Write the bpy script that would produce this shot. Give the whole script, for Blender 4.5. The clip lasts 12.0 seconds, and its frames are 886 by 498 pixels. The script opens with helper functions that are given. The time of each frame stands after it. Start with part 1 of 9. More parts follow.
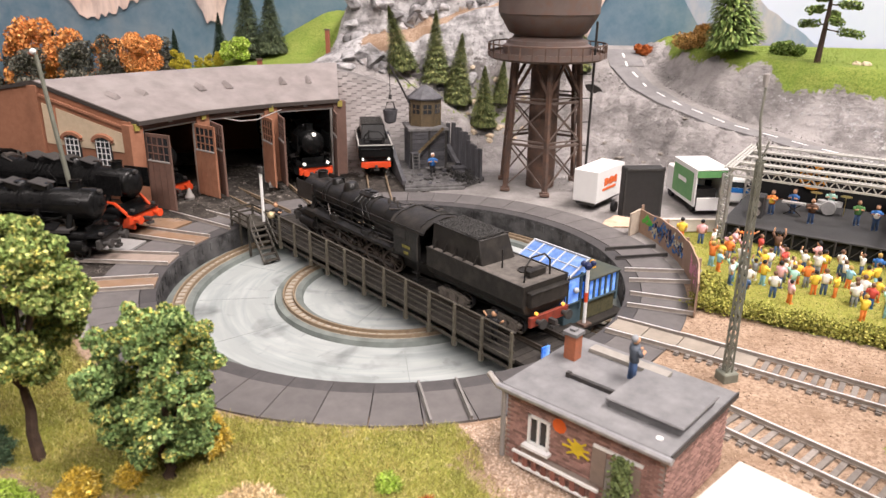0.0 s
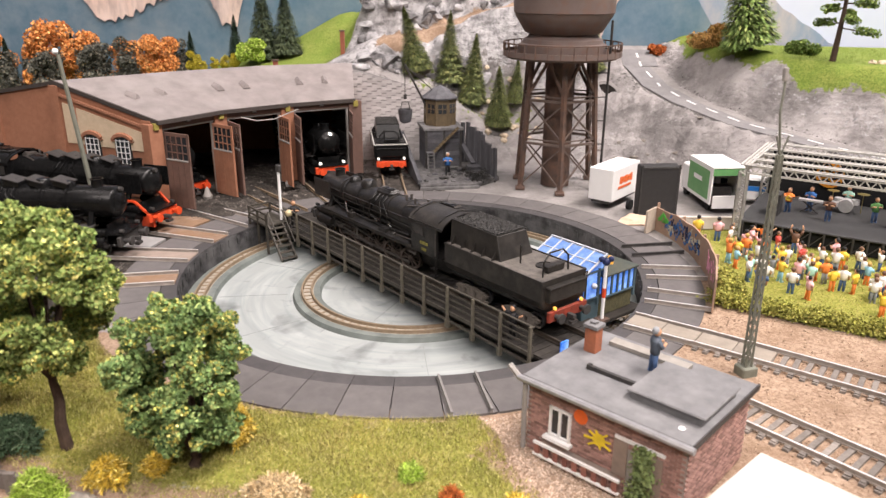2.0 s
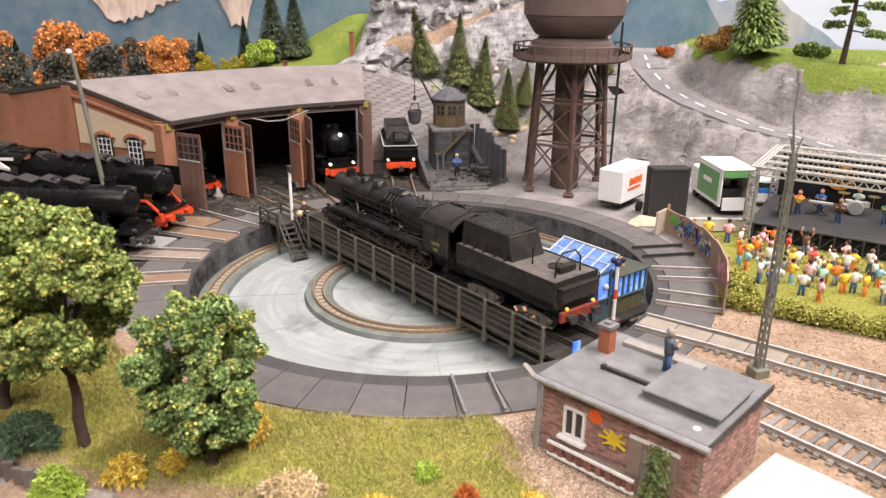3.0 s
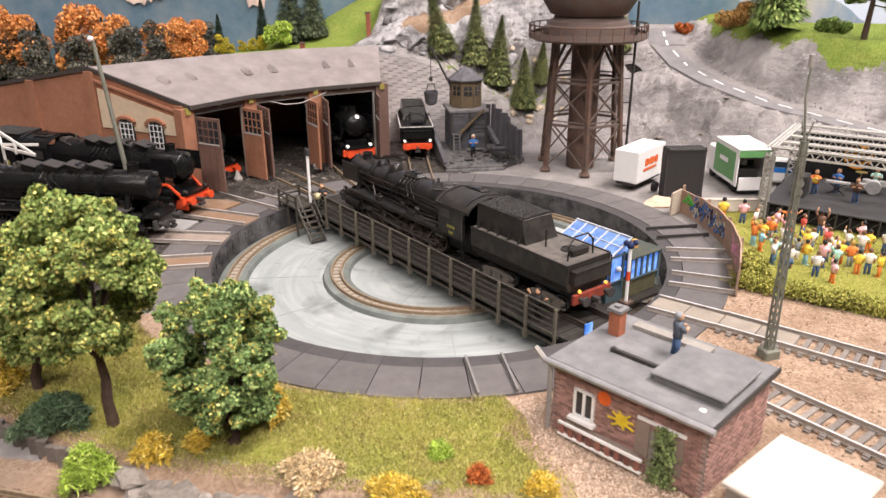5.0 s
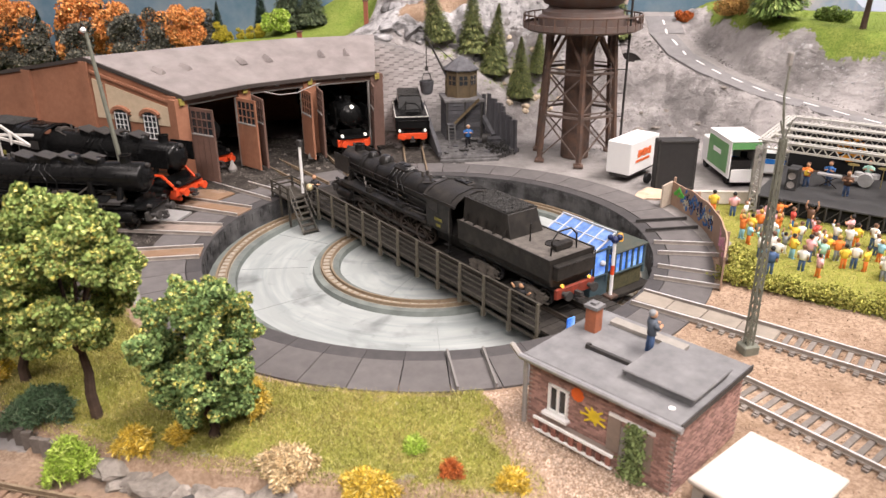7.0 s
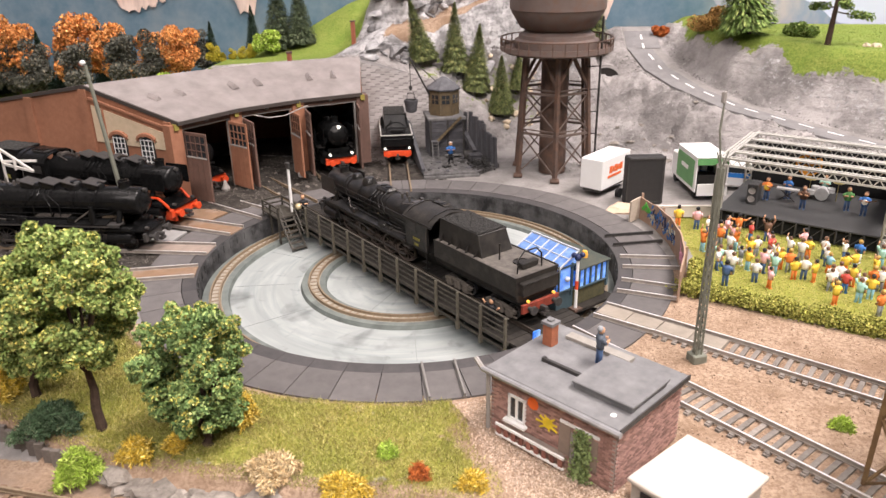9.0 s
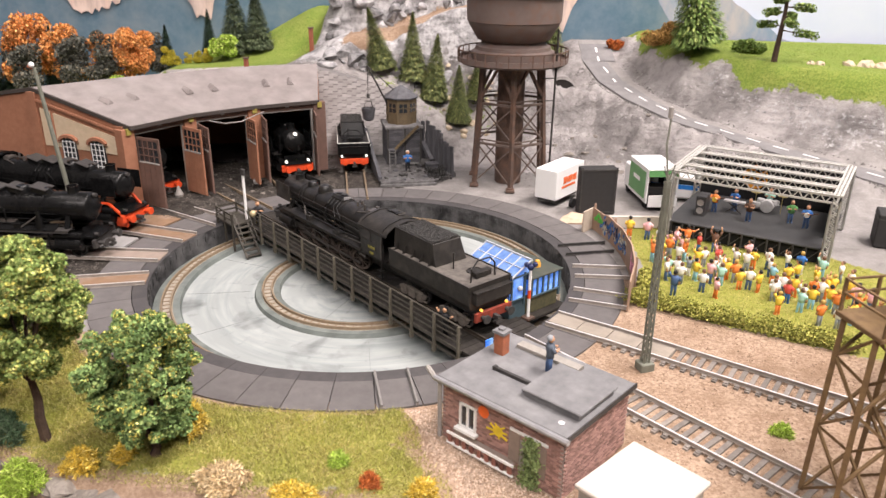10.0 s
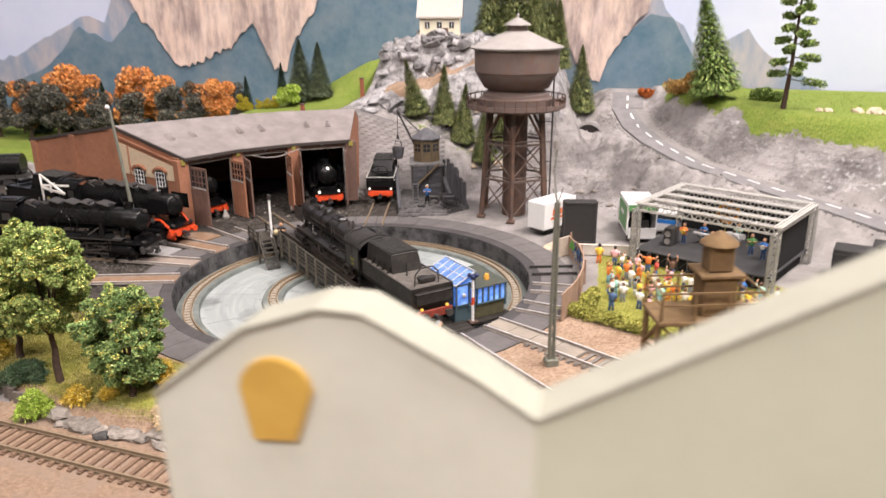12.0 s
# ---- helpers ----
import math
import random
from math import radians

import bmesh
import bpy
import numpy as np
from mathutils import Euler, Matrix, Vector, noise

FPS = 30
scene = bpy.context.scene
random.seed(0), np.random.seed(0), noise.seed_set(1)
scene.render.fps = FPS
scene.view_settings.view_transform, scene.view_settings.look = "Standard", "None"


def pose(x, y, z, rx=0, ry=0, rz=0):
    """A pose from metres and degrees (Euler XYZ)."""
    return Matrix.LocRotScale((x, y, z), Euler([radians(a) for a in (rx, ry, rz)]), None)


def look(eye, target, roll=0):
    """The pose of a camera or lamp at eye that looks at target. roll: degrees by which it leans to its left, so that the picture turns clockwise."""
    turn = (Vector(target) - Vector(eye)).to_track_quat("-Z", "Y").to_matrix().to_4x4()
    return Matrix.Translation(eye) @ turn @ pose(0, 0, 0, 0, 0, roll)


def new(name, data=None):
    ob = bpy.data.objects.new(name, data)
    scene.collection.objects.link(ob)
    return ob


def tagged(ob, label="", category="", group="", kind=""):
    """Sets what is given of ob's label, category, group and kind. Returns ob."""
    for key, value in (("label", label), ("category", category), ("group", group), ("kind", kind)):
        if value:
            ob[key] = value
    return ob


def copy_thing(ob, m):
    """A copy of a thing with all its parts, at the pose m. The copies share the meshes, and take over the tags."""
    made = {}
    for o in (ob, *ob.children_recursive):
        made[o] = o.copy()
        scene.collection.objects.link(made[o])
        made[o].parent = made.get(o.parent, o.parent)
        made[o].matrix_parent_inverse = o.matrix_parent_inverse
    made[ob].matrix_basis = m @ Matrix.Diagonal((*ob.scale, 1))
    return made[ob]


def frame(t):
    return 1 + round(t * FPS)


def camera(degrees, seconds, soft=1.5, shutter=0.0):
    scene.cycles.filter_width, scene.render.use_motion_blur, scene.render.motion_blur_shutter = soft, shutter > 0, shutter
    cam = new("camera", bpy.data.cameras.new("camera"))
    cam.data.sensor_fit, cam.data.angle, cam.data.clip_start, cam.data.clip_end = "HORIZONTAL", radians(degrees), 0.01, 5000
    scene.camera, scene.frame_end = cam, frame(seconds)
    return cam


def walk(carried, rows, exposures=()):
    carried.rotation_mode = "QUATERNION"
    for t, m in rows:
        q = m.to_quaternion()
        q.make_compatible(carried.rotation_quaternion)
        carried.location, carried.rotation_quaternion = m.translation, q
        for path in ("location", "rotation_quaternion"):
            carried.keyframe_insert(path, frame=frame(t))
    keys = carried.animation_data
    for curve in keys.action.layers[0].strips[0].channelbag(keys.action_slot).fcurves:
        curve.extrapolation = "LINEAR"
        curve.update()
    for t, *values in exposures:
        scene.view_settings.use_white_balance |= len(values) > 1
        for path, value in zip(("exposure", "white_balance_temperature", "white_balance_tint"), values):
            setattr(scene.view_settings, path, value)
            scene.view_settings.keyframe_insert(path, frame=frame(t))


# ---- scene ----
cam = camera(61.1, 12.0, soft=1.4, shutter=0.5)
cam.data.dof.use_dof, cam.data.dof.focus_distance = True, 0.47
cam.data.dof.aperture_fstop = 0.0305 / 0.0012  # an opening of about 1.2 mm
PATH = [
    (0, (0.031, 0.001, 0.176), (-0.06, 1.878, -0.509), 0.6),
    (0.5, (0.029, 0.001, 0.176), (-0.069, 1.878, -0.506), 0.6),
    (1, (0.026, -0.001, 0.175), (-0.079, 1.878, -0.503), 0.4),
    (1.5, (0.027, -0.001, 0.173), (-0.085, 1.877, -0.504), 0.4),
    (2, (0.027, -0.003, 0.173), (-0.092, 1.876, -0.504), 0.3),
    (2.5, (0.026, -0.003, 0.172), (-0.097, 1.875, -0.505), 0.4),
    (3, (0.023, -0.005, 0.173), (-0.108, 1.874, -0.5), 0.4),
    (5, (0.026, -0.01, 0.179), (-0.155, 1.842, -0.553), -0.4),
    (5.5, (0.029, -0.009, 0.181), (-0.173, 1.821, -0.598), -0.8),
    (6, (0.03, -0.009, 0.183), (-0.172, 1.82, -0.601), -0.5),
    (6.5, (0.033, -0.01, 0.184), (-0.174, 1.819, -0.598), -0.3),
    (7, (0.038, -0.01, 0.185), (-0.161, 1.824, -0.586), -0.4),
    (9, (0.054, -0.035, 0.207), (-0.141, 1.801, -0.561), -1.1),
    (9.5, (0.052, -0.037, 0.209), (-0.055, 1.808, -0.555), 0.1),
    (10, (0.057, -0.037, 0.209), (-0.03, 1.815, -0.542), 0.6),
    (10.5, (0.067, -0.046, 0.21), (-0.063, 1.81, -0.524), 0.4),
    (11, (0.087, -0.061, 0.21), (-0.122, 1.794, -0.508), -0.3),
    (11.5, (0.116, -0.084, 0.211), (-0.169, 1.768, -0.489), -0.5),
    (12, (0.171, -0.109, 0.216), (-0.222, 1.748, -0.415), -0.5),
]
walk(cam, [(t, look(eye, target, roll)) for t, eye, target, roll in PATH])
K = 0.01  # all plan numbers below are centimetres

# ---- world and hall lights ----
world = bpy.data.worlds.new("hall_air")
world.use_nodes = True
world.node_tree.nodes["Background"].inputs[0].default_value = (0.9, 0.95, 1.0, 1)
world.node_tree.nodes["Background"].inputs[1].default_value = 0.3
scene.world = world


def hall_lamp(x, y, z, sx, sy, watts, aim):
    data = bpy.data.lights.new("ceiling_panel_light", "AREA")
    data.shape, data.size, data.size_y, data.energy, data.color = "RECTANGLE", sx, sy, watts, (1.0, 0.89, 0.855)
    ob = new("ceiling_panel_light", data)
    ob.matrix_world = look((x, y, z), aim)


hall_lamp(-0.7, 0.1, 1.95, 1.4, 0.5, 15, (-0.3, 0.5, 0))
hall_lamp(0.95, 0.2, 1.95, 1.4, 0.5, 93, (0.3, 0.45, 0))
hall_lamp(0.1, -1.5, 1.95, 1.8, 0.5, 84, (0.0, 0.35, 0))


# ---- materials ----
def mat(name, col, rough=0.7, col2=None, scale=300.0, amount=0.5, metal=0.0, bump=0.15, fine=2500.0, spec=0.3, vary=0.0,
        stain=None, stain_scale=60.0, stain_amount=0.4, emit=0.0, coat=0.0, stretch=None, island=0.0, col3=None):
    m = bpy.data.materials.new(name)
    m.use_nodes = True
    nt = m.node_tree
    b = nt.nodes["Principled BSDF"]
    b.inputs["Roughness"].default_value, b.inputs["Metallic"].default_value = rough, metal
    b.inputs["Specular IOR Level"].default_value = spec
    tc = nt.nodes.new("ShaderNodeTexCoord")
    src = tc.outputs["Object"]
    if stretch:
        mp = nt.nodes.new("ShaderNodeMapping")
        mp.inputs["Scale"].default_value = stretch
        nt.links.new(src, mp.inputs[0])
        src = mp.outputs[0]
    n1 = nt.nodes.new("ShaderNodeTexNoise")
    n1.inputs["Scale"].default_value, n1.inputs["Detail"].default_value, n1.inputs["Roughness"].default_value = scale, 6, 0.65
    nt.links.new(src, n1.inputs["Vector"])
    ramp = nt.nodes.new("ShaderNodeMapRange")
    ramp.inputs[1].default_value, ramp.inputs[2].default_value = 0.5 - 0.25 / max(amount, .01) * .5, 0.5 + 0.25 / max(amount, .01) * .5
    nt.links.new(n1.outputs["Fac"], ramp.inputs[0])
    mix = nt.nodes.new("ShaderNodeMix")
    mix.data_type = "RGBA"
    mix.inputs[6].default_value = (*col, 1)
    mix.inputs[7].default_value = (*(col2 or tuple(c * 0.75 for c in col)), 1)
    nt.links.new(ramp.outputs[0], mix.inputs[0])
    out = mix.outputs[2]
    if stain:
        n2 = nt.nodes.new("ShaderNodeTexNoise")
        n2.inputs["Scale"].default_value, n2.inputs["Detail"].default_value = stain_scale, 4
        nt.links.new(src, n2.inputs["Vector"])
        r2 = nt.nodes.new("ShaderNodeMapRange")
        r2.inputs[1].default_value, r2.inputs[2].default_value, r2.inputs[4].default_value = 0.48, 0.68, stain_amount
        nt.links.new(n2.outputs["Fac"], r2.inputs[0])
        mx = nt.nodes.new("ShaderNodeMix")
        mx.data_type = "RGBA"
        mx.inputs[7].default_value = (*stain, 1)
        nt.links.new(r2.outputs[0], mx.inputs[0])
        nt.links.new(out, mx.inputs[6])
        out = mx.outputs[2]
    if vary:  # each piece takes its own stretch of the pattern
        inf = nt.nodes.new("ShaderNodeObjectInfo")
        add = nt.nodes.new("ShaderNodeVectorMath")
        add.operation = "MULTIPLY_ADD"
        nt.links.new(inf.outputs["Random"], add.inputs[0])
        add.inputs[1].default_value = (3, 5, 2)
        nt.links.new(src, add.inputs[2])
        nt.links.new(add.outputs[0], n1.inputs["Vector"])
        info = nt.nodes.new("ShaderNodeObjectInfo")
        hs = nt.nodes.new("ShaderNodeHueSaturation")
        vr = nt.nodes.new("ShaderNodeMapRange")
        vr.inputs[3].default_value, vr.inputs[4].default_value = 1 - vary, 1 + vary
        nt.links.new(info.outputs["Random"], vr.inputs[0])
        nt.links.new(vr.outputs[0], hs.inputs["Value"])
        nt.links.new(out, hs.inputs["Color"])
        out = hs.outputs[0]
    if island:  # loose bits of one mesh differ from each other
        geo = nt.nodes.new("ShaderNodeNewGeometry")
        hs = nt.nodes.new("ShaderNodeHueSaturation")
        vr = nt.nodes.new("ShaderNodeMapRange")
        vr.inputs[3].default_value, vr.inputs[4].default_value = 1 - island, 1 + island
        nt.links.new(geo.outputs["Random Per Island"], vr.inputs[0])
        nt.links.new(vr.outputs[0], hs.inputs["Value"])
        if col3:
            st = nt.nodes.new("ShaderNodeMath")
            st.operation = "MULTIPLY"
            st.inputs[1].default_value = 7.31
            fr = nt.nodes.new("ShaderNodeMath")
            fr.operation = "FRACT"
            nt.links.new(geo.outputs["Random Per Island"], st.inputs[0])
            nt.links.new(st.outputs[0], fr.inputs[0])
            gt = nt.nodes.new("ShaderNodeMapRange")
            gt.inputs[1].default_value, gt.inputs[2].default_value = 0.66, 0.96
            nt.links.new(fr.outputs[0], gt.inputs[0])
            m3 = nt.nodes.new("ShaderNodeMix")
            m3.data_type = "RGBA"
            m3.inputs[7].default_value = (*col3, 1)
            nt.links.new(gt.outputs[0], m3.inputs[0])
            nt.links.new(out, m3.inputs[6])
            out = m3.outputs[2]
        nt.links.new(out, hs.inputs["Color"])
        out = hs.outputs[0]
    nt.links.new(out, b.inputs["Base Color"])
    if bump:
        n3 = nt.nodes.new("ShaderNodeTexNoise")
        n3.inputs["Scale"].default_value, n3.inputs["Detail"].default_value = fine, 3
        nt.links.new(src, n3.inputs["Vector"])
        bp = nt.nodes.new("ShaderNodeBump")
        bp.inputs["Strength"].default_value, bp.inputs["Distance"].default_value = bump, 0.0006
        nt.links.new(n3.outputs["Fac"], bp.inputs["Height"])
        nt.links.new(bp.outputs[0], b.inputs["Normal"])
    if emit:
        b.inputs["Emission Color"].default_value = (*col, 1)
        b.inputs["Emission Strength"].default_value = emit
    if coat:
        b.inputs["Coat Weight"].default_value = coat
    return m


M_BLACK = mat("soot_black", (0.007, 0.007, 0.0072), 0.31, (0.017, 0.016, 0.015), 220, 0.6, spec=0.36, stain=(0.06, 0.053, 0.045), stain_scale=170, stain_amount=0.32)
M_DUSTY = mat("dusty_black", (0.012, 0.0113, 0.0105), 0.46, (0.03, 0.027, 0.024), 220, 0.6, spec=0.32, stain=(0.06, 0.053, 0.046), stain_scale=130, stain_amount=0.45)
M_DUST = mat("coal_dust", (0.085, 0.077, 0.07), 0.85, (0.15, 0.135, 0.12), 220, 0.7, bump=0.5, fine=900, stain=(0.04, 0.037, 0.034), stain_scale=120, stain_amount=0.5)
M_GLOSS = mat("satin_black", (0.004, 0.0043, 0.0046), 0.27, (0.01, 0.01, 0.01), 240, 0.5, spec=0.2)
M_COAL = mat("coal", (0.02, 0.02, 0.02), 0.6, (0.06, 0.058, 0.055), 900, 0.8, bump=1.0, fine=1200)
M_RED = mat("vermilion", (0.75, 0.09, 0.02), 0.5, (0.5, 0.05, 0.02), 300, 0.4)
M_REDD = mat("dark_red", (0.3, 0.05, 0.03), 0.6, (0.1, 0.03, 0.02), 300, 0.6)
M_STEEL = mat("bright_rail", (0.9, 0.89, 0.88), 0.38, (0.68, 0.65, 0.62), 250, 0.5, metal=0.55, spec=0.5)
M_RUST = mat("rusty_rail", (0.17, 0.125, 0.085), 0.65, (0.25, 0.195, 0.13), 500, 0.6)
M_SLEEPER = mat("sleeper", (0.11, 0.094, 0.082), 0.85, (0.16, 0.14, 0.125), 600, 0.6, vary=0.25)
M_PLATE = mat("ring_plate", (0.105, 0.098, 0.098), 0.75, (0.145, 0.135, 0.132), 120, 0.5, vary=0.08, stain=(0.06, 0.056, 0.055), stain_scale=45, stain_amount=0.5)
M_JOINT = mat("ring_joint", (0.03, 0.029, 0.03), 0.85, bump=0.2)
M_PIT = None
M_PITRING = mat("ring_kerb", (0.19, 0.215, 0.2), 0.65, (0.11, 0.125, 0.118), 60, 0.6, stain=(0.07, 0.075, 0.072), stain_scale=90, stain_amount=0.4)
M_PITWALL = mat("pit_wall", (0.016, 0.016, 0.017), 0.8, (0.1, 0.1, 0.102), 75, 1.0, bump=0.5, fine=500, stain=(0.13, 0.13, 0.13), stain_scale=35, stain_amount=0.35)
M_BRIDGE = mat("bridge_timber", (0.013, 0.012, 0.011), 0.7, (0.03, 0.027, 0.023), 300, 0.6, spec=0.15, stain=(0.05, 0.044, 0.038), stain_scale=90, stain_amount=0.4)
M_DARKM = mat("dark_metal", (0.03, 0.03, 0.032), 0.55, (0.06, 0.055, 0.05), 400, 0.6)
M_BRICK = mat("shed_brick", (0.35, 0.165, 0.1), 0.85, (0.27, 0.12, 0.07), 250, 0.5, stain=(0.16, 0.08, 0.05), stain_scale=30, stain_amount=0.4, fine=900, bump=0.2)
M_BEIGE = mat("beige_render", (0.62, 0.5, 0.36), 0.85, (0.5, 0.4, 0.28), 200, 0.5)
M_ROOF = mat("roof_felt", (0.25, 0.222, 0.215), 0.85, (0.175, 0.155, 0.15), 70, 0.6, stain=(0.32, 0.295, 0.285), stain_scale=30, stain_amount=0.4)
M_ROOFD = mat("dark_fascia", (0.06, 0.05, 0.045), 0.8)
M_DOORB = mat("door_brown", (0.15, 0.085, 0.065), 0.7, (0.1, 0.06, 0.05), 200, 0.5)
M_RUSTY = mat("rusty_steel", (0.08, 0.06, 0.053), 0.7, (0.15, 0.085, 0.058), 110, 0.6, stain=(0.04, 0.035, 0.033), stain_scale=160, stain_amount=0.5)
M_TANK = mat("tank_paint", (0.165, 0.127, 0.113), 0.6, (0.105, 0.08, 0.073), 60, 0.5, stain=(0.2, 0.09, 0.05), stain_scale=120, stain_amount=0.3)
M_TANKROOF = mat("tank_roof", (0.35, 0.33, 0.31), 0.7, (0.27, 0.25, 0.24), 80, 0.5)
M_GROUND = mat("grey_soil", (0.3, 0.285, 0.275), 0.95, (0.22, 0.205, 0.2), 45, 0.5, bump=0.6, fine=900)
M_SAND = mat("sandy_ballast", (0.46, 0.34, 0.23), 0.95, (0.3, 0.2, 0.12), 420, 0.8, bump=1.0, fine=700, stain=(0.22, 0.14, 0.08), stain_scale=18, stain_amount=0.45)
M_DIRT = mat("dark_dirt", (0.09, 0.08, 0.07), 0.95, (0.17, 0.15, 0.13), 260, 0.7, bump=0.8, fine=700)
M_LAWN = mat("lawn", (0.2, 0.22, 0.03), 0.95, (0.3, 0.28, 0.06), 300, 0.7, bump=0.8, fine=900)
M_HUTBRICK = mat("hut_brick", (0.27, 0.12, 0.09), 0.85, (0.17, 0.075, 0.06), 300, 0.6, vary=0.3)
M_MORTAR = mat("mortar", (0.45, 0.39, 0.35), 0.9)
M_FELT = mat("hut_felt", (0.2, 0.2, 0.205), 0.8, (0.135, 0.135, 0.14), 150, 0.6, stain=(0.3, 0.3, 0.3), stain_scale=100, stain_amount=0.3)
M_WHITE = mat("white_paint", (0.8, 0.8, 0.79), 0.45, (0.74, 0.74, 0.73), 100, 0.4, bump=0.03)
M_CONC = mat("white_concrete", (0.56, 0.515, 0.465), 0.85, (0.45, 0.405, 0.36), 70, 0.6, stain=(0.72, 0.68, 0.62), stain_scale=50, bump=0.3, fine=900)
M_GREYM = mat("grey_truss", (0.5, 0.49, 0.46), 0.5, (0.42, 0.41, 0.38), 300, 0.4)
M_POLE = mat("pole_paint", (0.2, 0.21, 0.17), 0.6, (0.13, 0.13, 0.105), 200, 0.5)


def pit_material():
    """Pale concrete, brushed and stained along circles."""
    m = mat("pit_concrete", (0.5, 0.53, 0.52), 0.5, bump=0.08)
    nt = m.node_tree
    tc = nt.nodes.new("ShaderNodeTexCoord")
    sep = nt.nodes.new("ShaderNodeSeparateXYZ")
    nt.links.new(tc.outputs["Object"], sep.inputs[0])
    ang, ln = nt.nodes.new("ShaderNodeMath"), nt.nodes.new("ShaderNodeVectorMath")
    ang.operation, ln.operation = "ARCTAN2", "LENGTH"
    nt.links.new(sep.outputs[1], ang.inputs[0]), nt.links.new(sep.outputs[0], ang.inputs[1])
    nt.links.new(tc.outputs["Object"], ln.inputs[0])
    out = None
    for k, (fr, fa, lo, hi, colour, amount, detail) in enumerate((
            (55, 1.6, 0.46, 0.68, (0.4, 0.425, 0.42), 0.8, 5), (160, 1.2, 0.48, 0.68, (0.2, 0.235, 0.235), 0.65, 6),
            (28, 3.0, 0.58, 0.72, (0.09, 0.1, 0.1), 0.75, 5), (90, 14.0, 0.62, 0.75, (0.12, 0.13, 0.13), 0.5, 6))):
        a, b = nt.nodes.new("ShaderNodeMath"), nt.nodes.new("ShaderNodeMath")
        a.operation = b.operation = "MULTIPLY"
        a.inputs[1].default_value, b.inputs[1].default_value = fr, fa
        nt.links.new(ln.outputs["Value"], a.inputs[0]), nt.links.new(ang.outputs[0], b.inputs[0])
        cb = nt.nodes.new("ShaderNodeCombineXYZ")
        nt.links.new(a.outputs[0], cb.inputs[0]), nt.links.new(b.outputs[0], cb.inputs[1])
        cb.inputs[2].default_value = 3.7 * k
        n = nt.nodes.new("ShaderNodeTexNoise")
        n.inputs["Scale"].default_value, n.inputs["Detail"].default_value = 1.0, detail
        n.inputs["Distortion"].default_value = 0.6
        nt.links.new(cb.outputs[0], n.inputs["Vector"])
        r = nt.nodes.new("ShaderNodeMapRange")
        r.inputs[1].default_value, r.inputs[2].default_value, r.inputs[4].default_value = lo, hi, amount
        nt.links.new(n.outputs["Fac"], r.inputs[0])
        mx = nt.nodes.new("ShaderNodeMix")
        mx.data_type = "RGBA"
        mx.inputs[7].default_value = (*colour, 1)
        mx.inputs[6].default_value = (0.29, 0.315, 0.31, 1)
        nt.links.new(r.outputs[0], mx.inputs[0])
        if out:
            nt.links.new(out, mx.inputs[6])
        out = mx.outputs[2]
    nt.links.new(out, nt.nodes["Principled BSDF"].inputs["Base Color"])
    return m


M_PIT = pit_material()


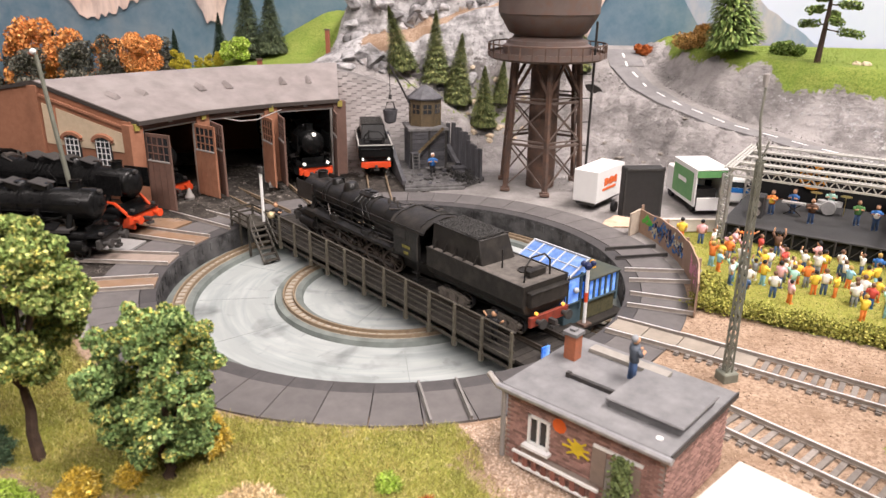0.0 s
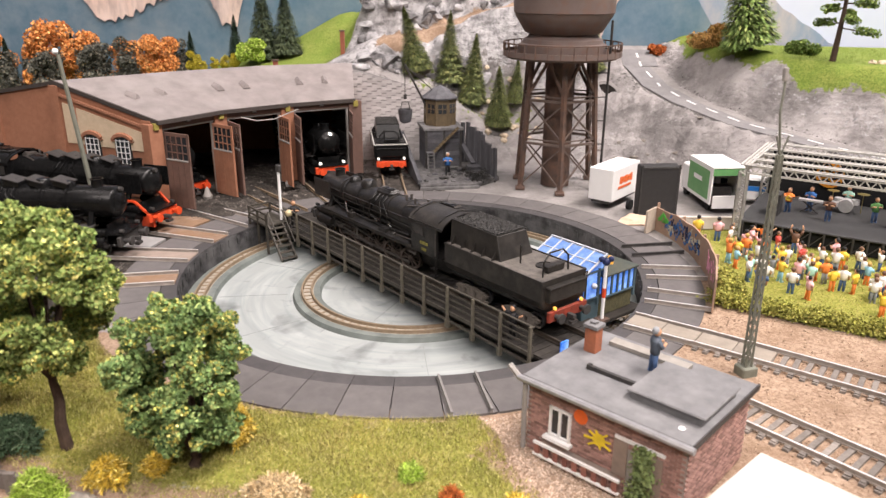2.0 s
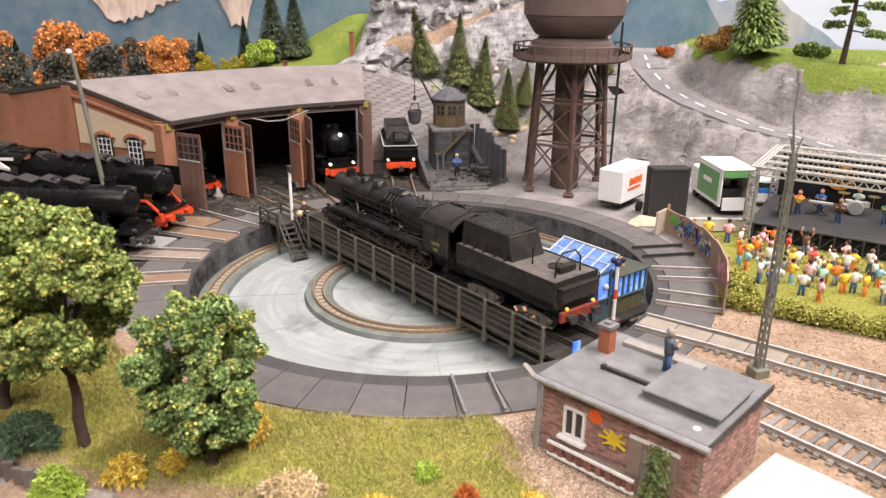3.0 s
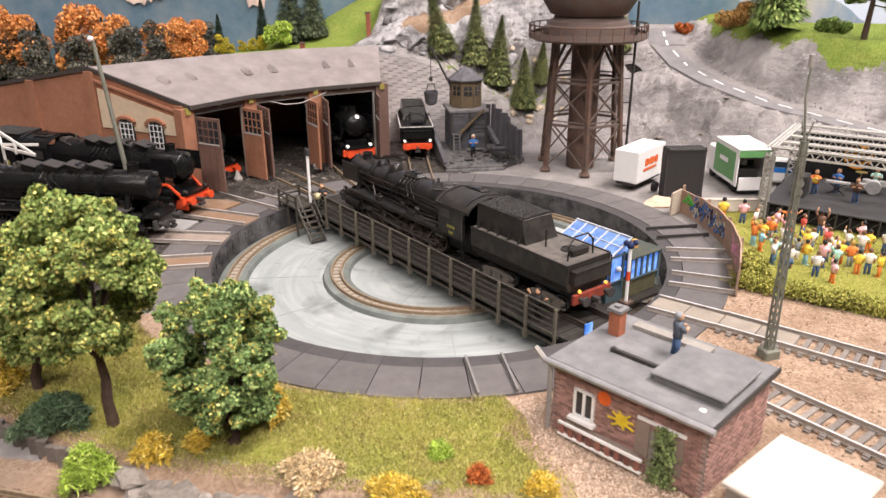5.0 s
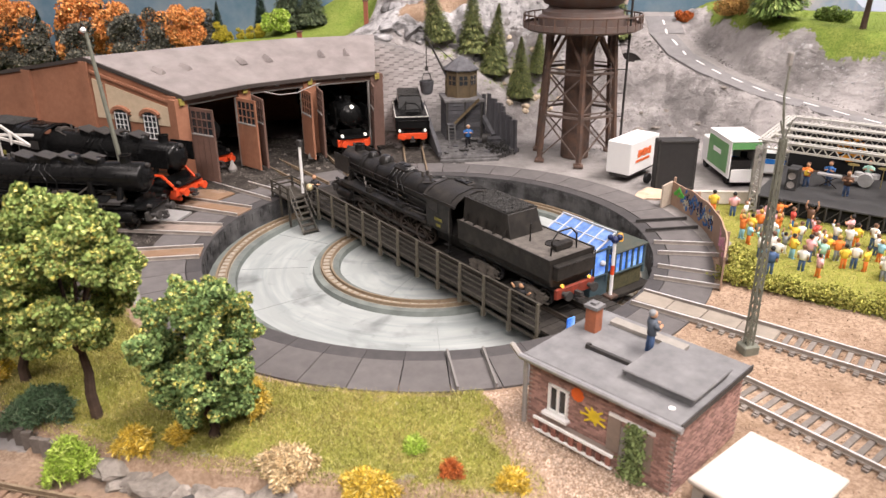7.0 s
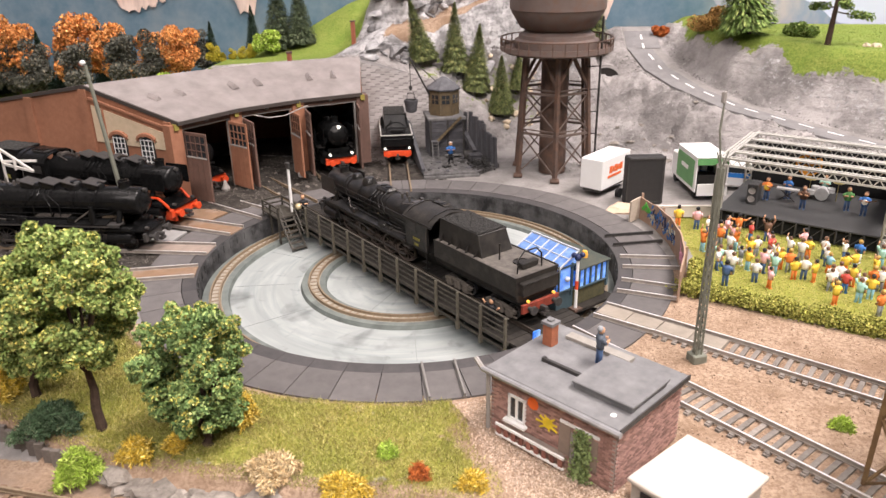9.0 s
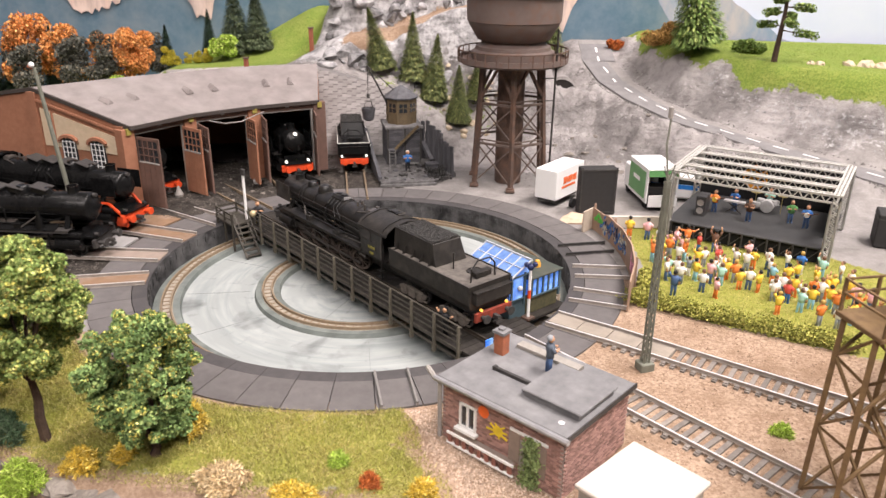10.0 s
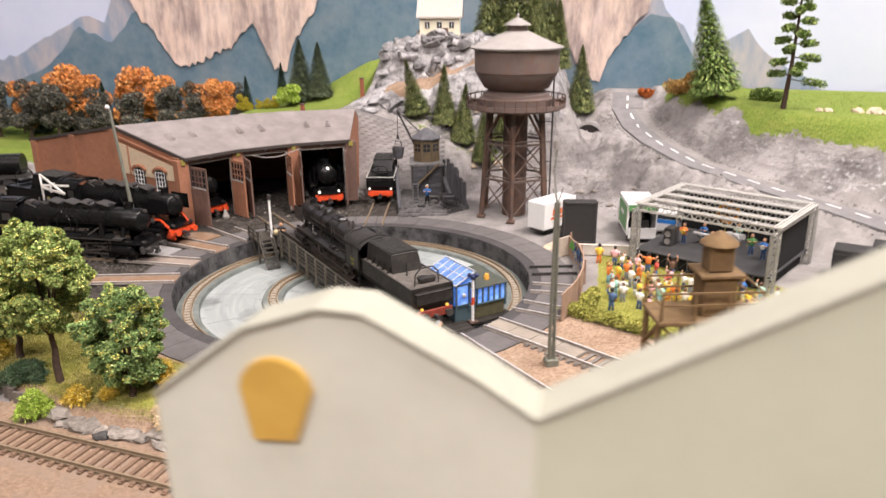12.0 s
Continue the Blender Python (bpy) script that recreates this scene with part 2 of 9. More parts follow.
def ground_material():
    """Grey plaster, sand, turf, black yard dirt and pale rock, shared out by the zone masks of the ground."""
    m = bpy.data.materials.new("landscape")
    m.use_nodes = True
    nt = m.node_tree
    b = nt.nodes["Principled BSDF"]
    b.inputs["Roughness"].default_value, b.inputs["Specular IOR Level"].default_value = 0.95, 0.15
    tc = nt.nodes.new("ShaderNodeTexCoord")

    def noise_mix(c1, c2, scale, lo=0.38, hi=0.64, detail=6, vec=None):
        n = nt.nodes.new("ShaderNodeTexNoise")
        n.inputs["Scale"].default_value, n.inputs["Detail"].default_value, n.inputs["Roughness"].default_value = scale, detail, 0.68
        nt.links.new(vec or tc.outputs["Object"], n.inputs["Vector"])
        r = nt.nodes.new("ShaderNodeMapRange")
        r.inputs[1].default_value, r.inputs[2].default_value = lo, hi
        nt.links.new(n.outputs["Fac"], r.inputs[0])
        mx = nt.nodes.new("ShaderNodeMix")
        mx.data_type = "RGBA"
        for i, c in ((6, c1), (7, c2)):
            if isinstance(c, tuple):
                mx.inputs[i].default_value = (*c, 1)
            else:
                nt.links.new(c, mx.inputs[i])
        nt.links.new(r.outputs[0], mx.inputs[0])
        return mx.outputs[2]

    grey = noise_mix(noise_mix((0.33, 0.31, 0.3), (0.17, 0.158, 0.152), 45, 0.4, 0.66), (0.25, 0.238, 0.23), 500)
    sand = noise_mix(noise_mix((0.45, 0.335, 0.245), (0.26, 0.18, 0.125), 600, 0.4, 0.6), (0.22, 0.145, 0.095), 30, 0.44, 0.7)
    turf = noise_mix(noise_mix((0.29, 0.3, 0.06), (0.4, 0.36, 0.11), 160), (0.17, 0.19, 0.035), 700)
    dirt = noise_mix(noise_mix((0.05, 0.044, 0.039), (0.11, 0.096, 0.084), 420, 0.45, 0.68), (0.028, 0.025, 0.022), 110, 0.42, 0.62)
    rock = noise_mix(noise_mix((0.56, 0.55, 0.555), (0.25, 0.243, 0.245), 70, 0.42, 0.62), (0.13, 0.127, 0.13), 150, 0.56, 0.7)
    meadow = noise_mix(noise_mix((0.19, 0.26, 0.05), (0.28, 0.31, 0.08), 40), (0.12, 0.18, 0.03), 500)
    out = grey
    edge = nt.nodes.new("ShaderNodeTexNoise")
    edge.inputs["Scale"].default_value, edge.inputs["Detail"].default_value = 220, 6
    nt.links.new(tc.outputs["Object"], edge.inputs["Vector"])
    strata = nt.nodes.new("ShaderNodeMapping")
    strata.inputs["Scale"].default_value = (1, 1, 4.5)
    strata.inputs["Rotation"].default_value = (0.06, 0.04, 0)
    nt.links.new(tc.outputs["Object"], strata.inputs[0])
    plaster = noise_mix(noise_mix((0.42, 0.395, 0.387), (0.205, 0.192, 0.188), 17, 0.43, 0.6, 10), (0.5, 0.475, 0.46), 120, 0.6, 0.74)
    plaster = noise_mix(plaster, (0.16, 0.15, 0.146), 42, 0.64, 0.92, 9, strata.outputs[0])
    for attr, cols in (("zone_a", (sand, turf, dirt)), ("zone_b", (rock, meadow, plaster))):
        at_ = nt.nodes.new("ShaderNodeAttribute")
        at_.attribute_name = attr
        sp = nt.nodes.new("ShaderNodeSeparateColor")
        nt.links.new(at_.outputs["Color"], sp.inputs[0])
        for i, c in reversed(list(enumerate(cols))) if attr == "zone_b" else enumerate(cols):
            ad = nt.nodes.new("ShaderNodeMath")
            ad.operation = "ADD"
            nt.links.new(sp.outputs[i], ad.inputs[0]), nt.links.new(edge.outputs["Fac"], ad.inputs[1])
            r = nt.nodes.new("ShaderNodeMapRange")
            r.inputs[1].default_value, r.inputs[2].default_value = 0.93, 1.07
            nt.links.new(ad.outputs[0], r.inputs[0])
            mx = nt.nodes.new("ShaderNodeMix")
            mx.data_type = "RGBA"
            nt.links.new(r.outputs[0], mx.inputs[0]), nt.links.new(out, mx.inputs[6]), nt.links.new(c, mx.inputs[7])
            out = mx.outputs[2]
        if attr == "zone_a":
            soil = noise_mix(noise_mix((0.31, 0.22, 0.155), (0.2, 0.14, 0.098), 500), (0.25, 0.19, 0.15), 40, 0.45, 0.65)
            mx = nt.nodes.new("ShaderNodeMix")
            mx.data_type = "RGBA"
            nt.links.new(at_.outputs["Alpha"], mx.inputs[0]), nt.links.new(out, mx.inputs[6]), nt.links.new(soil, mx.inputs[7])
            out = mx.outputs[2]
    nt.links.new(out, b.inputs["Base Color"])
    h1 = nt.nodes.new("ShaderNodeTexNoise")
    h1.inputs["Scale"].default_value, h1.inputs["Detail"].default_value, h1.inputs["Roughness"].default_value = 420, 7, 0.7
    nt.links.new(tc.outputs["Object"], h1.inputs["Vector"])
    bp = nt.nodes.new("ShaderNodeBump")
    bp.inputs["Strength"].default_value, bp.inputs["Distance"].default_value = 0.7, 0.0016
    nt.links.new(h1.outputs["Fac"], bp.inputs["Height"])
    zb = nt.nodes.new("ShaderNodeAttribute")
    zb.attribute_name = "zone_b"
    zs = nt.nodes.new("ShaderNodeSeparateColor")
    nt.links.new(zb.outputs["Color"], zs.inputs[0])
    h2 = nt.nodes.new("ShaderNodeTexNoise")
    h2.inputs["Scale"].default_value, h2.inputs["Detail"].default_value, h2.inputs["Roughness"].default_value = 75, 8, 0.72
    h2.inputs["Distortion"].default_value = 0.8
    nt.links.new(tc.outputs["Object"], h2.inputs["Vector"])
    b2 = nt.nodes.new("ShaderNodeBump")
    b2.inputs["Distance"].default_value = 0.007
    nt.links.new(h2.outputs["Fac"], b2.inputs["Height"])
    nt.links.new(zs.outputs[2], b2.inputs["Strength"])
    h3 = nt.nodes.new("ShaderNodeTexNoise")
    h3.inputs["Scale"].default_value, h3.inputs["Detail"].default_value = 48, 8
    nt.links.new(strata.outputs[0], h3.inputs["Vector"])
    b3 = nt.nodes.new("ShaderNodeBump")
    b3.inputs["Distance"].default_value = 0.003
    nt.links.new(h3.outputs["Fac"], b3.inputs["Height"])
    nt.links.new(zs.outputs[2], b3.inputs["Strength"])
    nt.links.new(b2.outputs[0], b3.inputs["Normal"])
    nt.links.new(b3.outputs[0], bp.inputs["Normal"])
    nt.links.new(bp.outputs[0], b.inputs["Normal"])
    return m


M_LAND = ground_material()


# ---- mesh builder ----
class MB:
    def __init__(self):
        self.v, self.f = [], []

    def add(self, vs, fs, m=None):
        o = len(self.v)
        self.v += [tuple(m @ Vector(p)) for p in vs] if m else [tuple(p) for p in vs]
        self.f += [tuple(i + o for i in f) for f in fs]
        return self

    def box(self, cx, cy, cz, sx, sy, sz, m=None):
        x, y, z = sx / 2, sy / 2, sz / 2
        vs = [(cx + a * x, cy + b * y, cz + c * z) for a in (-1, 1) for b in (-1, 1) for c in (-1, 1)]
        return self.add(vs, [(0, 1, 3, 2), (4, 6, 7, 5), (0, 4, 5, 1), (2, 3, 7, 6), (0, 2, 6, 4), (1, 5, 7, 3)], m)

    def prism(self, poly, z0, z1, m=None):
        n = len(poly)
        vs = [(x, y, z0) for x, y in poly] + [(x, y, z1) for x, y in poly]
        fs = [tuple(range(n))[::-1], tuple(range(n, 2 * n))] + [(i, (i + 1) % n, n + (i + 1) % n, n + i) for i in range(n)]
        return self.add(vs, fs, m)

    def tube(self, pts, r, n=8, r1=None, m=None):
        pts = [Vector(p) for p in pts]
        vs, fs = [], []
        for i, p in enumerate(pts):
            d = (pts[min(i + 1, len(pts) - 1)] - pts[max(i - 1, 0)]).normalized()
            a = d.orthogonal().normalized() if abs(d.z) > 0.95 else d.cross(Vector((0, 0, 1))).normalized()
            b = d.cross(a)
            rr = r if r1 is None else r + (r1 - r) * i / (len(pts) - 1)
            vs += [p + (a * math.cos(t) + b * math.sin(t)) * rr for t in [2 * math.pi * (k + .5) / n for k in range(n)]]
        for i in range(len(pts) - 1):
            fs += [(i * n + k, i * n + (k + 1) % n, (i + 1) * n + (k + 1) % n, (i + 1) * n + k) for k in range(n)]
        fs += [tuple(range(n))[::-1], tuple(range((len(pts) - 1) * n, len(pts) * n))]
        return self.add(vs, fs, m)

    def bar(self, p0, p1, w, h=None, m=None):
        """A square bar from p0 to p1."""
        return self.tube([p0, p1], w * 0.7071, 4, m=m)

    def lathe(self, prof, n=32, m=None, a0=0.0, a1=2 * math.pi):
        full = abs(a1 - a0 - 2 * math.pi) < 1e-6
        k = n if full else n + 1
        vs = [(r * math.cos(a0 + (a1 - a0) * i / n), r * math.sin(a0 + (a1 - a0) * i / n), z) for i in range(k) for r, z in prof]
        q = len(prof)
        fs = [(i * q + j, ((i + 1) % k) * q + j, ((i + 1) % k) * q + j + 1, i * q + j + 1) for i in range(n) for j in range(q - 1)]
        return self.add(vs, fs, m)

    def ball(self, c, r, n=8, sz=1.0, m=None):
        prof = [(max(r * math.sin(math.pi * i / n), 1e-4), c[2] - r * sz * math.cos(math.pi * i / n)) for i in range(n + 1)]
        mm = Matrix.Translation((c[0], c[1], 0))
        return self.lathe(prof, n + 2, (m @ mm) if m else mm)


def part(name, mb, material, parent=None, label="", smooth=False, bevel=0.0):
    me = bpy.data.meshes.new(name)
    me.from_pydata([(x * K, y * K, z * K) for x, y, z in mb.v], [], mb.f)
    me.validate()
    bm = bmesh.new()
    bm.from_mesh(me)
    bmesh.ops.recalc_face_normals(bm, faces=bm.faces)
    bm.to_mesh(me)
    bm.free()
    me.materials.append(material)
    ob = new(name, me)
    ob.parent = parent
    if smooth:
        for p in me.polygons:
            p.use_smooth = True
        me.set_sharp_from_angle(angle=radians(38))
    if bevel:
        mod = ob.modifiers.new("edge", "BEVEL")
        mod.width, mod.segments, mod.limit_method = bevel * K, 1, "ANGLE"
    if label:
        ob["label"] = label
    return ob


def thing(name, label, category, x=0, y=0, z=0, rz=0, group="", kind=""):
    ob = new(name)
    ob.empty_display_size = 0.01
    ob.matrix_world = pose(x * K, y * K, z * K, 0, 0, rz)
    return tagged(ob, label, category, group, kind)


def again(ob, name, parent, m):
    """One more piece on the same mesh."""
    o = new(name, ob.data)
    o.parent = parent
    o.matrix_basis = m
    return o


def at(x, y, z=0, rz=0, rx=0, ry=0):
    return pose(x * K, y * K, z * K, rx, ry, rz)


def cm(x, y, z=0, rz=0, rx=0, ry=0):
    return pose(x, y, z, rx, ry, rz)


def polar(r, deg, c=(-2.1, 44.5)):
    return c[0] + r * math.cos(radians(deg)), c[1] + r * math.sin(radians(deg))


CX, CY = -2.1, 44.5       # turntable centre
BRIDGE = -46.0            # heading of the track grid round the pit
DECK = -47.4              # heading of the bridge itself


# ---- ground ----
def ease(a, b, x):
    t = min(max((x - a) / (b - a), 0.0), 1.0)
    return t * t * (3 - 2 * t)


def table(xs, ys, x):
    return float(np.interp(x, xs, ys))


def road_mid(y):
    """Middle of the hill road: its x and height at a given y."""
    return (table((52, 60, 66, 71, 77, 83, 88, 93, 100), (52, 45.4, 40.2, 34.2, 27.9, 24.0, 21.8, 20.4, 20.6), y),
            table((52, 60, 66, 71, 77, 83, 88, 93, 100), (0.8, 1.5, 2.1, 2.9, 3.9, 5.0, 6.0, 7.7, 9.5), y))


def dist_line(x, y, ax, ay, bx, by):
    t = max(0.0, min(1.0, ((x - ax) * (bx - ax) + (y - ay) * (by - ay)) / ((bx - ax) ** 2 + (by - ay) ** 2)))
    return math.hypot(x - ax - t * (bx - ax), y - ay - t * (by - ay))


def garden(x, y):
    """How far inside the raised garden bed a place lies."""
    front = table((-40, -21, -14.3, -10.2, -5.5, 0, 4, 6), (30, 24.2, 21.2, 20.0, 19.5, 18.9, 18.9, 20), x)
    d = min(math.hypot(x - CX, y - CY) - 18.6, y - front, 3.7 - x + 0.42 * (24 - y) - 0.5 * noise.noise(Vector((y * 0.5, 0, 0))))
    return d


def land(x, y):
    n = noise.fractal(Vector((x * 0.11, y * 0.11, 3.0)), 0.8, 2.1, 6)
    n2 = noise.fractal(Vector((x * 0.45, y * 0.45, 9.0)), 0.8, 2.1, 4)
    ridged = abs(noise.fractal(Vector((x * 0.2 + 5, y * 0.2, 1.0)), 0.9, 2.2, 5))
    # terrace behind the masonry wall and the slopes beside it
    terrace = table((-60, -40, -30, -12, -4, 3, 9, 20), (1.5, 3.0, 7.5, 8.6, 7.2, 3.2, 2.4, 3.0), x)
    start = table((-60, -14, -3, 3, 20), (80, 77.5, 75.5, 73, 70), x)
    z = terrace * ease(start, start + table((-14, -3, 6, 20), (3, 2, 7, 16), x), y)
    # meadow slope, rising towards the crag
    z += ease(-30, -10, x) * ease(2, -8, x) * ease(86, 97, y) * 6.5
    # crag in two tiers with a footpath between them and the house on top
    crag = ease(-17, -11, x) * ease(17, 10, x)
    if crag > 0 and y > 77:
        pz = table((-14, -9, -5.5, -1, 2.5, 9, 14), (10.2, 11.5, 11.8, 13.3, 14.4, 15.2, 13), x)
        top = table((-15, -11, -8, 2, 8, 14), (11.5, 16.2, 17.0, 17.0, 16.0, 12.5), x)
        cells, _ = noise.voronoi(Vector((x * .5 + .5 * n, y * .62, 1.7)))
        small, _ = noise.voronoi(Vector((x * 1.15, y * 1.3, 4.1)))
        block = (.55 - cells[0]) * 1.5 + (.5 - small[0]) * .55
        lower, upper = ease(78.3, 83.1, y + .7 * n2), ease(86.3, 89.3, y + 1.0 * n2)
        zz = z + (pz - z) * lower + (top - pz) * upper
        zz += block * (.6 * ease(79.5, 81, y) * ease(83.2, 82.2, y) + 1.15 * ease(86.3, 87, y) * ease(91, 89.6, y))
        z += (zz - z) * crag
    # road bank and the cliff with the meadow
    rx, rz = road_mid(y)
    d = x - rx
    far = ease(50, 60, y)
    bank = ease(-11, -2.6, d) * far
    z = z * (1 - bank) + (rz - 0.05) * bank
    slope = ease(-13, -8, d) * ease(-2.3, -4, d) * far
    z += slope * (n * 0.9 + n2 * 0.45 + ridged * 0.5)
    cliff = ease(2.5, table((58, 66, 72, 78, 84, 90), (19, 17, 14.5, 11, 8, 6.5), y) + 1.2 * n, d) * far * ease(60, 76, y + (x - 40) * 0.6)
    hi = table((24, 30, 37, 60), (10.9, 10.4, 9.7, 9.4), x)
    z = z * (1 - cliff) + hi * cliff
    face = ease(2.4, 4.0, d) * ease(11, 7, d) * far
    z += face * (ridged * 0.7 + n2 * 0.25 + n * 0.6) * ease(58, 68, y) - face * 0.2
    low = ease(2.4, 5, d) * far * (1 - cliff)
    z += low * (ridged * 0.9 + n2 * 0.3)
    # grey fold of ground between tower and road
    z += ease(66, 71, y) * ease(9, 13, x) * ease(-2.5, -6, d) * (n * 0.7 + n2 * 0.4 + ridged * 0.6) * 1.2
    # raised garden bed in front
    if y < 45 and x < 6:
        g = garden(x, y)
        z += 0.75 * ease(-0.15, 0.35, g) * ease(34, 24, y) + 0.08 * n2 * ease(-1, 0, g)
    if x < -14:  # the shed yard lies a little higher
        z += 0.45 * ease(-15, -19, x) * ease(52, 56, y) * ease(80, 77, y)
    # shallow sand bank by the tracks
    if x > 5 and y < 48:
        z += 0.06 * n2
    return z - 0.08


def zones(x, y):
    """Masks: sand, turf, dirt; rock, meadow."""
    rx, rz = road_mid(y)
    d = x - rx
    r = math.hypot(x - CX, y - CY)
    g = garden(x, y) if (y < 45 and x < 8) else -9
    sand = 0.0
    if y < 48 and x > -30:
        sand = ease(1.5, 5, x - 0.4 * (34 - y) + 8) if y < 36 else ease(11, 13, x)
        sand *= ease(46, 41, y + 0.35 * (x - 16))
        if r < 20.5 and y < 34:
            sand = max(sand, ease(20.4, 19.0, r))
    turf = ease(-0.1, 0.5, g) * 1.0
    if g > 0:
        litter = ease(26, 23, y) * ease(2.6, 0.4, g + 0.9 * noise.noise(Vector((x * 0.5, y * 0.5, 7.0))))
        turf *= (0.55 + 0.45 * ease(0, 2.0, g)) * (1 - 0.55 * litter)
        sand = max(sand, 0.9 * litter)
    # crowd lawn
    lawn = dist_line(x, y, 22, 46.5, 27, 41.5)
    hedge_side = (y - 39.5) + 0.49 * (x - 15.8)
    lw = ease(9, 7.4, lawn) * ease(-0.3, 0.2, hedge_side) * ease(17.2, 17.9, x)
    turf, sand = max(turf, lw), sand * (1 - lw)
    front = y < 21.5 and x < 5 and g < 0.2
    dirt = 0.0
    if x < -1 and r > 17:
        dirt = ease(-17, -19, x) * ease(30, 34, y) * ease(78, 72, y)
        dirt = max(dirt, ease(2, -6, x - (y - 60) * 0.3) * ease(57, 60, y) * ease(70, 66, y) * 0.9)
    if 17.8 < r < 40 and y > 40:
        ang = math.degrees(math.atan2(y - CY, x - CX))
        ang += 360 if ang < 0 else 0
        dirt = max(dirt, ease(100, 108, ang) * ease(200, 190, ang) * ease(34, 29, r))
    if front:
        sand, dirt = 0.8, 0.15
    rock = ease(79, 81.5, y) * ease(-17, -13, x) * ease(15, 10, x)
    rock = max(rock, ease(3, 6, d) * ease(58, 66, y) * 0.42, ease(74, 78, y) * ease(2, -1, d) * 0.3)
    hi = table((24, 30, 37, 60), (10.9, 10.4, 9.7, 9.4), x)
    edge = table((58, 66, 72, 78, 84, 90), (15, 12, 10, 8, 6.3, 5.2), y) + 1.2 * noise.noise(Vector((x * .3, y * .3, 2)))
    meadow = ease(edge - 1.6, edge + .9, d) * ease(64, 74, y + (x - 40) * 0.5)
    meadow = max(meadow, ease(-12, -15, x + (y - 88) * -0.25) * ease(79, 84, y) * ease(-36, -30, x))
    meadow = max(meadow, ease(-34, -38, x) * ease(78, 82, y) * 0.8)
    meadow = max(meadow, ease(3.2, 1, abs(y - 78.8)) * ease(-7.5, -5.5, x) * ease(9, 6, x) * 0.42)
    rough = ease(66, 72, y) * (1 - meadow * 0.7) * (1 - ease(-2.4, -1.9, d) * ease(2.4, 1.9, d))
    if 80.5 < y < 88:
        low = table((-11, -7, -3.6, -.6, 2), (80.9, 81.0, 81.8, 82.2, 84), x)
        ledge = ease(low, low + .4, y) * ease(87.0, 86.3, y) * ease(-10.8, -9, x) * ease(12, 8, x)
        sand, rock, rough = max(sand, 0.9 * ledge), rock * (1 - ledge), rough * (1 - ledge)
    soil = ease(0.2, -0.5, g) * ease(21.5, 19.5, y) if x < 8 else 0.0
    soil = max(soil, ease(17.5, 15.5, y))
    return (sand, turf, dirt, soil), (rock * (1 - meadow), meadow, rough, 1)


def sheet(name, xs, ys, fz, material, keep=None, zone=None):
    mb, idx, za, zb = MB(), {}, [], []
    for j, y in enumerate(ys):
        for i, x in enumerate(xs):
            if keep is None or keep(x, y):
                idx[i, j] = len(mb.v)
                mb.v.append((x, y, fz(x, y)))
                if zone:
                    a, b = zone(x, y)
                    za += a
                    zb += b
    for j in range(len(ys) - 1):
        for i in range(len(xs) - 1):
            q = [(i, j), (i + 1, j), (i + 1, j + 1), (i, j + 1)]
            if all(k in idx for k in q):
                mb.f.append(tuple(idx[k] for k in q))
    ob = part(name, mb, material, smooth=True)
    if zone:
        for nm, data in (("zone_a", za), ("zone_b", zb)):
            layer = ob.data.color_attributes.new(nm, "FLOAT_COLOR", "POINT")
            layer.data.foreach_set("color", data)
    return ob


XS = [-110 + 2.5 * i for i in range(28)] + [-40 + 0.5 * i for i in range(40)] + [-20 + 0.35 * i for i in range(200)] + [50 + 2.0 * i for i in range(31)]
YS = [-30 + 3.0 * i for i in range(13)] + [9 + 0.5 * i for i in range(118)] + [68 + 0.33 * i for i in range(100)]
ground = tagged(sheet("ground", XS, YS, land, M_LAND, lambda x, y: (x - CX) ** 2 + (y - CY) ** 2 > 17.0 ** 2, zones),
                "grey plaster landscape with sand, turf and rock", "ground", kind="structure")

# hill road
mb, edge_mb = MB(), MB()
ys = [52 + i * 0.5 for i in range(94)]
for i, y in enumerate(ys):
    x, z = road_mid(y)
    x2, z2 = road_mid(y + 0.5)
    tx, ty = x2 - x, 0.5
    ln = math.hypot(tx, ty)
    nx, ny = ty / ln, -tx / ln
    for s, dz in ((-2.0, -0.4), (-2.0, -0.04), (2.0, -0.04), (2.0, -0.4)):
        mb.v.append((x + nx * s, y + ny * s, z + dz))
    if i:
        o = 4 * i
        mb.f += [(o - 4 + k, o - 3 + k, o + 1 + k, o + k) for k in range(3)]
M_ASPH = mat("grey_asphalt", (0.215, 0.207, 0.21), 0.9, (0.16, 0.155, 0.157), 120, 0.6, bump=0.5, fine=1500, stain=(0.27, 0.26, 0.255), stain_scale=40)
road = tagged(part("road", mb, M_ASPH, smooth=True), "winding grey asphalt hill road with white centre dashes", "road", kind="structure")
y, k = 53.0, 0
while y < 97:
    x, z = road_mid(y)
    x2, z2 = road_mid(y + 0.9)
    ln = math.hypot(x2 - x, 0.9)
    a = math.degrees(math.atan2(0.9, x2 - x))
    part("dash", MB().box(0, 0, 0, 1.5, 0.22, 0.03, cm(x, y, z - 0.025, a) @ cm(0, 0, 0, 0, 0, -math.degrees(math.atan2(z2 - z, ln)))), M_WHITE, road)
    y += 2.9 * 0.9 / ln

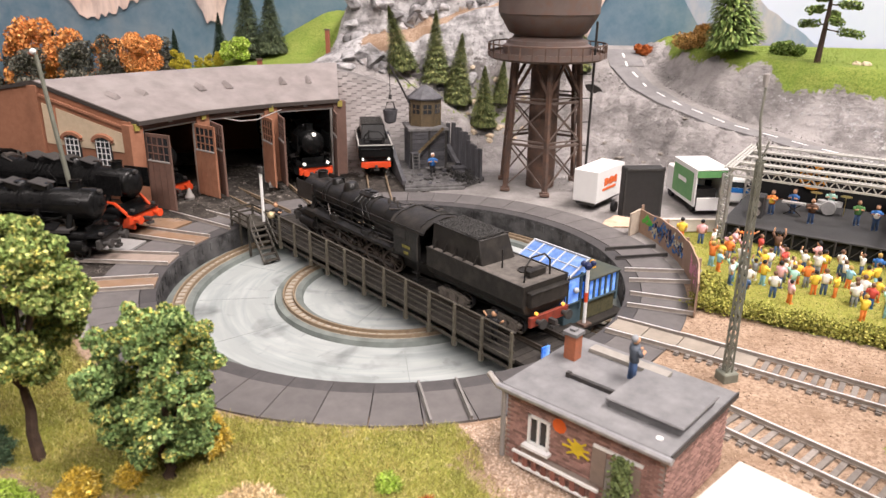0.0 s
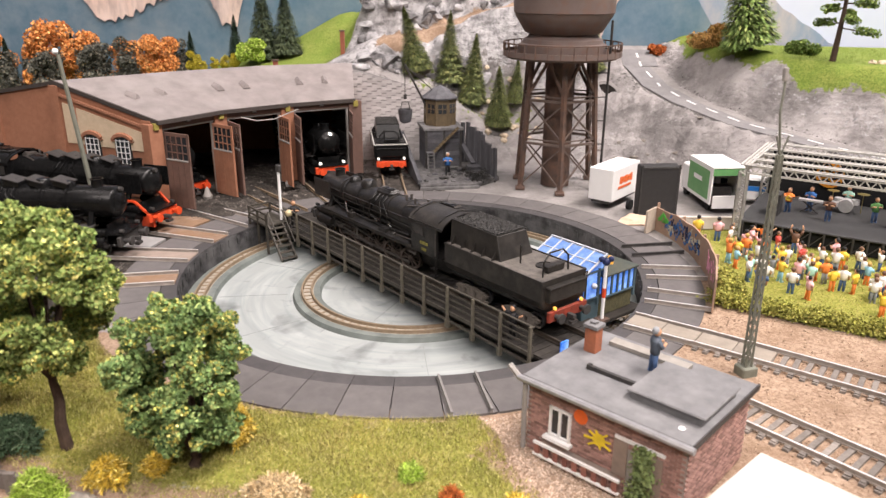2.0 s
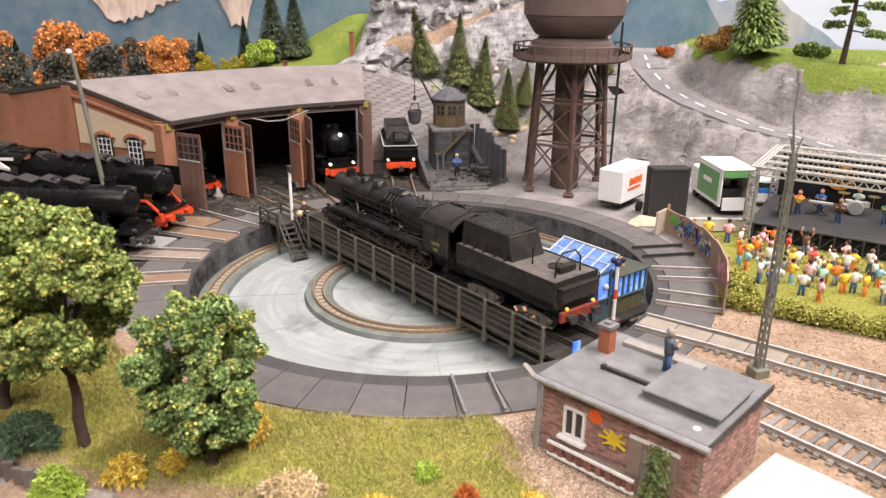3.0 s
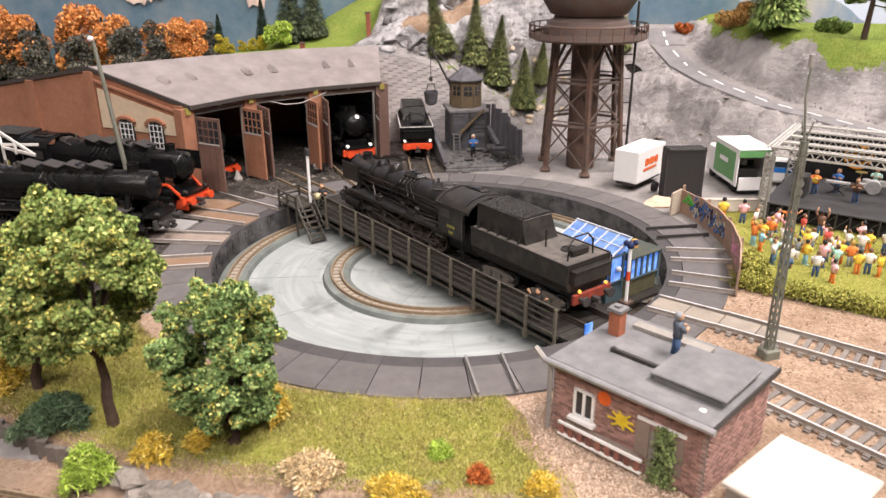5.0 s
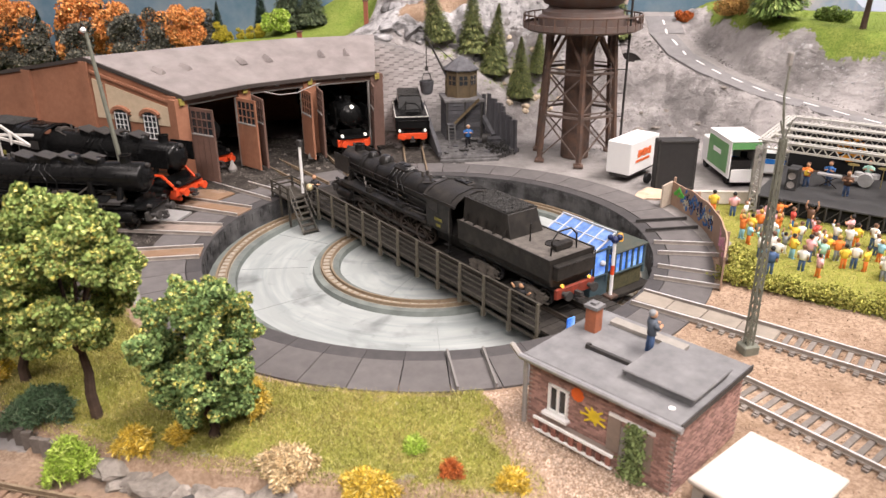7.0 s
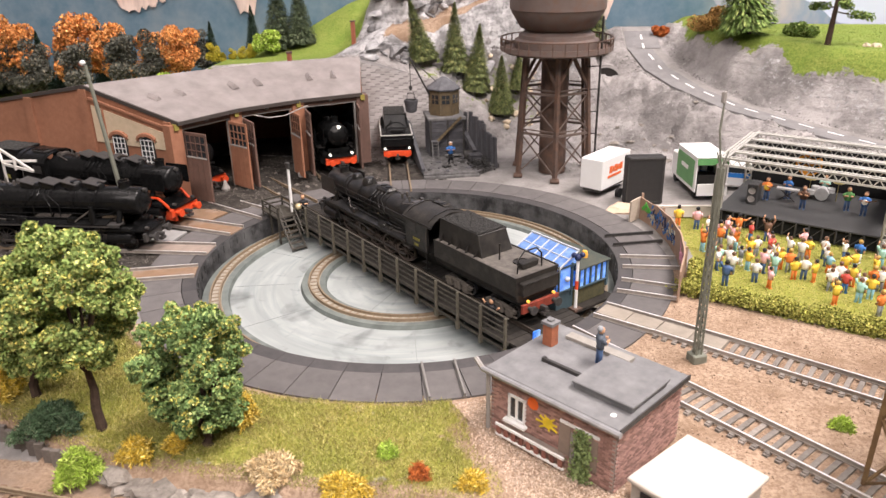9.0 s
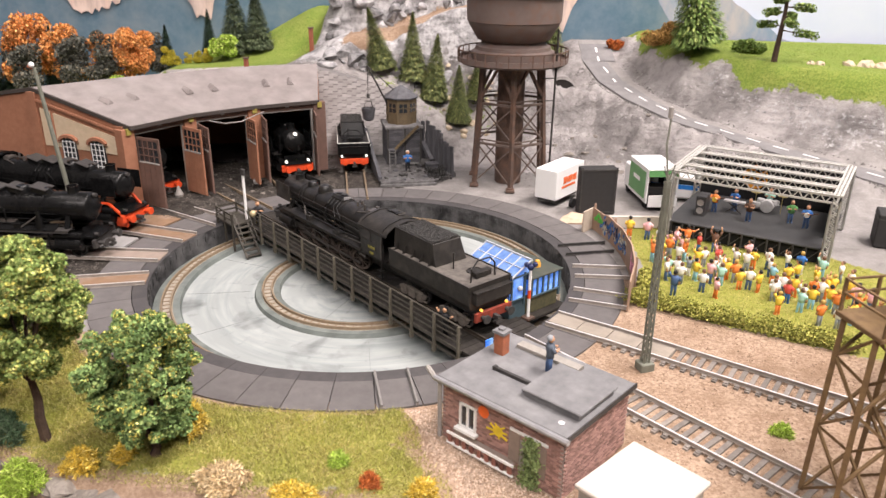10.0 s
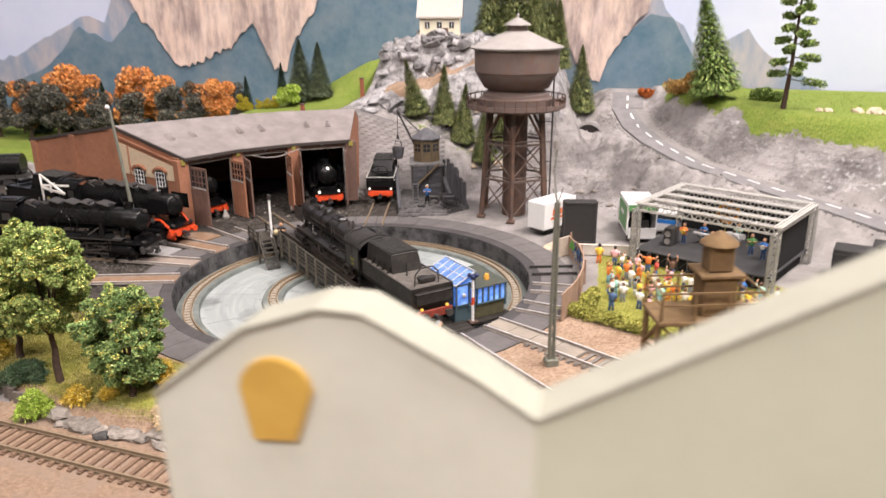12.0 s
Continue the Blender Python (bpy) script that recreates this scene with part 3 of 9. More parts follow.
# ---- turntable ----
TRK = [BRIDGE + 15 * k for k in range(24)]
turntable = thing("turntable_pit", "pale stained concrete turntable pit with two circular rails", "turntable pit", CX, CY, 0, kind="structure")
floor = part("pit_floor", MB().lathe([(0.01, -1.7), (14.3, -1.7)], 96), M_PIT, turntable)
floor.matrix_basis = at(0, 0, 0, BRIDGE)
M_SEAM = mat("floor_seam", (0.26, 0.285, 0.28), 0.6)
for k in range(12):
    a = 10 + 30 * k
    r0, r1 = (8.0, 12.3) if k % 4 else (1.5, 6.0)
    part("floor_joint", MB().box((r0 + r1) / 2, 0, -1.695, r1 - r0, 0.03, 0.02, cm(0, 0, 0, a)), M_SEAM, turntable)
part("pit_wall", MB().lathe([(14.28, -1.75), (14.34, -0.05), (15.25, -0.05), (15.25, -0.28), (17.85, -0.28), (17.85, -1)], 120), M_PITWALL, turntable)
M_KERBRAIL = mat("rusty_kerb_top", (0.36, 0.33, 0.28), 0.8, (0.22, 0.19, 0.15), 300, 0.6)
for r, w in ((13.35, 0.85), (6.75, 0.8)):
    part("kerb", MB().lathe([(r - w - .1, -1.72), (r - w, -1.42), (r - .42, -1.40), (r + .42, -1.40), (r + w, -1.42), (r + w + .1, -1.72)], 120), M_PITRING, turntable, smooth=True)
    part("rail_bed", MB().lathe([(r - .42, -1.405), (r - .42, -1.385), (r + .42, -1.385), (r + .42, -1.405)], 120), M_KERBRAIL, turntable)
    for k in (-0.3, 0.3):
        part("circular_rail", MB().lathe([(r + k - .07, -1.4), (r + k - .05, -1.2), (r + k + .05, -1.2), (r + k + .07, -1.4)], 120), M_RUST, turntable, smooth=True)
    mb = MB()
    for i in range(int(r * 11)):
        mb.box(r, 0, -1.37, 0.42, 0.1, 0.05, cm(0, 0, 0, 360 * i / int(r * 11)))
    tagged(part("chairs", mb, M_RUST, turntable), kind="stuff")
mb = MB()
for i in range(96):
    mb.box(14.29, 0, -0.5, 0.06, 0.3, 0.55, cm(0, 0, 0, 3.75 * i))
tagged(part("wall_ribs", mb, M_PITWALL, turntable), kind="stuff")


def sector(r0, r1, deg, z0, z1, n=4):
    poly = [(r1 * math.cos(radians(deg * (i / n - .5))), r1 * math.sin(radians(deg * (i / n - .5)))) for i in range(n + 1)]
    poly += [(r0 * math.cos(radians(deg * (.5 - i / n))), r0 * math.sin(radians(deg * (.5 - i / n)))) for i in range(n + 1)]
    return MB().prism(poly, z0, z1)


M_BAND = mat("ring_edge", (0.05, 0.048, 0.05), 0.75, (0.075, 0.07, 0.07), 150, 0.5, vary=0.12)
M_INFILL = mat("brown_infill", (0.28, 0.18, 0.11), 0.8, (0.2, 0.125, 0.08), 150, 0.5, vary=0.1, stain=(0.35, 0.3, 0.27), stain_scale=60)
M_INFILL2 = mat("dusty_infill", (0.3, 0.24, 0.2), 0.8, (0.21, 0.17, 0.145), 150, 0.5, vary=0.1)
M_GREYFILL = mat("grey_infill", (0.34, 0.335, 0.33), 0.8, (0.26, 0.255, 0.25), 120, 0.5)
ring = thing("turntable_ring", "dark grey ring of wedge plates round the turntable", "turntable ring", CX, CY, 0, kind="structure")
plate = part("plate", sector(15.3, 17.9, 7.32, -0.3, 0.03), M_PLATE, ring, bevel=0.04)
band = part("edge_plate", sector(14.36, 15.25, 7.42, -0.3, 0.0), M_BAND, ring, bevel=0.03)
plate.matrix_basis, band.matrix_basis = at(0, 0, 0, TRK[0]), at(0, 0, 0, TRK[0])
for i in range(1, 48):
    again(plate, "plate", ring, at(0, 0, 0, TRK[0] + 7.5 * i))
    again(band, "edge_plate", ring, at(0, 0, 0, TRK[0] + 7.5 * i))


M_WEB = mat("rail_web", (0.24, 0.21, 0.185), 0.6, (0.36, 0.325, 0.29), 300, 0.6)


def rail_head(L):
    return MB().box(L / 2, 0, 0.265, L, 0.1, 0.035)


def rail_mesh(L):
    return MB().box(L / 2, 0, 0.06, L, 0.17, 0.05).box(L / 2, 0, 0.14, L, 0.07, 0.14).box(L / 2, 0, 0.235, L, 0.11, 0.07)


def stub(deg, r0=14.4, r1=18.2, fill=None, z=0.0, material=M_STEEL):
    t = thing("approach_track", "short pair of rails set in the turntable ring", "track", CX, CY, z, deg, "tracks on the ring")
    for s in (-0.87, 0.87):
        ob = part("rail", rail_mesh(r1 - r0), M_WEB if material is M_STEEL else material, t)
        ob.matrix_basis = at(r0, s, -0.02)
        if material is M_STEEL:
            part("rail_head", rail_head(r1 - r0), M_STEEL, t, "bright worn rail head").matrix_basis = at(r0, s, -0.02)
    if fill:
        part("infill", MB().box((r0 + r1) / 2, 0, 0.02, r1 - r0, 1.5, 0.12), fill, t)
    return t


stub(TRK[22], 14.6, 17.9, material=mat("painted_rail", (0.22, 0.21, 0.2), 0.6))
for k in (0, 1, 2, 3):
    stub(TRK[k], 14.6, 18.3)
stub(TRK[4], 14.6, 18.3, material=M_DARKM)
for k in (13, 14, 15, 16):
    stub(TRK[k], 14.5, 22.0 if k > 13 else 24, None if k == 13 else M_INFILL2 if k == 15 else M_INFILL)
for k in (10, 11, 12):
    stub(TRK[k] if k != 10 else 100.7, 14.5, 45 if k != 10 else 29, None, material=M_RUST)


def track(name, label, x, y, heading, L, material, pitch=0.92, z=0.0, sleeper=None, side=False):
    t = thing(name, label, "track", x, y, z, heading)
    for s in (-0.87, 0.87):
        ob = part("rail", rail_mesh(L), M_WEB if material is M_STEEL else material, t)
        ob.matrix_basis = at(0, s, 0.0)
        if material is M_STEEL:
            part("rail_head", rail_head(L), M_STEEL, t, "bright worn rail head").matrix_basis = at(0, s, 0.0)
    sl = None
    for i in range(int(L / pitch)):
        m = at((i + .5) * pitch, 0, 0, random.uniform(-1.5, 1.5))
        if sl is None:
            sl = part("sleeper", MB().box(0, 0, -0.05, 0.24, 2.5, 0.16).box(0, -1.0, 0.05, 0.22, 0.3, 0.06).box(0, 1.0, 0.05, 0.22, 0.3, 0.06), sleeper or M_SLEEPER, t)
            sl.matrix_basis = m
        else:
            again(sl, "sleeper", t, m)
    return t


M_DUSTYTIE = mat("dusty_sleeper", (0.17, 0.15, 0.135), 0.85, (0.26, 0.235, 0.21), 400, 0.6, vary=0.25)
x, y = polar(18.2, TRK[0])
track("railway_track", "bright-railed model track with dark sleepers in sand", x, y, -45.6, 46, M_STEEL, .56, sleeper=M_DUSTYTIE)
x, y = polar(18.2, TRK[1])
track("railway_track", "bright-railed model track with grey slabs and sleepers", x, y, -33.0, 46, M_STEEL, .56, sleeper=M_DUSTYTIE)
M_CROSS = mat("weathered_slab", (0.33, 0.29, 0.24), 0.85, (0.24, 0.21, 0.175), 120, 0.6, vary=0.08, stain=(0.15, 0.13, 0.11), stain_scale=60)
for i in range(4):
    part("slab", MB().box(-2.7 + 1.85 * i, 0, 0.1, 1.8, 1.3, 0.1), M_CROSS, bpy.data.objects["railway_track.001"], bevel=0.02)
track("foreground_track", "rusty model track with brown sleepers at the layout edge", -32, 20.6, -7.9, 60, M_RUST, 0.62, 0.0,
      mat("brown_sleeper", (0.155, 0.098, 0.066), 0.85, (0.21, 0.14, 0.097), 500, 0.6, vary=0.2))
for k, L in ((13, 40), (14, 40), (15, 22)):
    x, y = polar(21.5, TRK[k])
    track("yard_track", "dull yard track with dark sleepers in ash", x, y, TRK[k], L, M_RUST, 0.75, -0.02)


# ---- turntable bridge ----
M_PLANK = mat("grimy_plank", (0.02, 0.018, 0.016), 0.8, (0.042, 0.037, 0.032), 200, 0.6, vary=0.25, stretch=(0.3, 1, 1))
M_RAILING = mat("weathered_railing", (0.028, 0.025, 0.021), 0.6, (0.085, 0.077, 0.063), 350, 0.6)
M_GRIMERAIL = mat("grimy_rail", (0.09, 0.075, 0.06), 0.5, (0.05, 0.042, 0.035), 350, 0.6, metal=0.3)
bridge = thing("turntable_bridge", "weathered dark turntable bridge with plank railings", "turntable bridge", CX, CY, 0, DECK)
part("girder", MB().box(0, -1.35, -0.75, 28.0, 0.3, 1.0), M_BRIDGE, bridge, bevel=0.03)
part("girder", MB().box(0, 1.35, -0.75, 28.0, 0.3, 1.0), M_BRIDGE, bridge, bevel=0.03)
part("deck_frame", MB().box(0, 0.15, -0.22, 28.5, 5.4, 0.14), M_BRIDGE, bridge)
pl = None
for i in range(56):
    m = at(-14.0 + i * 0.509, 0.15, -0.1, random.uniform(-.4, .4))
    if pl is None:
        pl = part("deck_plank", MB().box(0, 0, 0, 0.47, 5.35, 0.1), M_PLANK, bridge)
        pl.matrix_basis = m
    else:
        again(pl, "deck_plank", bridge, m)
for s in (-0.87, 0.87):
    ob = part("rail", rail_mesh(28.6), M_GRIMERAIL, bridge)
    ob.matrix_basis = at(-14.3, s, -0.03)
M_BLUE = mat("blue_lit_glass", (0.03, 0.16, 0.7), 0.15, (0.35, 0.6, 0.95), 130, 0.9, bump=0, spec=0.5, emit=0.45)
post = None
M_POST = mat("worn_post", (0.075, 0.068, 0.052), 0.65, (0.15, 0.135, 0.105), 350, 0.6)
for side, y in ((-1, -2.62), (1, 2.72)):
    xs = [13.3 - 2.13 * i for i in range(13)]
    for x in xs:
        if side > 0 and x > 7:
            continue
        m = at(x, y + side * .13, 0)
        if post is None:
            post = part("railing_post", MB().box(0, 0, 0.3, 0.14, 0.14, 2.3).box(0, 0, -.7, .22, .2, .5), M_POST, bridge)
            post.matrix_basis = m
        else:
            again(post, "railing_post", bridge, m)
    x0, x1 = (-12.6, 13.4) if side < 0 else (-12.6, 6.6)
    for z, h, w in ((1.42, 0.06, 0.13), (1.05, 0.09, 0.05), (0.72, 0.09, 0.05), (0.36, 0.11, 0.05), (-0.12, 0.2, 0.1), (-0.62, 0.14, 0.1)):
        part("railing_board", MB().box((x0 + x1) / 2, y, z, x1 - x0, w, h), M_RAILING, bridge)
for x in (-12.2, -4.2, 4.2, 12.2):
    for y in (-1.3, 1.3):
        part("bogie_wheel", MB().tube([(x, y - .2, -1.0), (x, y + .2, -1.0)], 0.35, 14), M_DARKM, bridge, smooth=True)
part("lamp_panel", MB().box(14.15, -1.2, .25, .1, .5, .6), M_BLUE, bridge, "blue-lit lamp panel at the deck end")
# lookout platform, steps and mast at the shed end
part("platform", MB().box(-13.0, -3.55, 0.55, 3.0, 1.9, 0.12), M_RAILING, bridge)
for x, y in ((-14.4, -2.7), (-11.6, -2.7), (-14.4, -4.4), (-13.0, -4.4), (-11.6, -4.4)):
    part("platform_post", MB().box(x, y, -0.1, 0.14, 0.14, 3.0), M_RAILING, bridge)
for y in (-4.4, -2.7):
    for z in (1.38, 0.95):
        part("platform_rail", MB().box(-13.0, y, z, 2.95, 0.08, 0.12), M_RAILING, bridge)
for z in (1.38, 0.95):
    part("platform_rail", MB().box(-14.4, -3.55, z, 0.08, 1.75, 0.12), M_RAILING, bridge)
for y in (-4.3, -3.2):
    part("stair_string", MB().bar((-11.5, y, 0.55), (-9.6, y, -1.6), 0.14), M_RAILING, bridge)
    part("stair_handrail", MB().bar((-11.5, y, 1.6), (-9.7, y, -0.4), 0.07), M_RAILING, bridge)
for i in range(6):
    part("step", MB().box(-11.3 + i * 0.32, -3.75, 0.35 - i * 0.36, 0.35, 1.1, 0.06), M_RAILING, bridge)
part("mast", MB().tube([(-12.2, -2.9, 0.5), (-12.2, -2.9, 4.3)], 0.11, 8), M_WHITE, bridge, "white signal mast")
part("mast_head", MB().box(-12.2, -2.9, 4.45, 0.5, 0.25, 0.5), M_DARKM, bridge, "black signal head", bevel=0.04)
part("lantern", MB().ball((-11.2, -2.8, 1.3), 0.28, 8), mat("pale_gold", (0.6, 0.5, 0.3), 0.4, metal=0.4), bridge, smooth=True)
# control cabin with blue-lit windows at the far end
M_CABGREEN = mat("cabin_paint", (0.045, 0.06, 0.055), 0.6, (0.08, 0.08, 0.06), 200, 0.6)
M_BLUEROOF = mat("blue_roof_glass", (0.07, 0.15, 0.4), 0.16, (0.2, 0.32, 0.58), 130, 0.8, bump=0, spec=0.5)
M_FRAMEW = mat("pale_frame", (0.5, 0.53, 0.58), 0.5)
M_MOSS = mat("mossy_base", (0.05, 0.05, 0.028), 0.9, (0.1, 0.09, 0.045), 300, 0.7, bump=0.6, fine=900)
M_LOCKER = mat("teal_frame", (0.05, 0.085, 0.1), 0.5, (0.08, 0.12, 0.14), 250, 0.5)
cabin = thing("control_cabin", "small bridge control cabin with blue-lit windows and glass roof", "control cabin", CX, CY, 0, DECK)
C0, C1, NY, RY, FYC = 8.3, 12.35, 2.15, 3.65, 6.35   # back, front, near wall, ridge line, far wall
part("floor_slab", MB().box(10.1, 4.4, -.28, 5.6, 4.7, .22), M_BRIDGE, cabin, bevel=0.03)
part("base_wall", MB().box(10.35, 4.95, .38, 4.0, 2.8, 1.1), M_MOSS, cabin, "mossy dark base", bevel=0.05)
part("base_wall", MB().box(10.3, 2.85, .45, 4.0, 1.4, 1.25), M_LOCKER, cabin, bevel=0.03)
part("floor_glow", MB().box(10.3, 4.2, 1.1, 3.7, 3.8, .06), M_BLUE, cabin, "blue-lit cabin floor")
for i in range(5):      # front face under the flat roof
    y = 3.95 + i * .49
    part("pane", MB().box(C1, y + .22, 1.52, .04, .36, 1.12), M_BLUE, cabin)
    part("window_post", MB().box(C1 + .03, y, 1.52, .12, .1, 1.2), M_LOCKER, cabin)
part("window_post", MB().box(C1 + .03, FYC + .05, 1.3, .14, .14, 1.7), M_LOCKER, cabin)
part("window_rail", MB().box(C1 + .04, 5.15, .95, .14, 2.5, .09), M_LOCKER, cabin)
for i in range(6):      # far and near sides
    x = C0 + .1 + i * .68
    part("pane", MB().box(x + .3, FYC, 1.52, .56, .04, 1.12), M_BLUE, cabin)
    part("window_post", MB().box(x, FYC, 1.52, .1, .1, 1.2), M_LOCKER, cabin)
    part("pane", MB().box(x + .3, NY, 1.9, .56, .04, 1.5), M_BLUE, cabin)
    part("window_post", MB().box(x, NY, 1.9, .1, .1, 1.7), M_LOCKER, cabin)
part("door", MB().box(C1, 2.75, 1.85, .05, .8, 1.5), M_BLUE, cabin, "blue-lit door pane")
for y in (2.2, 3.3, 3.72):
    part("door_post", MB().box(C1 + .03, y, 1.75, .12, .12, 2.1), M_LOCKER, cabin)
part("door_rail", MB().box(C1 + .03, 2.75, 1.15, .12, 1.1, .09).box(C1 + .03, 2.9, 2.66, .12, 1.4, .09), M_LOCKER, cabin)
part("wall_lamp", MB().ball((C1 + .2, 2.75, 1.95), .17, 8), M_FRAMEW, cabin, smooth=True)
part("gable_pane", MB().add([(C1, NY + .1, 2.7), (C1, RY, 2.7), (C1, RY, 3.4), (C1 - .05, NY + .1, 2.7), (C1 - .05, RY, 2.7), (C1 - .05, RY, 3.4)], [(0, 1, 2), (3, 4, 5), (0, 1, 4, 3), (1, 2, 5, 4), (0, 2, 5, 3)]), M_BLUE, cabin)
for i in range(6):      # glazed slope from the near eave to the ridge
    xa = C0 + .3 + i * .79
    if i < 5:
        xb = xa + .7
        part("roof_pane", MB().add([(xa, NY - .05, 2.72), (xb, NY - .05, 2.72), (xb, RY, 3.46), (xa, RY, 3.46), (xa, NY - .05, 2.77), (xb, NY - .05, 2.77), (xb, RY, 3.51), (xa, RY, 3.51)],
                                   [(0, 1, 2, 3), (4, 5, 6, 7), (0, 1, 5, 4), (2, 3, 7, 6), (0, 3, 7, 4), (1, 2, 6, 5)]), M_BLUEROOF, cabin)
    part("roof_bar", MB().bar((xa - .045, NY - .08, 2.76), (xa - .045, RY, 3.52), .085), M_FRAMEW, cabin)
part("eave_beam", MB().bar((C0 + .2, NY - .08, 2.74), (C1 + .2, NY - .08, 2.74), .1), M_FRAMEW, cabin)
part("ridge", MB().bar((C0 + .2, RY, 3.54), (C1 + .2, RY, 3.54), .1), M_FRAMEW, cabin)
part("glazing_rail", MB().bar((C0 + .2, 2.9, 3.16), (C1 + .2, 2.9, 3.16), .06), M_FRAMEW, cabin)
part("ridge_wall", MB().box(10.4, RY + .08, 2.8, 4.0, .1, 1.35), M_LOCKER, cabin)
part("flat_roof", MB().box(10.45, 5.1, 2.22, 4.2, 2.9, .12), M_CABGREEN, cabin, "flat dark felt roof", bevel=0.03)
part("roof_lamp", MB().lathe([(.2, 2.28), (.2, 2.5), (.14, 2.7), (.01, 2.75)], 10, cm(11.4, 5.4, 0)), mat("amber_lamp", (0.75, 0.42, 0.08), 0.4, (0.6, 0.3, 0.05), 300, 0.4), cabin, "amber lamp on the flat roof", smooth=True)
signal = thing("bridge_signal", "white striped signal post with a dark lamp head", "signal", CX, CY, 0, DECK)
part("post", MB().tube([(12.75, 3.35, -.15), (12.75, 3.35, 3.1)], 0.1, 8), M_WHITE, signal)
part("stripe", MB().tube([(12.75, 3.35, 1.2), (12.75, 3.35, 1.75)], 0.11, 8), M_RED, signal)
part("lamp_head", MB().ball((12.75, 3.35, 3.25), 0.22, 8).ball((12.6, 3.15, 3.4), 0.17, 6).ball((12.9, 3.55, 3.4), 0.17, 6), mat("blue_black_head", (0.02, 0.03, 0.09), 0.4), signal)
part("foot", MB().box(12.75, 3.35, -.1, 0.6, 0.6, 0.14), M_RUSTY, signal)


# ---- steam locomotives ----
M_LAMP = mat("lit_lamp", (1.0, 0.5, 0.08), 0.3, bump=0, emit=0.9)
M_LAMPW = mat("lit_white_lamp", (1.0, 0.95, 0.85), 0.3, bump=0, emit=1.3)
M_WHEEL = mat("grimy_wheel", (0.06, 0.045, 0.04), 0.6, (0.12, 0.1, 0.085), 300, 0.6)
M_ROD = mat("oily_rod", (0.16, 0.15, 0.14), 0.4, (0.09, 0.08, 0.075), 400, 0.6, metal=0.6)


def wheel_mesh(r, spokes=11):
    mb = MB().lathe([(r * .82, -.12), (r, -.12), (r, .08), (r * 1.07, .1), (r * 1.07, .14), (r * .82, .14), (r * .82, -.12)], 26)
    mb.lathe([(0.01, -.14), (r * .2, -.14), (r * .2, .12), (0.01, .12)], 10)
    for i in range(spokes):
        mb.box(r * .52, 0, 0, r * .75, r * .1, .12, cm(0, 0, 0, 360 * i / spokes))
    return mb


WHEELS = {}


def wheels(parent, xs, r, material, name="wheel", yy=0.82):
    for x in xs:
        for s in (-1, 1):
            m = at(x, s * yy, r, 0, 90 * s, 0)
            m = at(x, s * yy, r) @ pose(0, 0, 0, 90 * s, 0, 20)
            if (r, material.name) in WHEELS:
                again(WHEELS[r, material.name], name, parent, m)
            else:
                WHEELS[r, material.name] = part(name, wheel_mesh(r, 11 if r > .6 else 8), material, parent)
                WHEELS[r, material.name].matrix_basis = m


def front_end(t, body, beam, x=0.0, lampm=None, zb=1.2, sign=1):
    part("buffer_beam", MB().box(x - sign * .7, 0, zb, 0.25, 3.0, 0.62), beam, t, bevel=0.03)
    for s in (-1, 1):
        part("buffer", MB().tube([(x - sign * .65, s, zb), (x - sign * .15, s, zb)], .14, 10).tube([(x - sign * .17, s, zb), (x, s, zb)], .29, 14), beam if beam is M_RED else M_DARKM, t, smooth=True)
    part("coupling", MB().box(x - sign * .35, 0, zb - .15, 0.7, .25, .22).box(x - sign * .15, 0, zb - .45, 0.3, .5, .18), M_DARKM, t)


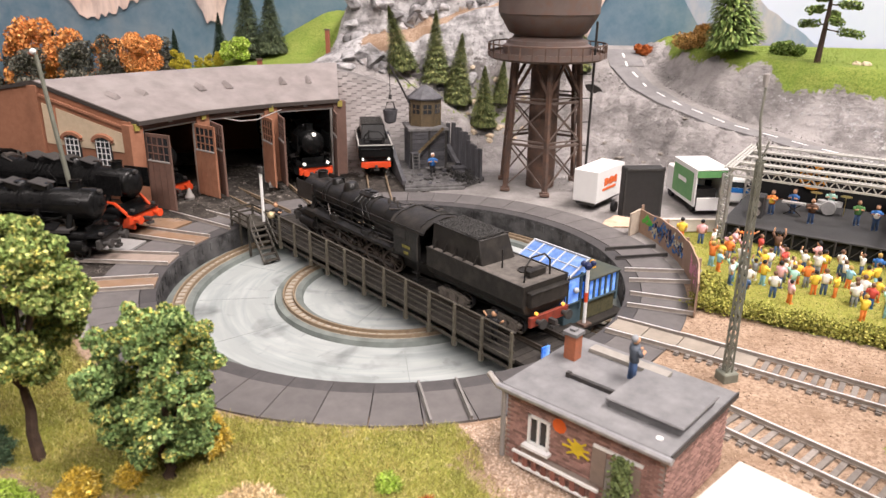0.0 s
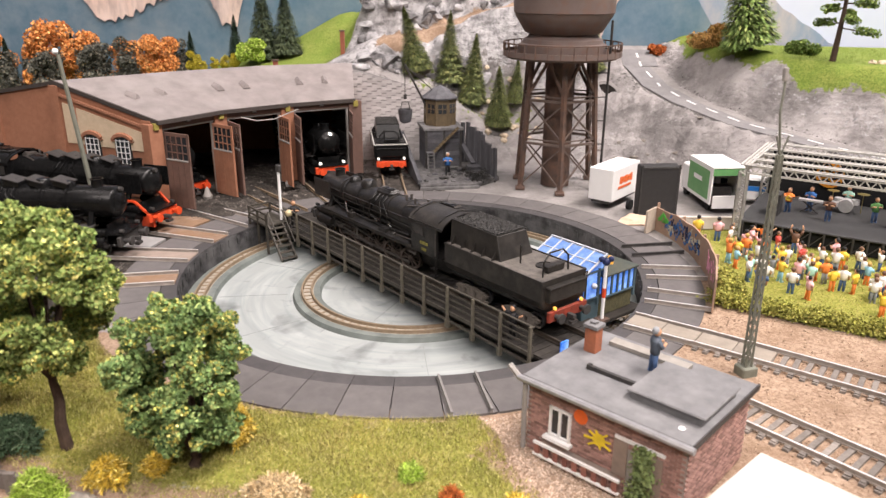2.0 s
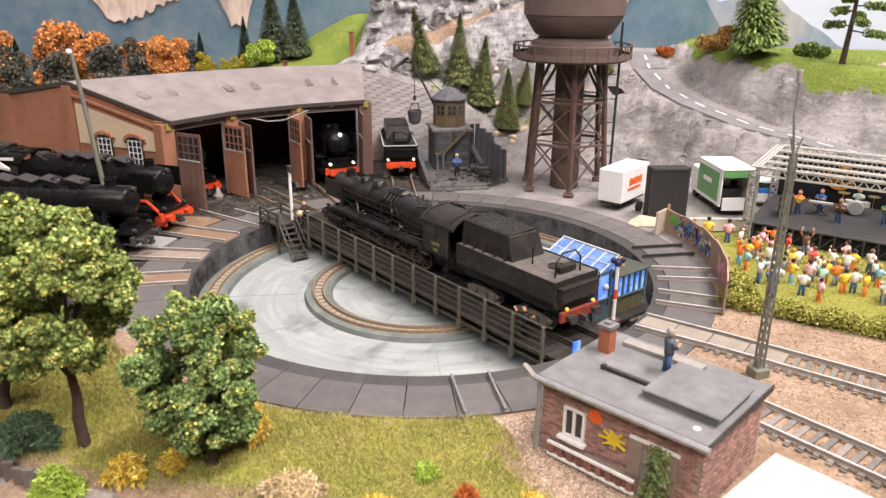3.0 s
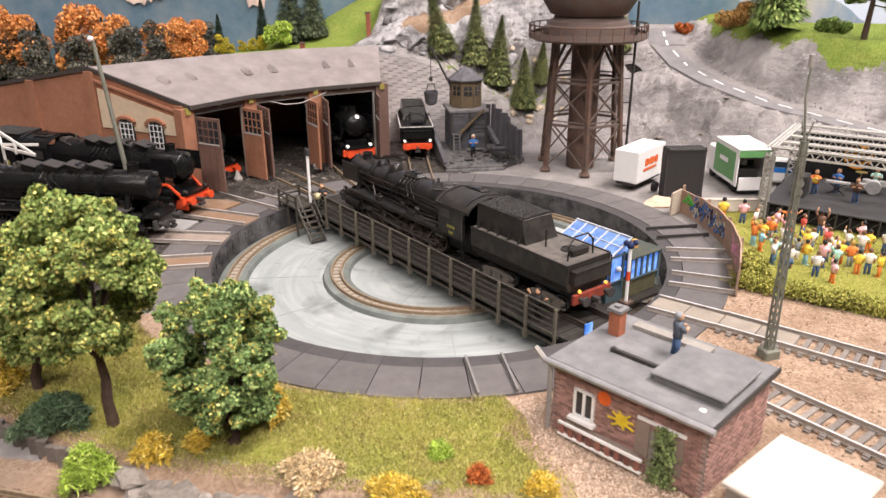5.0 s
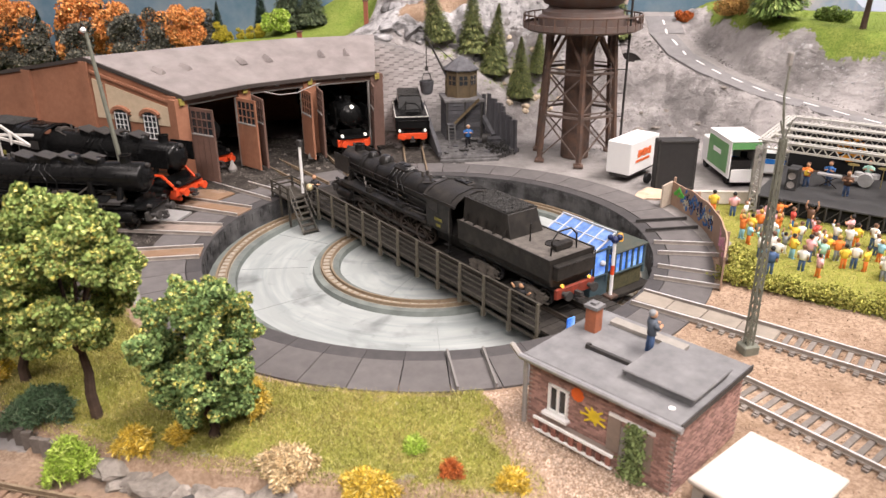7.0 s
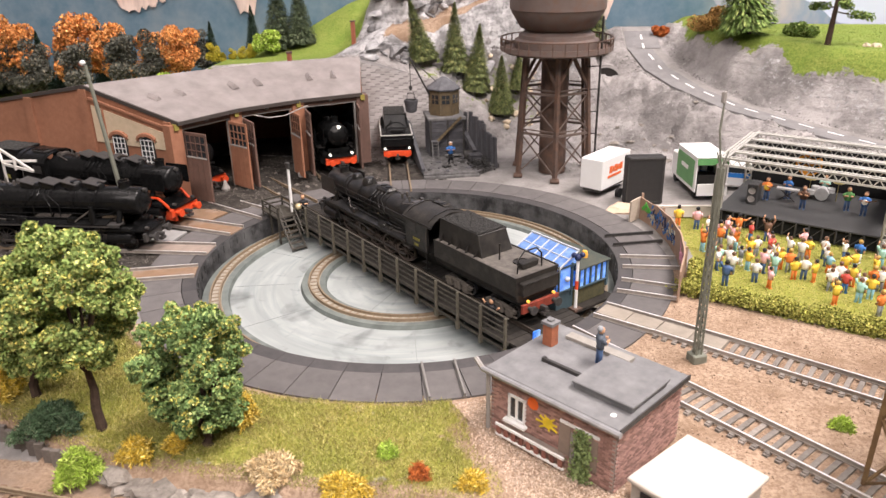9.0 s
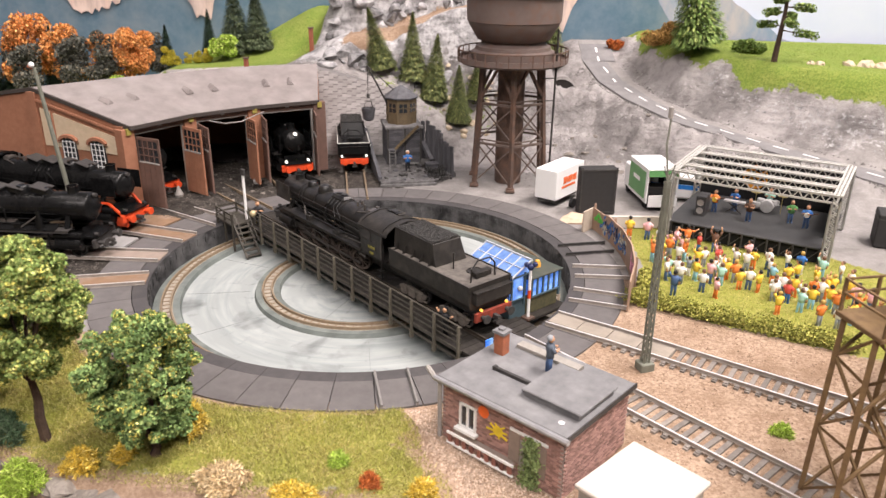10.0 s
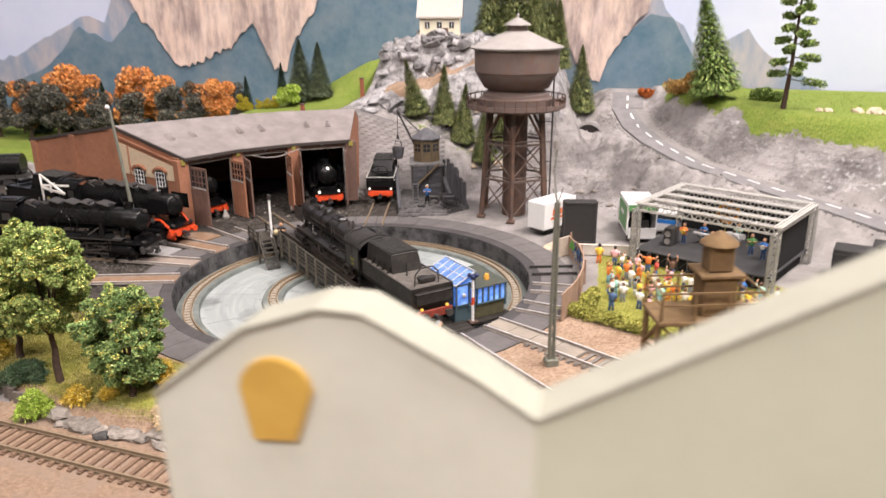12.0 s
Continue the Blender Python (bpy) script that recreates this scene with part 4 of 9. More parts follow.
def locomotive(name, label, x, y, z, heading, paint, beam, deflector="small", tender="tub", lit=False, cabroof=True):
    """A ten-coupled tender engine; x forward, the front buffers at 0."""
    t = thing(name, label, "locomotive", x, y, z, heading, "steam locomotives")
    red = M_WHEEL if paint is M_BLACK else M_DARKM
    ax = lambda p, r, m=0: None
    # frame and wheels
    part("frame", MB().box(-8.2, 0, 1.1, 14.5, 1.1, 0.7), paint, t)
    wheels(t, [-4.4, -6.25, -8.1, -9.95, -11.8], 0.8, red)
    wheels(t, [-2.2], 0.49, red, "pony_wheel")
    for s in (-1, 1):
        part("cylinder", MB().tube([(-3.4, s * 1.35, 1.15), (-1.6, s * 1.35, 1.15)], .42, 16).tube([(-3.5, s * 1.3, 1.75), (-1.5, s * 1.3, 1.75)], .26, 12), paint, t, smooth=True)
        part("coupling_rod", MB().box(-8.1, s * 1.12, .62, 7.8, .08, .18), M_ROD, t)
        part("main_rod", MB().bar((-3.4, s * 1.28, 1.15), (-8.1, s * 1.22, .62), .13), M_ROD, t)
        part("valve_gear", MB().bar((-3.4, s * 1.3, 1.7), (-6.2, s * 1.25, 1.5), .09).bar((-6.2, s * 1.25, 1.9), (-6.2, s * 1.25, .7), .12).bar((-6.2, s * 1.25, 1.5), (-8.1, s * 1.2, 1.1), .08), M_ROD, t)
        part("running_board", MB().box(-7.6, s * 1.35, 2.2, 10.6, .75, .07).box(-7.6, s * 1.71, 2.14, 10.6, .06, .2), M_DUSTY if paint is M_BLACK else M_DARKM, t)
        part("air_tank", MB().tube([(-5.4, s * 1.25, 1.85), (-7.6, s * 1.25, 1.85)], .22, 10), paint, t, smooth=True)
        part("handrail", MB().tube([(-1.8, s * 1.13, 3.75), (-12.3, s * 1.22, 3.75)], .03, 5), paint, t)
        part("running_plate", MB().add([(-3.2, s * 1.02, 2.5), (-12.6, s * 1.02, 2.5), (-12.6, s * 1.74, 2.24), (-3.2, s * 1.74, 2.24), (-3.2, s * 1.02, 2.44), (-12.6, s * 1.02, 2.44), (-12.6, s * 1.74, 2.16), (-3.2, s * 1.74, 2.16)],
                                       [(0, 1, 2, 3), (4, 5, 6, 7), (0, 1, 5, 4), (1, 2, 6, 5), (2, 3, 7, 6), (3, 0, 4, 7)]), paint, t)
        part("front_strut", MB().bar((-4.6, s * 1.1, 3.1), (-5.7, s * 1.6, 2.35), .09), M_ROD, t)
        part("pipe", MB().tube([(-3.0, s * 1.0, 2.9), (-4.5, s * 1.22, 2.55), (-9, s * 1.26, 2.5), (-12.2, s * 1.3, 2.7)], .06, 6).tube([(-2.6, s * .8, 3.0), (-2.6, s * 1.25, 2.0)], .2, 8), paint, t)
    part("pump", MB().tube([(-4.3, -1.5, 2.25), (-4.3, -1.5, 3.1)], .25, 10).tube([(-4.3, -1.5, 3.1), (-4.3, -1.5, 3.5)], .16, 8), paint, t, smooth=True)
    # boiler
    q = cm(0, 0, 3.5) @ pose(0, 0, 0, 0, -90, 0)
    part("boiler", MB().lathe([(.3, 3.4), (.98, 3.7), (1.0, 8.6), (1.06, 9.6), (1.1, 12.9), (.3, 12.9)], 28, q), paint, t, smooth=True)
    part("smokebox", MB().lathe([(.01, .92), (.45, .95), (.85, 1.05), (1.0, 1.2), (1.03, 1.25), (1.03, 3.75), (.9, 3.75)], 28, q), paint, t, smooth=True)
    part("smokebox_door", MB().lathe([(.01, .72), (.3, .76), (.62, .86), (.78, 1.0)], 24, q).box(.35, 0, 1.0, .1, 1.2, .08, q).lathe([(.01, .62), (.13, .65), (.13, .8)], 10, q), paint, t, smooth=True)
    part("firebox", MB().box(-11.4, 0, 2.7, 3.0, 2.1, 1.4), paint, t, bevel=0.15)
    for i, xx in enumerate((-4.2, -5.9, -7.6, -9.4, -11.0)):
        part("boiler_band", MB().lathe([(1.03 + .02 * (i > 3), -xx - .06), (1.075 + .02 * (i > 2), -xx - .05), (1.075 + .02 * (i > 2), -xx + .05), (1.03, -xx + .06)], 28, q), paint, t, smooth=True)
    part("chimney", MB().lathe([(.5, 4.25), (.38, 4.45), (.36, 4.85), (.42, 5.0), (.34, 5.0), (.3, 4.4)], 18, cm(-2.4, 0, 0)), paint, t, smooth=True)
    part("steam_dome", MB().lathe([(.62, 4.2), (.55, 4.5), (.5, 4.75), (.36, 4.93), (.01, 5.0)], 20, cm(-6.0, 0, 0)), paint, t, smooth=True)
    part("sand_dome", MB().box(-8.3, 0, 4.5, 1.7, 1.0, .55), paint, t, bevel=0.18)
    part("feed_dome", MB().lathe([(.45, 4.3), (.42, 4.6), (.28, 4.8), (.01, 4.85)], 16, cm(-4.3, 0, 0)), paint, t, smooth=True)
    part("whistle", MB().tube([(-11.6, .3, 4.5), (-11.6, .3, 4.95)], .08, 6).tube([(-12.2, -.35, 4.5), (-12.2, -.35, 4.85)], .14, 8), M_ROD, t)
    # cab
    part("cab", MB().box(-14.1, 1.6, 3.1, 2.5, .1, 2.2).box(-14.1, -1.6, 3.1, 2.5, .1, 2.2).box(-12.95, 0, 3.1, .1, 3.2, 2.4).box(-14.2, 0, 2.0, 2.6, 3.0, .15), paint, t)
    for s in (-1, 1):
        part("cab_window", MB().box(-13.6, s * 1.66, 3.6, .85, .03, .65), M_DARKM, t)
        part("cab_steps", MB().box(-14.9, s * 1.5, 1.2, .5, .3, .06).box(-14.9, s * 1.5, .7, .5, .3, .06).box(-15.1, s * 1.55, 1.3, .06, .1, 1.6), paint, t)
    arch = [(-1.78, 4.12), (-1.55, 4.45), (-1.05, 4.75), (0, 4.95), (1.05, 4.75), (1.55, 4.45), (1.78, 4.12)]
    mb = MB()
    for i, (yy, zz) in enumerate(arch):
        for xx in (-12.7, -15.9):
            mb.v += [(xx, yy, zz), (xx, yy, zz - .09)]
    for i in range(6):
        o = 4 * i
        mb.f += [(o, o + 2, o + 6, o + 4), (o + 1, o + 5, o + 7, o + 3), (o, o + 4, o + 5, o + 1), (o + 2, o + 3, o + 7, o + 6)]
    part("cab_roof", mb, M_DUSTY if paint is M_BLACK else paint, t, smooth=True)
    for k in range(3):
        part("roof_vent", MB().box(-13.45 - .55 * k, -.62, 4.9, .42, .62, .08, None), M_DARKM, t)
        part("vent_slat", MB().box(-13.45 - .55 * k, -.62, 4.96, .12, .6, .06), M_DUST if paint is M_BLACK else paint, t)
    M_YEL = PLATE_YELLOW
    for yy in (-1, 1):
        for k in range(2):
            part("number_plate", MB().box(-14.1, yy * 1.665, 2.75 - .42 * k, .75 - .3 * k, .02, .2), M_YEL, t)
    # front
    part("front_platform", MB().box(-1.2, 0, 1.62, 1.5, 2.5, .1).box(-1.6, 0, 1.9, .1, 2.0, .6), paint, t)
    front_end(t, paint, M_DARKM if paint is M_BLACK else beam)
    if beam is M_RED and tender:
        for s in (-1, 1):
            part("front_bracket", MB().bar((-.8, s * 1.2, 1.4), (-1.9, s * 1.3, 2.3), .16).bar((-1.9, s * 1.3, 2.3), (-2.6, s * 1.35, 2.3), .14).box(-1.3, s * .8, .75, 1.0, .2, .7), beam, t)
    for s in (-1, 1):
        part("front_lamp", MB().tube([(-.75, s * 1.05, 1.85), (-.5, s * 1.05, 1.85)], .12, 10), M_LAMPW if lit and beam is M_RED else M_DARKM, t, smooth=True)
    part("top_lamp", MB().tube([(-1.0, 0, 4.35), (-.75, 0, 4.35)], .15, 10), M_LAMPW if lit and beam is M_RED else M_DARKM, t, smooth=True)
    if deflector:
        zl, zh, xl, xr = (2.9, 4.3, -3.1, -1.0) if deflector == "small" else (2.3, 4.5, -3.9, -.7)
        for s in (-1, 1):
            part("smoke_deflector", MB().box((xl + xr) / 2, s * 1.42, (zl + zh) / 2, xr - xl, .07, zh - zl), paint, t, bevel=0.02)
            part("deflector_stay", MB().bar((xl + .4, s * 1.4, zl + .4), (xl + .4, s * .9, zl + .4), .07).bar((xr - .4, s * 1.4, zl + .4), (xr - .4, s * .9, zl + .4), .07), paint, t)
    fittings(t, paint)
    if paint is M_GLOSS:
        for xx in (-4.6, -6.3, -7.9, -9.5):
            part("boiler_housing", MB().box(0, 0, 0, 1.0, 1.05, .42, cm(xx, 0, 4.62, 0, 0, 14)), paint, t, bevel=0.06)
            part("housing_lid", MB().box(0, 0, 0, 1.15, 1.2, .06, cm(xx, 0, 4.86, 0, 0, 14)), M_DARKM, t)
    if tender == "tub":
        tender_parts(t, paint, beam, lit)
    return t


def tender_parts(t, paint, beam, lit, x0=-16.1):
    """Tub tender behind the cab, in the engine's own axes."""
    L = 10.2
    engine = set(t.children)
    skin = M_DUSTY if paint is M_BLACK else paint
    prof = [(-1.72, 3.35), (-1.74, 2.2), (-1.55, 1.75), (-1.1, 1.6), (1.1, 1.6), (1.55, 1.75), (1.74, 2.2), (1.72, 3.35)]
    mb = MB()
    n = len(prof)
    for xx in (x0, x0 - L + .6):
        mb.v += [(xx, a, b) for a, b in prof]
    mb.f += [tuple(range(n)), tuple(range(n, 2 * n))[::-1]] + [(i, (i + 1) % n, n + (i + 1) % n, n + i) for i in range(n)]
    part("tub", mb, skin, t, bevel=0.05)
    part("deck_dust", MB().box(x0 - 4.75, 0, 3.37, 9.5, 3.3, .05), M_DUST if paint is M_BLACK else paint, t)
    part("tub_rim", MB().box(x0 - 4.8, 1.72, 3.38, 9.6, .08, .14).box(x0 - 4.8, -1.72, 3.38, 9.6, .08, .14).box(x0 - 9.58, 0, 3.3, .08, 3.44, .3), skin, t)
    bw, tw = 1.3, 1.16
    mb = MB().add([(x0, -bw, 3.35), (x0, bw, 3.35), (x0 - 5.3, bw, 3.35), (x0 - 5.3, -bw, 3.35), (x0, -tw, 4.85), (x0, tw, 4.85), (x0 - 4.7, tw, 4.8), (x0 - 4.7, -tw, 4.8)],
                  [(0, 1, 2, 3), (4, 5, 6, 7), (0, 1, 5, 4), (1, 2, 6, 5), (2, 3, 7, 6), (3, 0, 4, 7)])
    part("coal_bunker", mb, skin, t, bevel=0.04)
    for s in (-1, 1):
        part("bunker_lip", MB().bar((x0, s * tw, 4.86), (x0 - 4.7, s * tw, 4.81), .08), skin, t)
        for k in range(5):
            xx = x0 - .5 - k * 1.05
            part("bunker_rib", MB().add([(xx, s * 1.6, 3.38), (xx, s * 1.25, 3.38), (xx, s * 1.25, 3.95), (xx - .07, s * 1.6, 3.38), (xx - .07, s * 1.25, 3.38), (xx - .07, s * 1.25, 3.95)],
                                        [(0, 1, 2), (3, 4, 5), (0, 1, 4, 3), (1, 2, 5, 4), (0, 2, 5, 3)]), skin, t)
    rng = random.Random(5)
    mb = MB()
    for i in range(2600):
        s = rng.uniform(.045, .1)
        mb.box(0, 0, 0, s, s * rng.uniform(.7, 1.3), s, cm(x0 - .12 - rng.random() * 4.45, rng.uniform(-1.08, 1.08), 4.83 + rng.random() * .09, rng.uniform(0, 90), rng.uniform(0, 90), 20))
    tagged(part("coal", mb, M_COAL, t, "level bed of fine black coal"), kind="stuff")
    part("water_hatch", MB().lathe([(.5, 3.38), (.55, 3.38), (.55, 3.46), (.48, 3.46), (.48, 3.42), (.01, 3.43)], 20, cm(x0 - 7.5, -.3, 0)), skin, t)
    part("filler_box", MB().box(x0 - 8.5, -.1, 3.62, .5, 1.3, .3).box(x0 - 8.5, -.1, 3.8, .56, 1.4, .06), skin, t, bevel=0.03)
    part("vent_pipe", MB().tube([(x0 - 6.2, .5, 3.3), (x0 - 6.2, .5, 4.5)], .06, 6), skin, t)
    part("tender_rail", MB().tube([(x0 - 8.9, -.9, 3.4), (x0 - 8.9, -.85, 4.3), (x0 - 8.9, -.4, 4.75), (x0 - 8.9, .6, 4.75), (x0 - 8.9, 1.05, 4.3), (x0 - 8.9, 1.1, 3.4)], .06, 6), paint, t)
    part("front_toolbox", MB().box(x0 + .15, -1.15, 3.6, .5, .8, .7).box(x0 + .15, -.9, 4.05, .4, .5, .3), skin, t, bevel=0.05)
    part("rear_locker", MB().box(x0 - 9.75, 0, 2.62, .5, 2.9, .85).box(x0 - 9.78, 0, 3.08, .6, 3.0, .07), skin, t, bevel=0.04)
    part("rear_ladder", MB().bar((x0 - 9.75, -1.68, 3.35), (x0 - 9.75, -1.68, 1.5), .07).bar((x0 - 9.4, -1.78, 3.35), (x0 - 9.4, -1.78, 1.5), .06), paint, t)
    part("tender_frame", MB().box(x0 - 4.9, 0, 1.42, 9.8, 2.2, .32), paint, t)
    for bx in (x0 - 2.3, x0 - 7.3):
        wheels(t, [bx - 1.0, bx + 1.0], 0.53, M_DARKM, "tender_wheel")
        for s in (-1, 1):
            mb = MB()
            for i in range(9):
                u = -1.6 + .4 * i
                mb.bar((bx + u, s * 1.17, .86 - .2 * (u / 1.6) ** 2), (bx + u + .4, s * 1.17, .86 - .2 * ((u + .4) / 1.6) ** 2), .2) if i < 8 else None
            for k in (-1.0, 1.0):
                mb.tube([(bx + k, s * 1.1, .55), (bx + k, s * 1.36, .55)], .3, 10).box(bx + k, s * 1.22, .6, .62, .2, .6)
            mb.box(bx, s * 1.2, .6, .8, .25, .55).tube([(bx - .2, s * 1.25, .3), (bx - .2, s * 1.25, .85)], .12, 8).tube([(bx + .2, s * 1.25, .3), (bx + .2, s * 1.25, .85)], .12, 8)
            mb.bar((bx - 1.7, s * 1.15, .35), (bx + 1.7, s * 1.15, .35), .1)
            part("bogie_frame", mb, M_DIRTYM, t)
    front_end(t, paint, beam, x0 - L - .45, zb=1.38, sign=-1)
    for s in (-1, 1):
        part("tail_lamp", MB().tube([(x0 - 9.95, s * 1.05, 1.85), (x0 - 10.1, s * 1.05, 1.85)], .1, 10), M_LAMP if lit else M_DARKM, t, smooth=True)
    part("white_panel", MB().box(x0 - 9.52, -1.77, 3.1, .2, .03, .2), M_WHITE, t)
    part("bunker_panel", MB().box(x0 - .5, -1.24, 4.2, .16, .05, .26), M_WHITE, t)
    part("tender_plate", MB().box(x0 - 1.1, -1.76, 2.75, .6, .02, .34), PLATE_YELLOW, t)
    for k in range(4):
        part("tender_step", MB().box(x0 - .15, -1.66, 1.4 - .36 * k, .6, .34, .1), M_DIRTYM, t)
    short = pose(x0 * K, 0, 0) @ Matrix.Diagonal((.8, 1, 1, 1)) @ pose(-x0 * K, 0, 0)
    for ob in t.children:
        if ob not in engine:
            ob.matrix_basis = short @ ob.matrix_basis


def fittings(t, paint):
    """Pipes, valves, brake gear, steps and beading along engine and cab."""
    for s in (-1, 1):
        for xx, x2 in ((-7.7, -6.9), (-8.1, -7.6), (-8.5, -8.9), (-8.9, -9.6)):
            part("sand_pipe", MB().tube([(xx, s * .45, 4.5), (xx, s * .95, 4.05), (x2, s * 1.13, 3.4), (x2, s * 1.2, 2.3)], .045, 5), paint, t)
        for z, y, r in ((3.2, 1.1, .04), (2.8, 1.13, .05)):
            part("conduit", MB().tube([(-3.2, s * (y - .05), z), (-8, s * y, z + .06), (-12.6, s * (y + .06), z - .04)], r, 5), paint, t)
        part("lubricator", MB().box(-5.9, s * 1.45, 2.45, .55, .4, .45).tube([(-5.9, s * 1.45, 2.6), (-5.9, s * 1.45, 2.85)], .1, 6), paint, t, bevel=0.03)
        part("valve_box", MB().box(-9.7, s * 1.42, 2.4, .8, .42, .35).box(-10.7, s * 1.4, 2.36, .4, .36, .26), paint, t, bevel=0.03)
        part("reach_rod", MB().bar((-6.4, s * 1.3, 1.95), (-12.8, s * 1.45, 2.55), .07), M_ROD, t)
        for xx in (-5.3, -7.15, -9.0, -10.85):
            part("brake_hanger", MB().bar((xx, s * .95, 1.35), (xx + .1, s * .95, .35), .12).box(xx + .2, s * .95, .7, .14, .16, .5), M_WHEEL, t)
        part("front_step", MB().bar((-3.8, s * 1.6, 2.1), (-3.8, s * 1.6, .5), .08).box(-3.7, s * 1.55, .5, .5, .35, .06).box(-3.7, s * 1.55, 1.0, .5, .3, .06), paint, t)
        part("slide_bar", MB().box(-4.5, s * 1.3, 1.32, 2.2, .1, .08).box(-4.5, s * 1.3, 1.0, 2.2, .1, .08).box(-4.4, s * 1.3, 1.16, .4, .22, .26), M_ROD, t)
        part("cab_beading", MB().box(-14.1, s * 1.67, 2.05, 2.5, .04, .07).box(-13.6, s * 1.68, 3.98, 1.0, .04, .07).box(-13.6, s * 1.68, 3.24, 1.0, .04, .07).box(-15.3, s * 1.66, 3.1, .06, .06, 2.1), paint, t)
        part("cab_handrail", MB().tube([(-15.25, s * 1.72, 2.2), (-15.25, s * 1.72, 3.7)], .04, 5), M_ROD, t)
        part("roof_gutter", MB().box(-14.3, s * 1.74, 4.16, 3.3, .06, .07), paint, t)
        part("cross_stay", MB().bar((-9, s * .5, 1.5), (-9, s * 1.3, 2.15), .1).bar((-7, s * .5, 1.5), (-7, s * 1.3, 2.15), .1).bar((-11, s * .5, 1.5), (-11, s * 1.3, 2.15), .1), paint, t)
        part("injector", MB().tube([(-12.4, s * 1.4, 1.7), (-13.2, s * 1.4, 1.7)], .16, 8).tube([(-12.6, s * 1.4, 1.7), (-12.6, s * 1.3, 2.6)], .07, 6), M_ROD, t)
    part("safety_valve", MB().tube([(-10.6, .2, 4.5), (-10.6, .2, 4.9)], .1, 8).tube([(-10.6, -.2, 4.5), (-10.6, -.2, 4.9)], .1, 8), M_ROD, t)
    part("turret", MB().box(-12.3, 0, 4.6, .5, .9, .25).tube([(-12.3, .5, 4.6), (-11.2, .7, 4.35)], .06, 5).tube([(-12.3, -.5, 4.6), (-11.2, -.7, 4.35)], .06, 5), M_ROD, t, bevel=0.03)
    part("sand_lid", MB().lathe([(.26, 4.76), (.26, 4.86), (.01, 4.88)], 12, cm(-8.6, 0, 0)).lathe([(.26, 4.76), (.26, 4.86), (.01, 4.88)], 12, cm(-8.0, 0, 0)), paint, t)
    part("roof_hatch_frame", MB().box(-14.0, -.55, 4.93, 1.2, .5, .12).box(-14.0, -.55, 5.0, .5, .4, .06), paint, t)
    for xx in (-13.0, -15.4):
        mb = MB()
        ar = [(-1.7, 4.18), (-1.5, 4.5), (-1.0, 4.79), (0, 4.98), (1.0, 4.79), (1.5, 4.5), (1.7, 4.18)]
        for (a, b), (c, d) in zip(ar, ar[1:]):
            mb.bar((xx, a, b), (xx, c, d), .06)
        part("roof_strip", mb, paint, t)


PLATE_YELLOW = mat("old_brass", (0.3, 0.27, 0.06), 0.5, (0.12, 0.11, 0.03), 500, 0.7)
M_DIRTYM = mat("dusty_bogie", (0.09, 0.08, 0.07), 0.75, (0.16, 0.14, 0.12), 300, 0.6)
fx, fy = polar(-10.8, DECK)
locomotive("steam_locomotive", "weathered black tender locomotive standing on the turntable bridge", fx, fy, 0.24, DECK + 180, M_BLACK, M_REDD, "small", "tub", True).scale = (.995, .93, .9)
x, y = polar(18.6, TRK[14])
locomotive("steam_locomotive", "glossy black locomotive with vermilion front beside the shed", x, y, 0.2, TRK[14] + 180, M_GLOSS, M_RED, "small", "tub")
x, y = polar(17.9, TRK[15])
locomotive("steam_locomotive", "glossy black locomotive with black front on a yard track", x, y, 0.2, TRK[15] + 180, M_GLOSS, M_DARKM, None, "tub", False)
x, y = polar(20.6, 115.2)
locomotive("steam_locomotive", "black locomotive with vermilion beam in the open shed", x, y, 0.2, TRK[11] + 180, M_GLOSS, M_RED, "small", None, True)
x, y = polar(22.2, TRK[13] - 2.3)
locomotive("steam_locomotive", "black locomotive standing inside the dark shed", x, y, 0.2, TRK[13] + 180, M_GLOSS, M_RED, None, None)
# tender on the open track beside the shed
td = thing("coal_tender", "black tender with vermilion beam beside the coal crane", "tender", *polar(20.0, 100.7), 0.2, 101.5)
tender_parts(td, M_GLOSS, M_RED, False, 10.4)
td.scale = (1, .9, .84)
part("rim", MB().box(2.75, 0, 3.42, .1, 3.4, .1).box(6.4, 1.68, 3.43, 7.4, .1, .1).box(6.4, -1.68, 3.43, 7.4, .1, .1), M_GREYM, td)
for s in (-1, 1):
    part("lamp", MB().tube([(2.5, s * 1.3, 2.0), (2.25, s * 1.3, 2.0)], .12, 10), M_LAMPW, td, smooth=True)


# ---- engine shed ----
M_PANEL = mat("shed_timber", (0.17, 0.1, 0.08), 0.75, (0.12, 0.075, 0.06), 200, 0.5, vary=0.15)
M_DARKIN = mat("sooty_inside", (0.035, 0.03, 0.028), 0.9)
M_GLASS = mat("dark_pane", (0.03, 0.035, 0.04), 0.1, bump=0, spec=0.8)
M_FRAMEG = mat("grey_frame", (0.35, 0.33, 0.31), 0.7)
SB = 0.45   # floor of the shed yard
E = [(-22.0, 53.9), polar(22.3, 139.3), polar(22.4, 124.2), (-9.5, 66.3)]
R = [(-31.0, 56.4), (-25.0, 62.8), (-18.2, 68.6), (-10.6, 71.9)]
B = [(-44.3, 60.2), (-36.0, 69.5), (-25.0, 76.0), (-12.3, 78.6)]
shed = thing("engine_shed", "three-bay brick engine shed with grey felt roof and open doors", "engine shed")


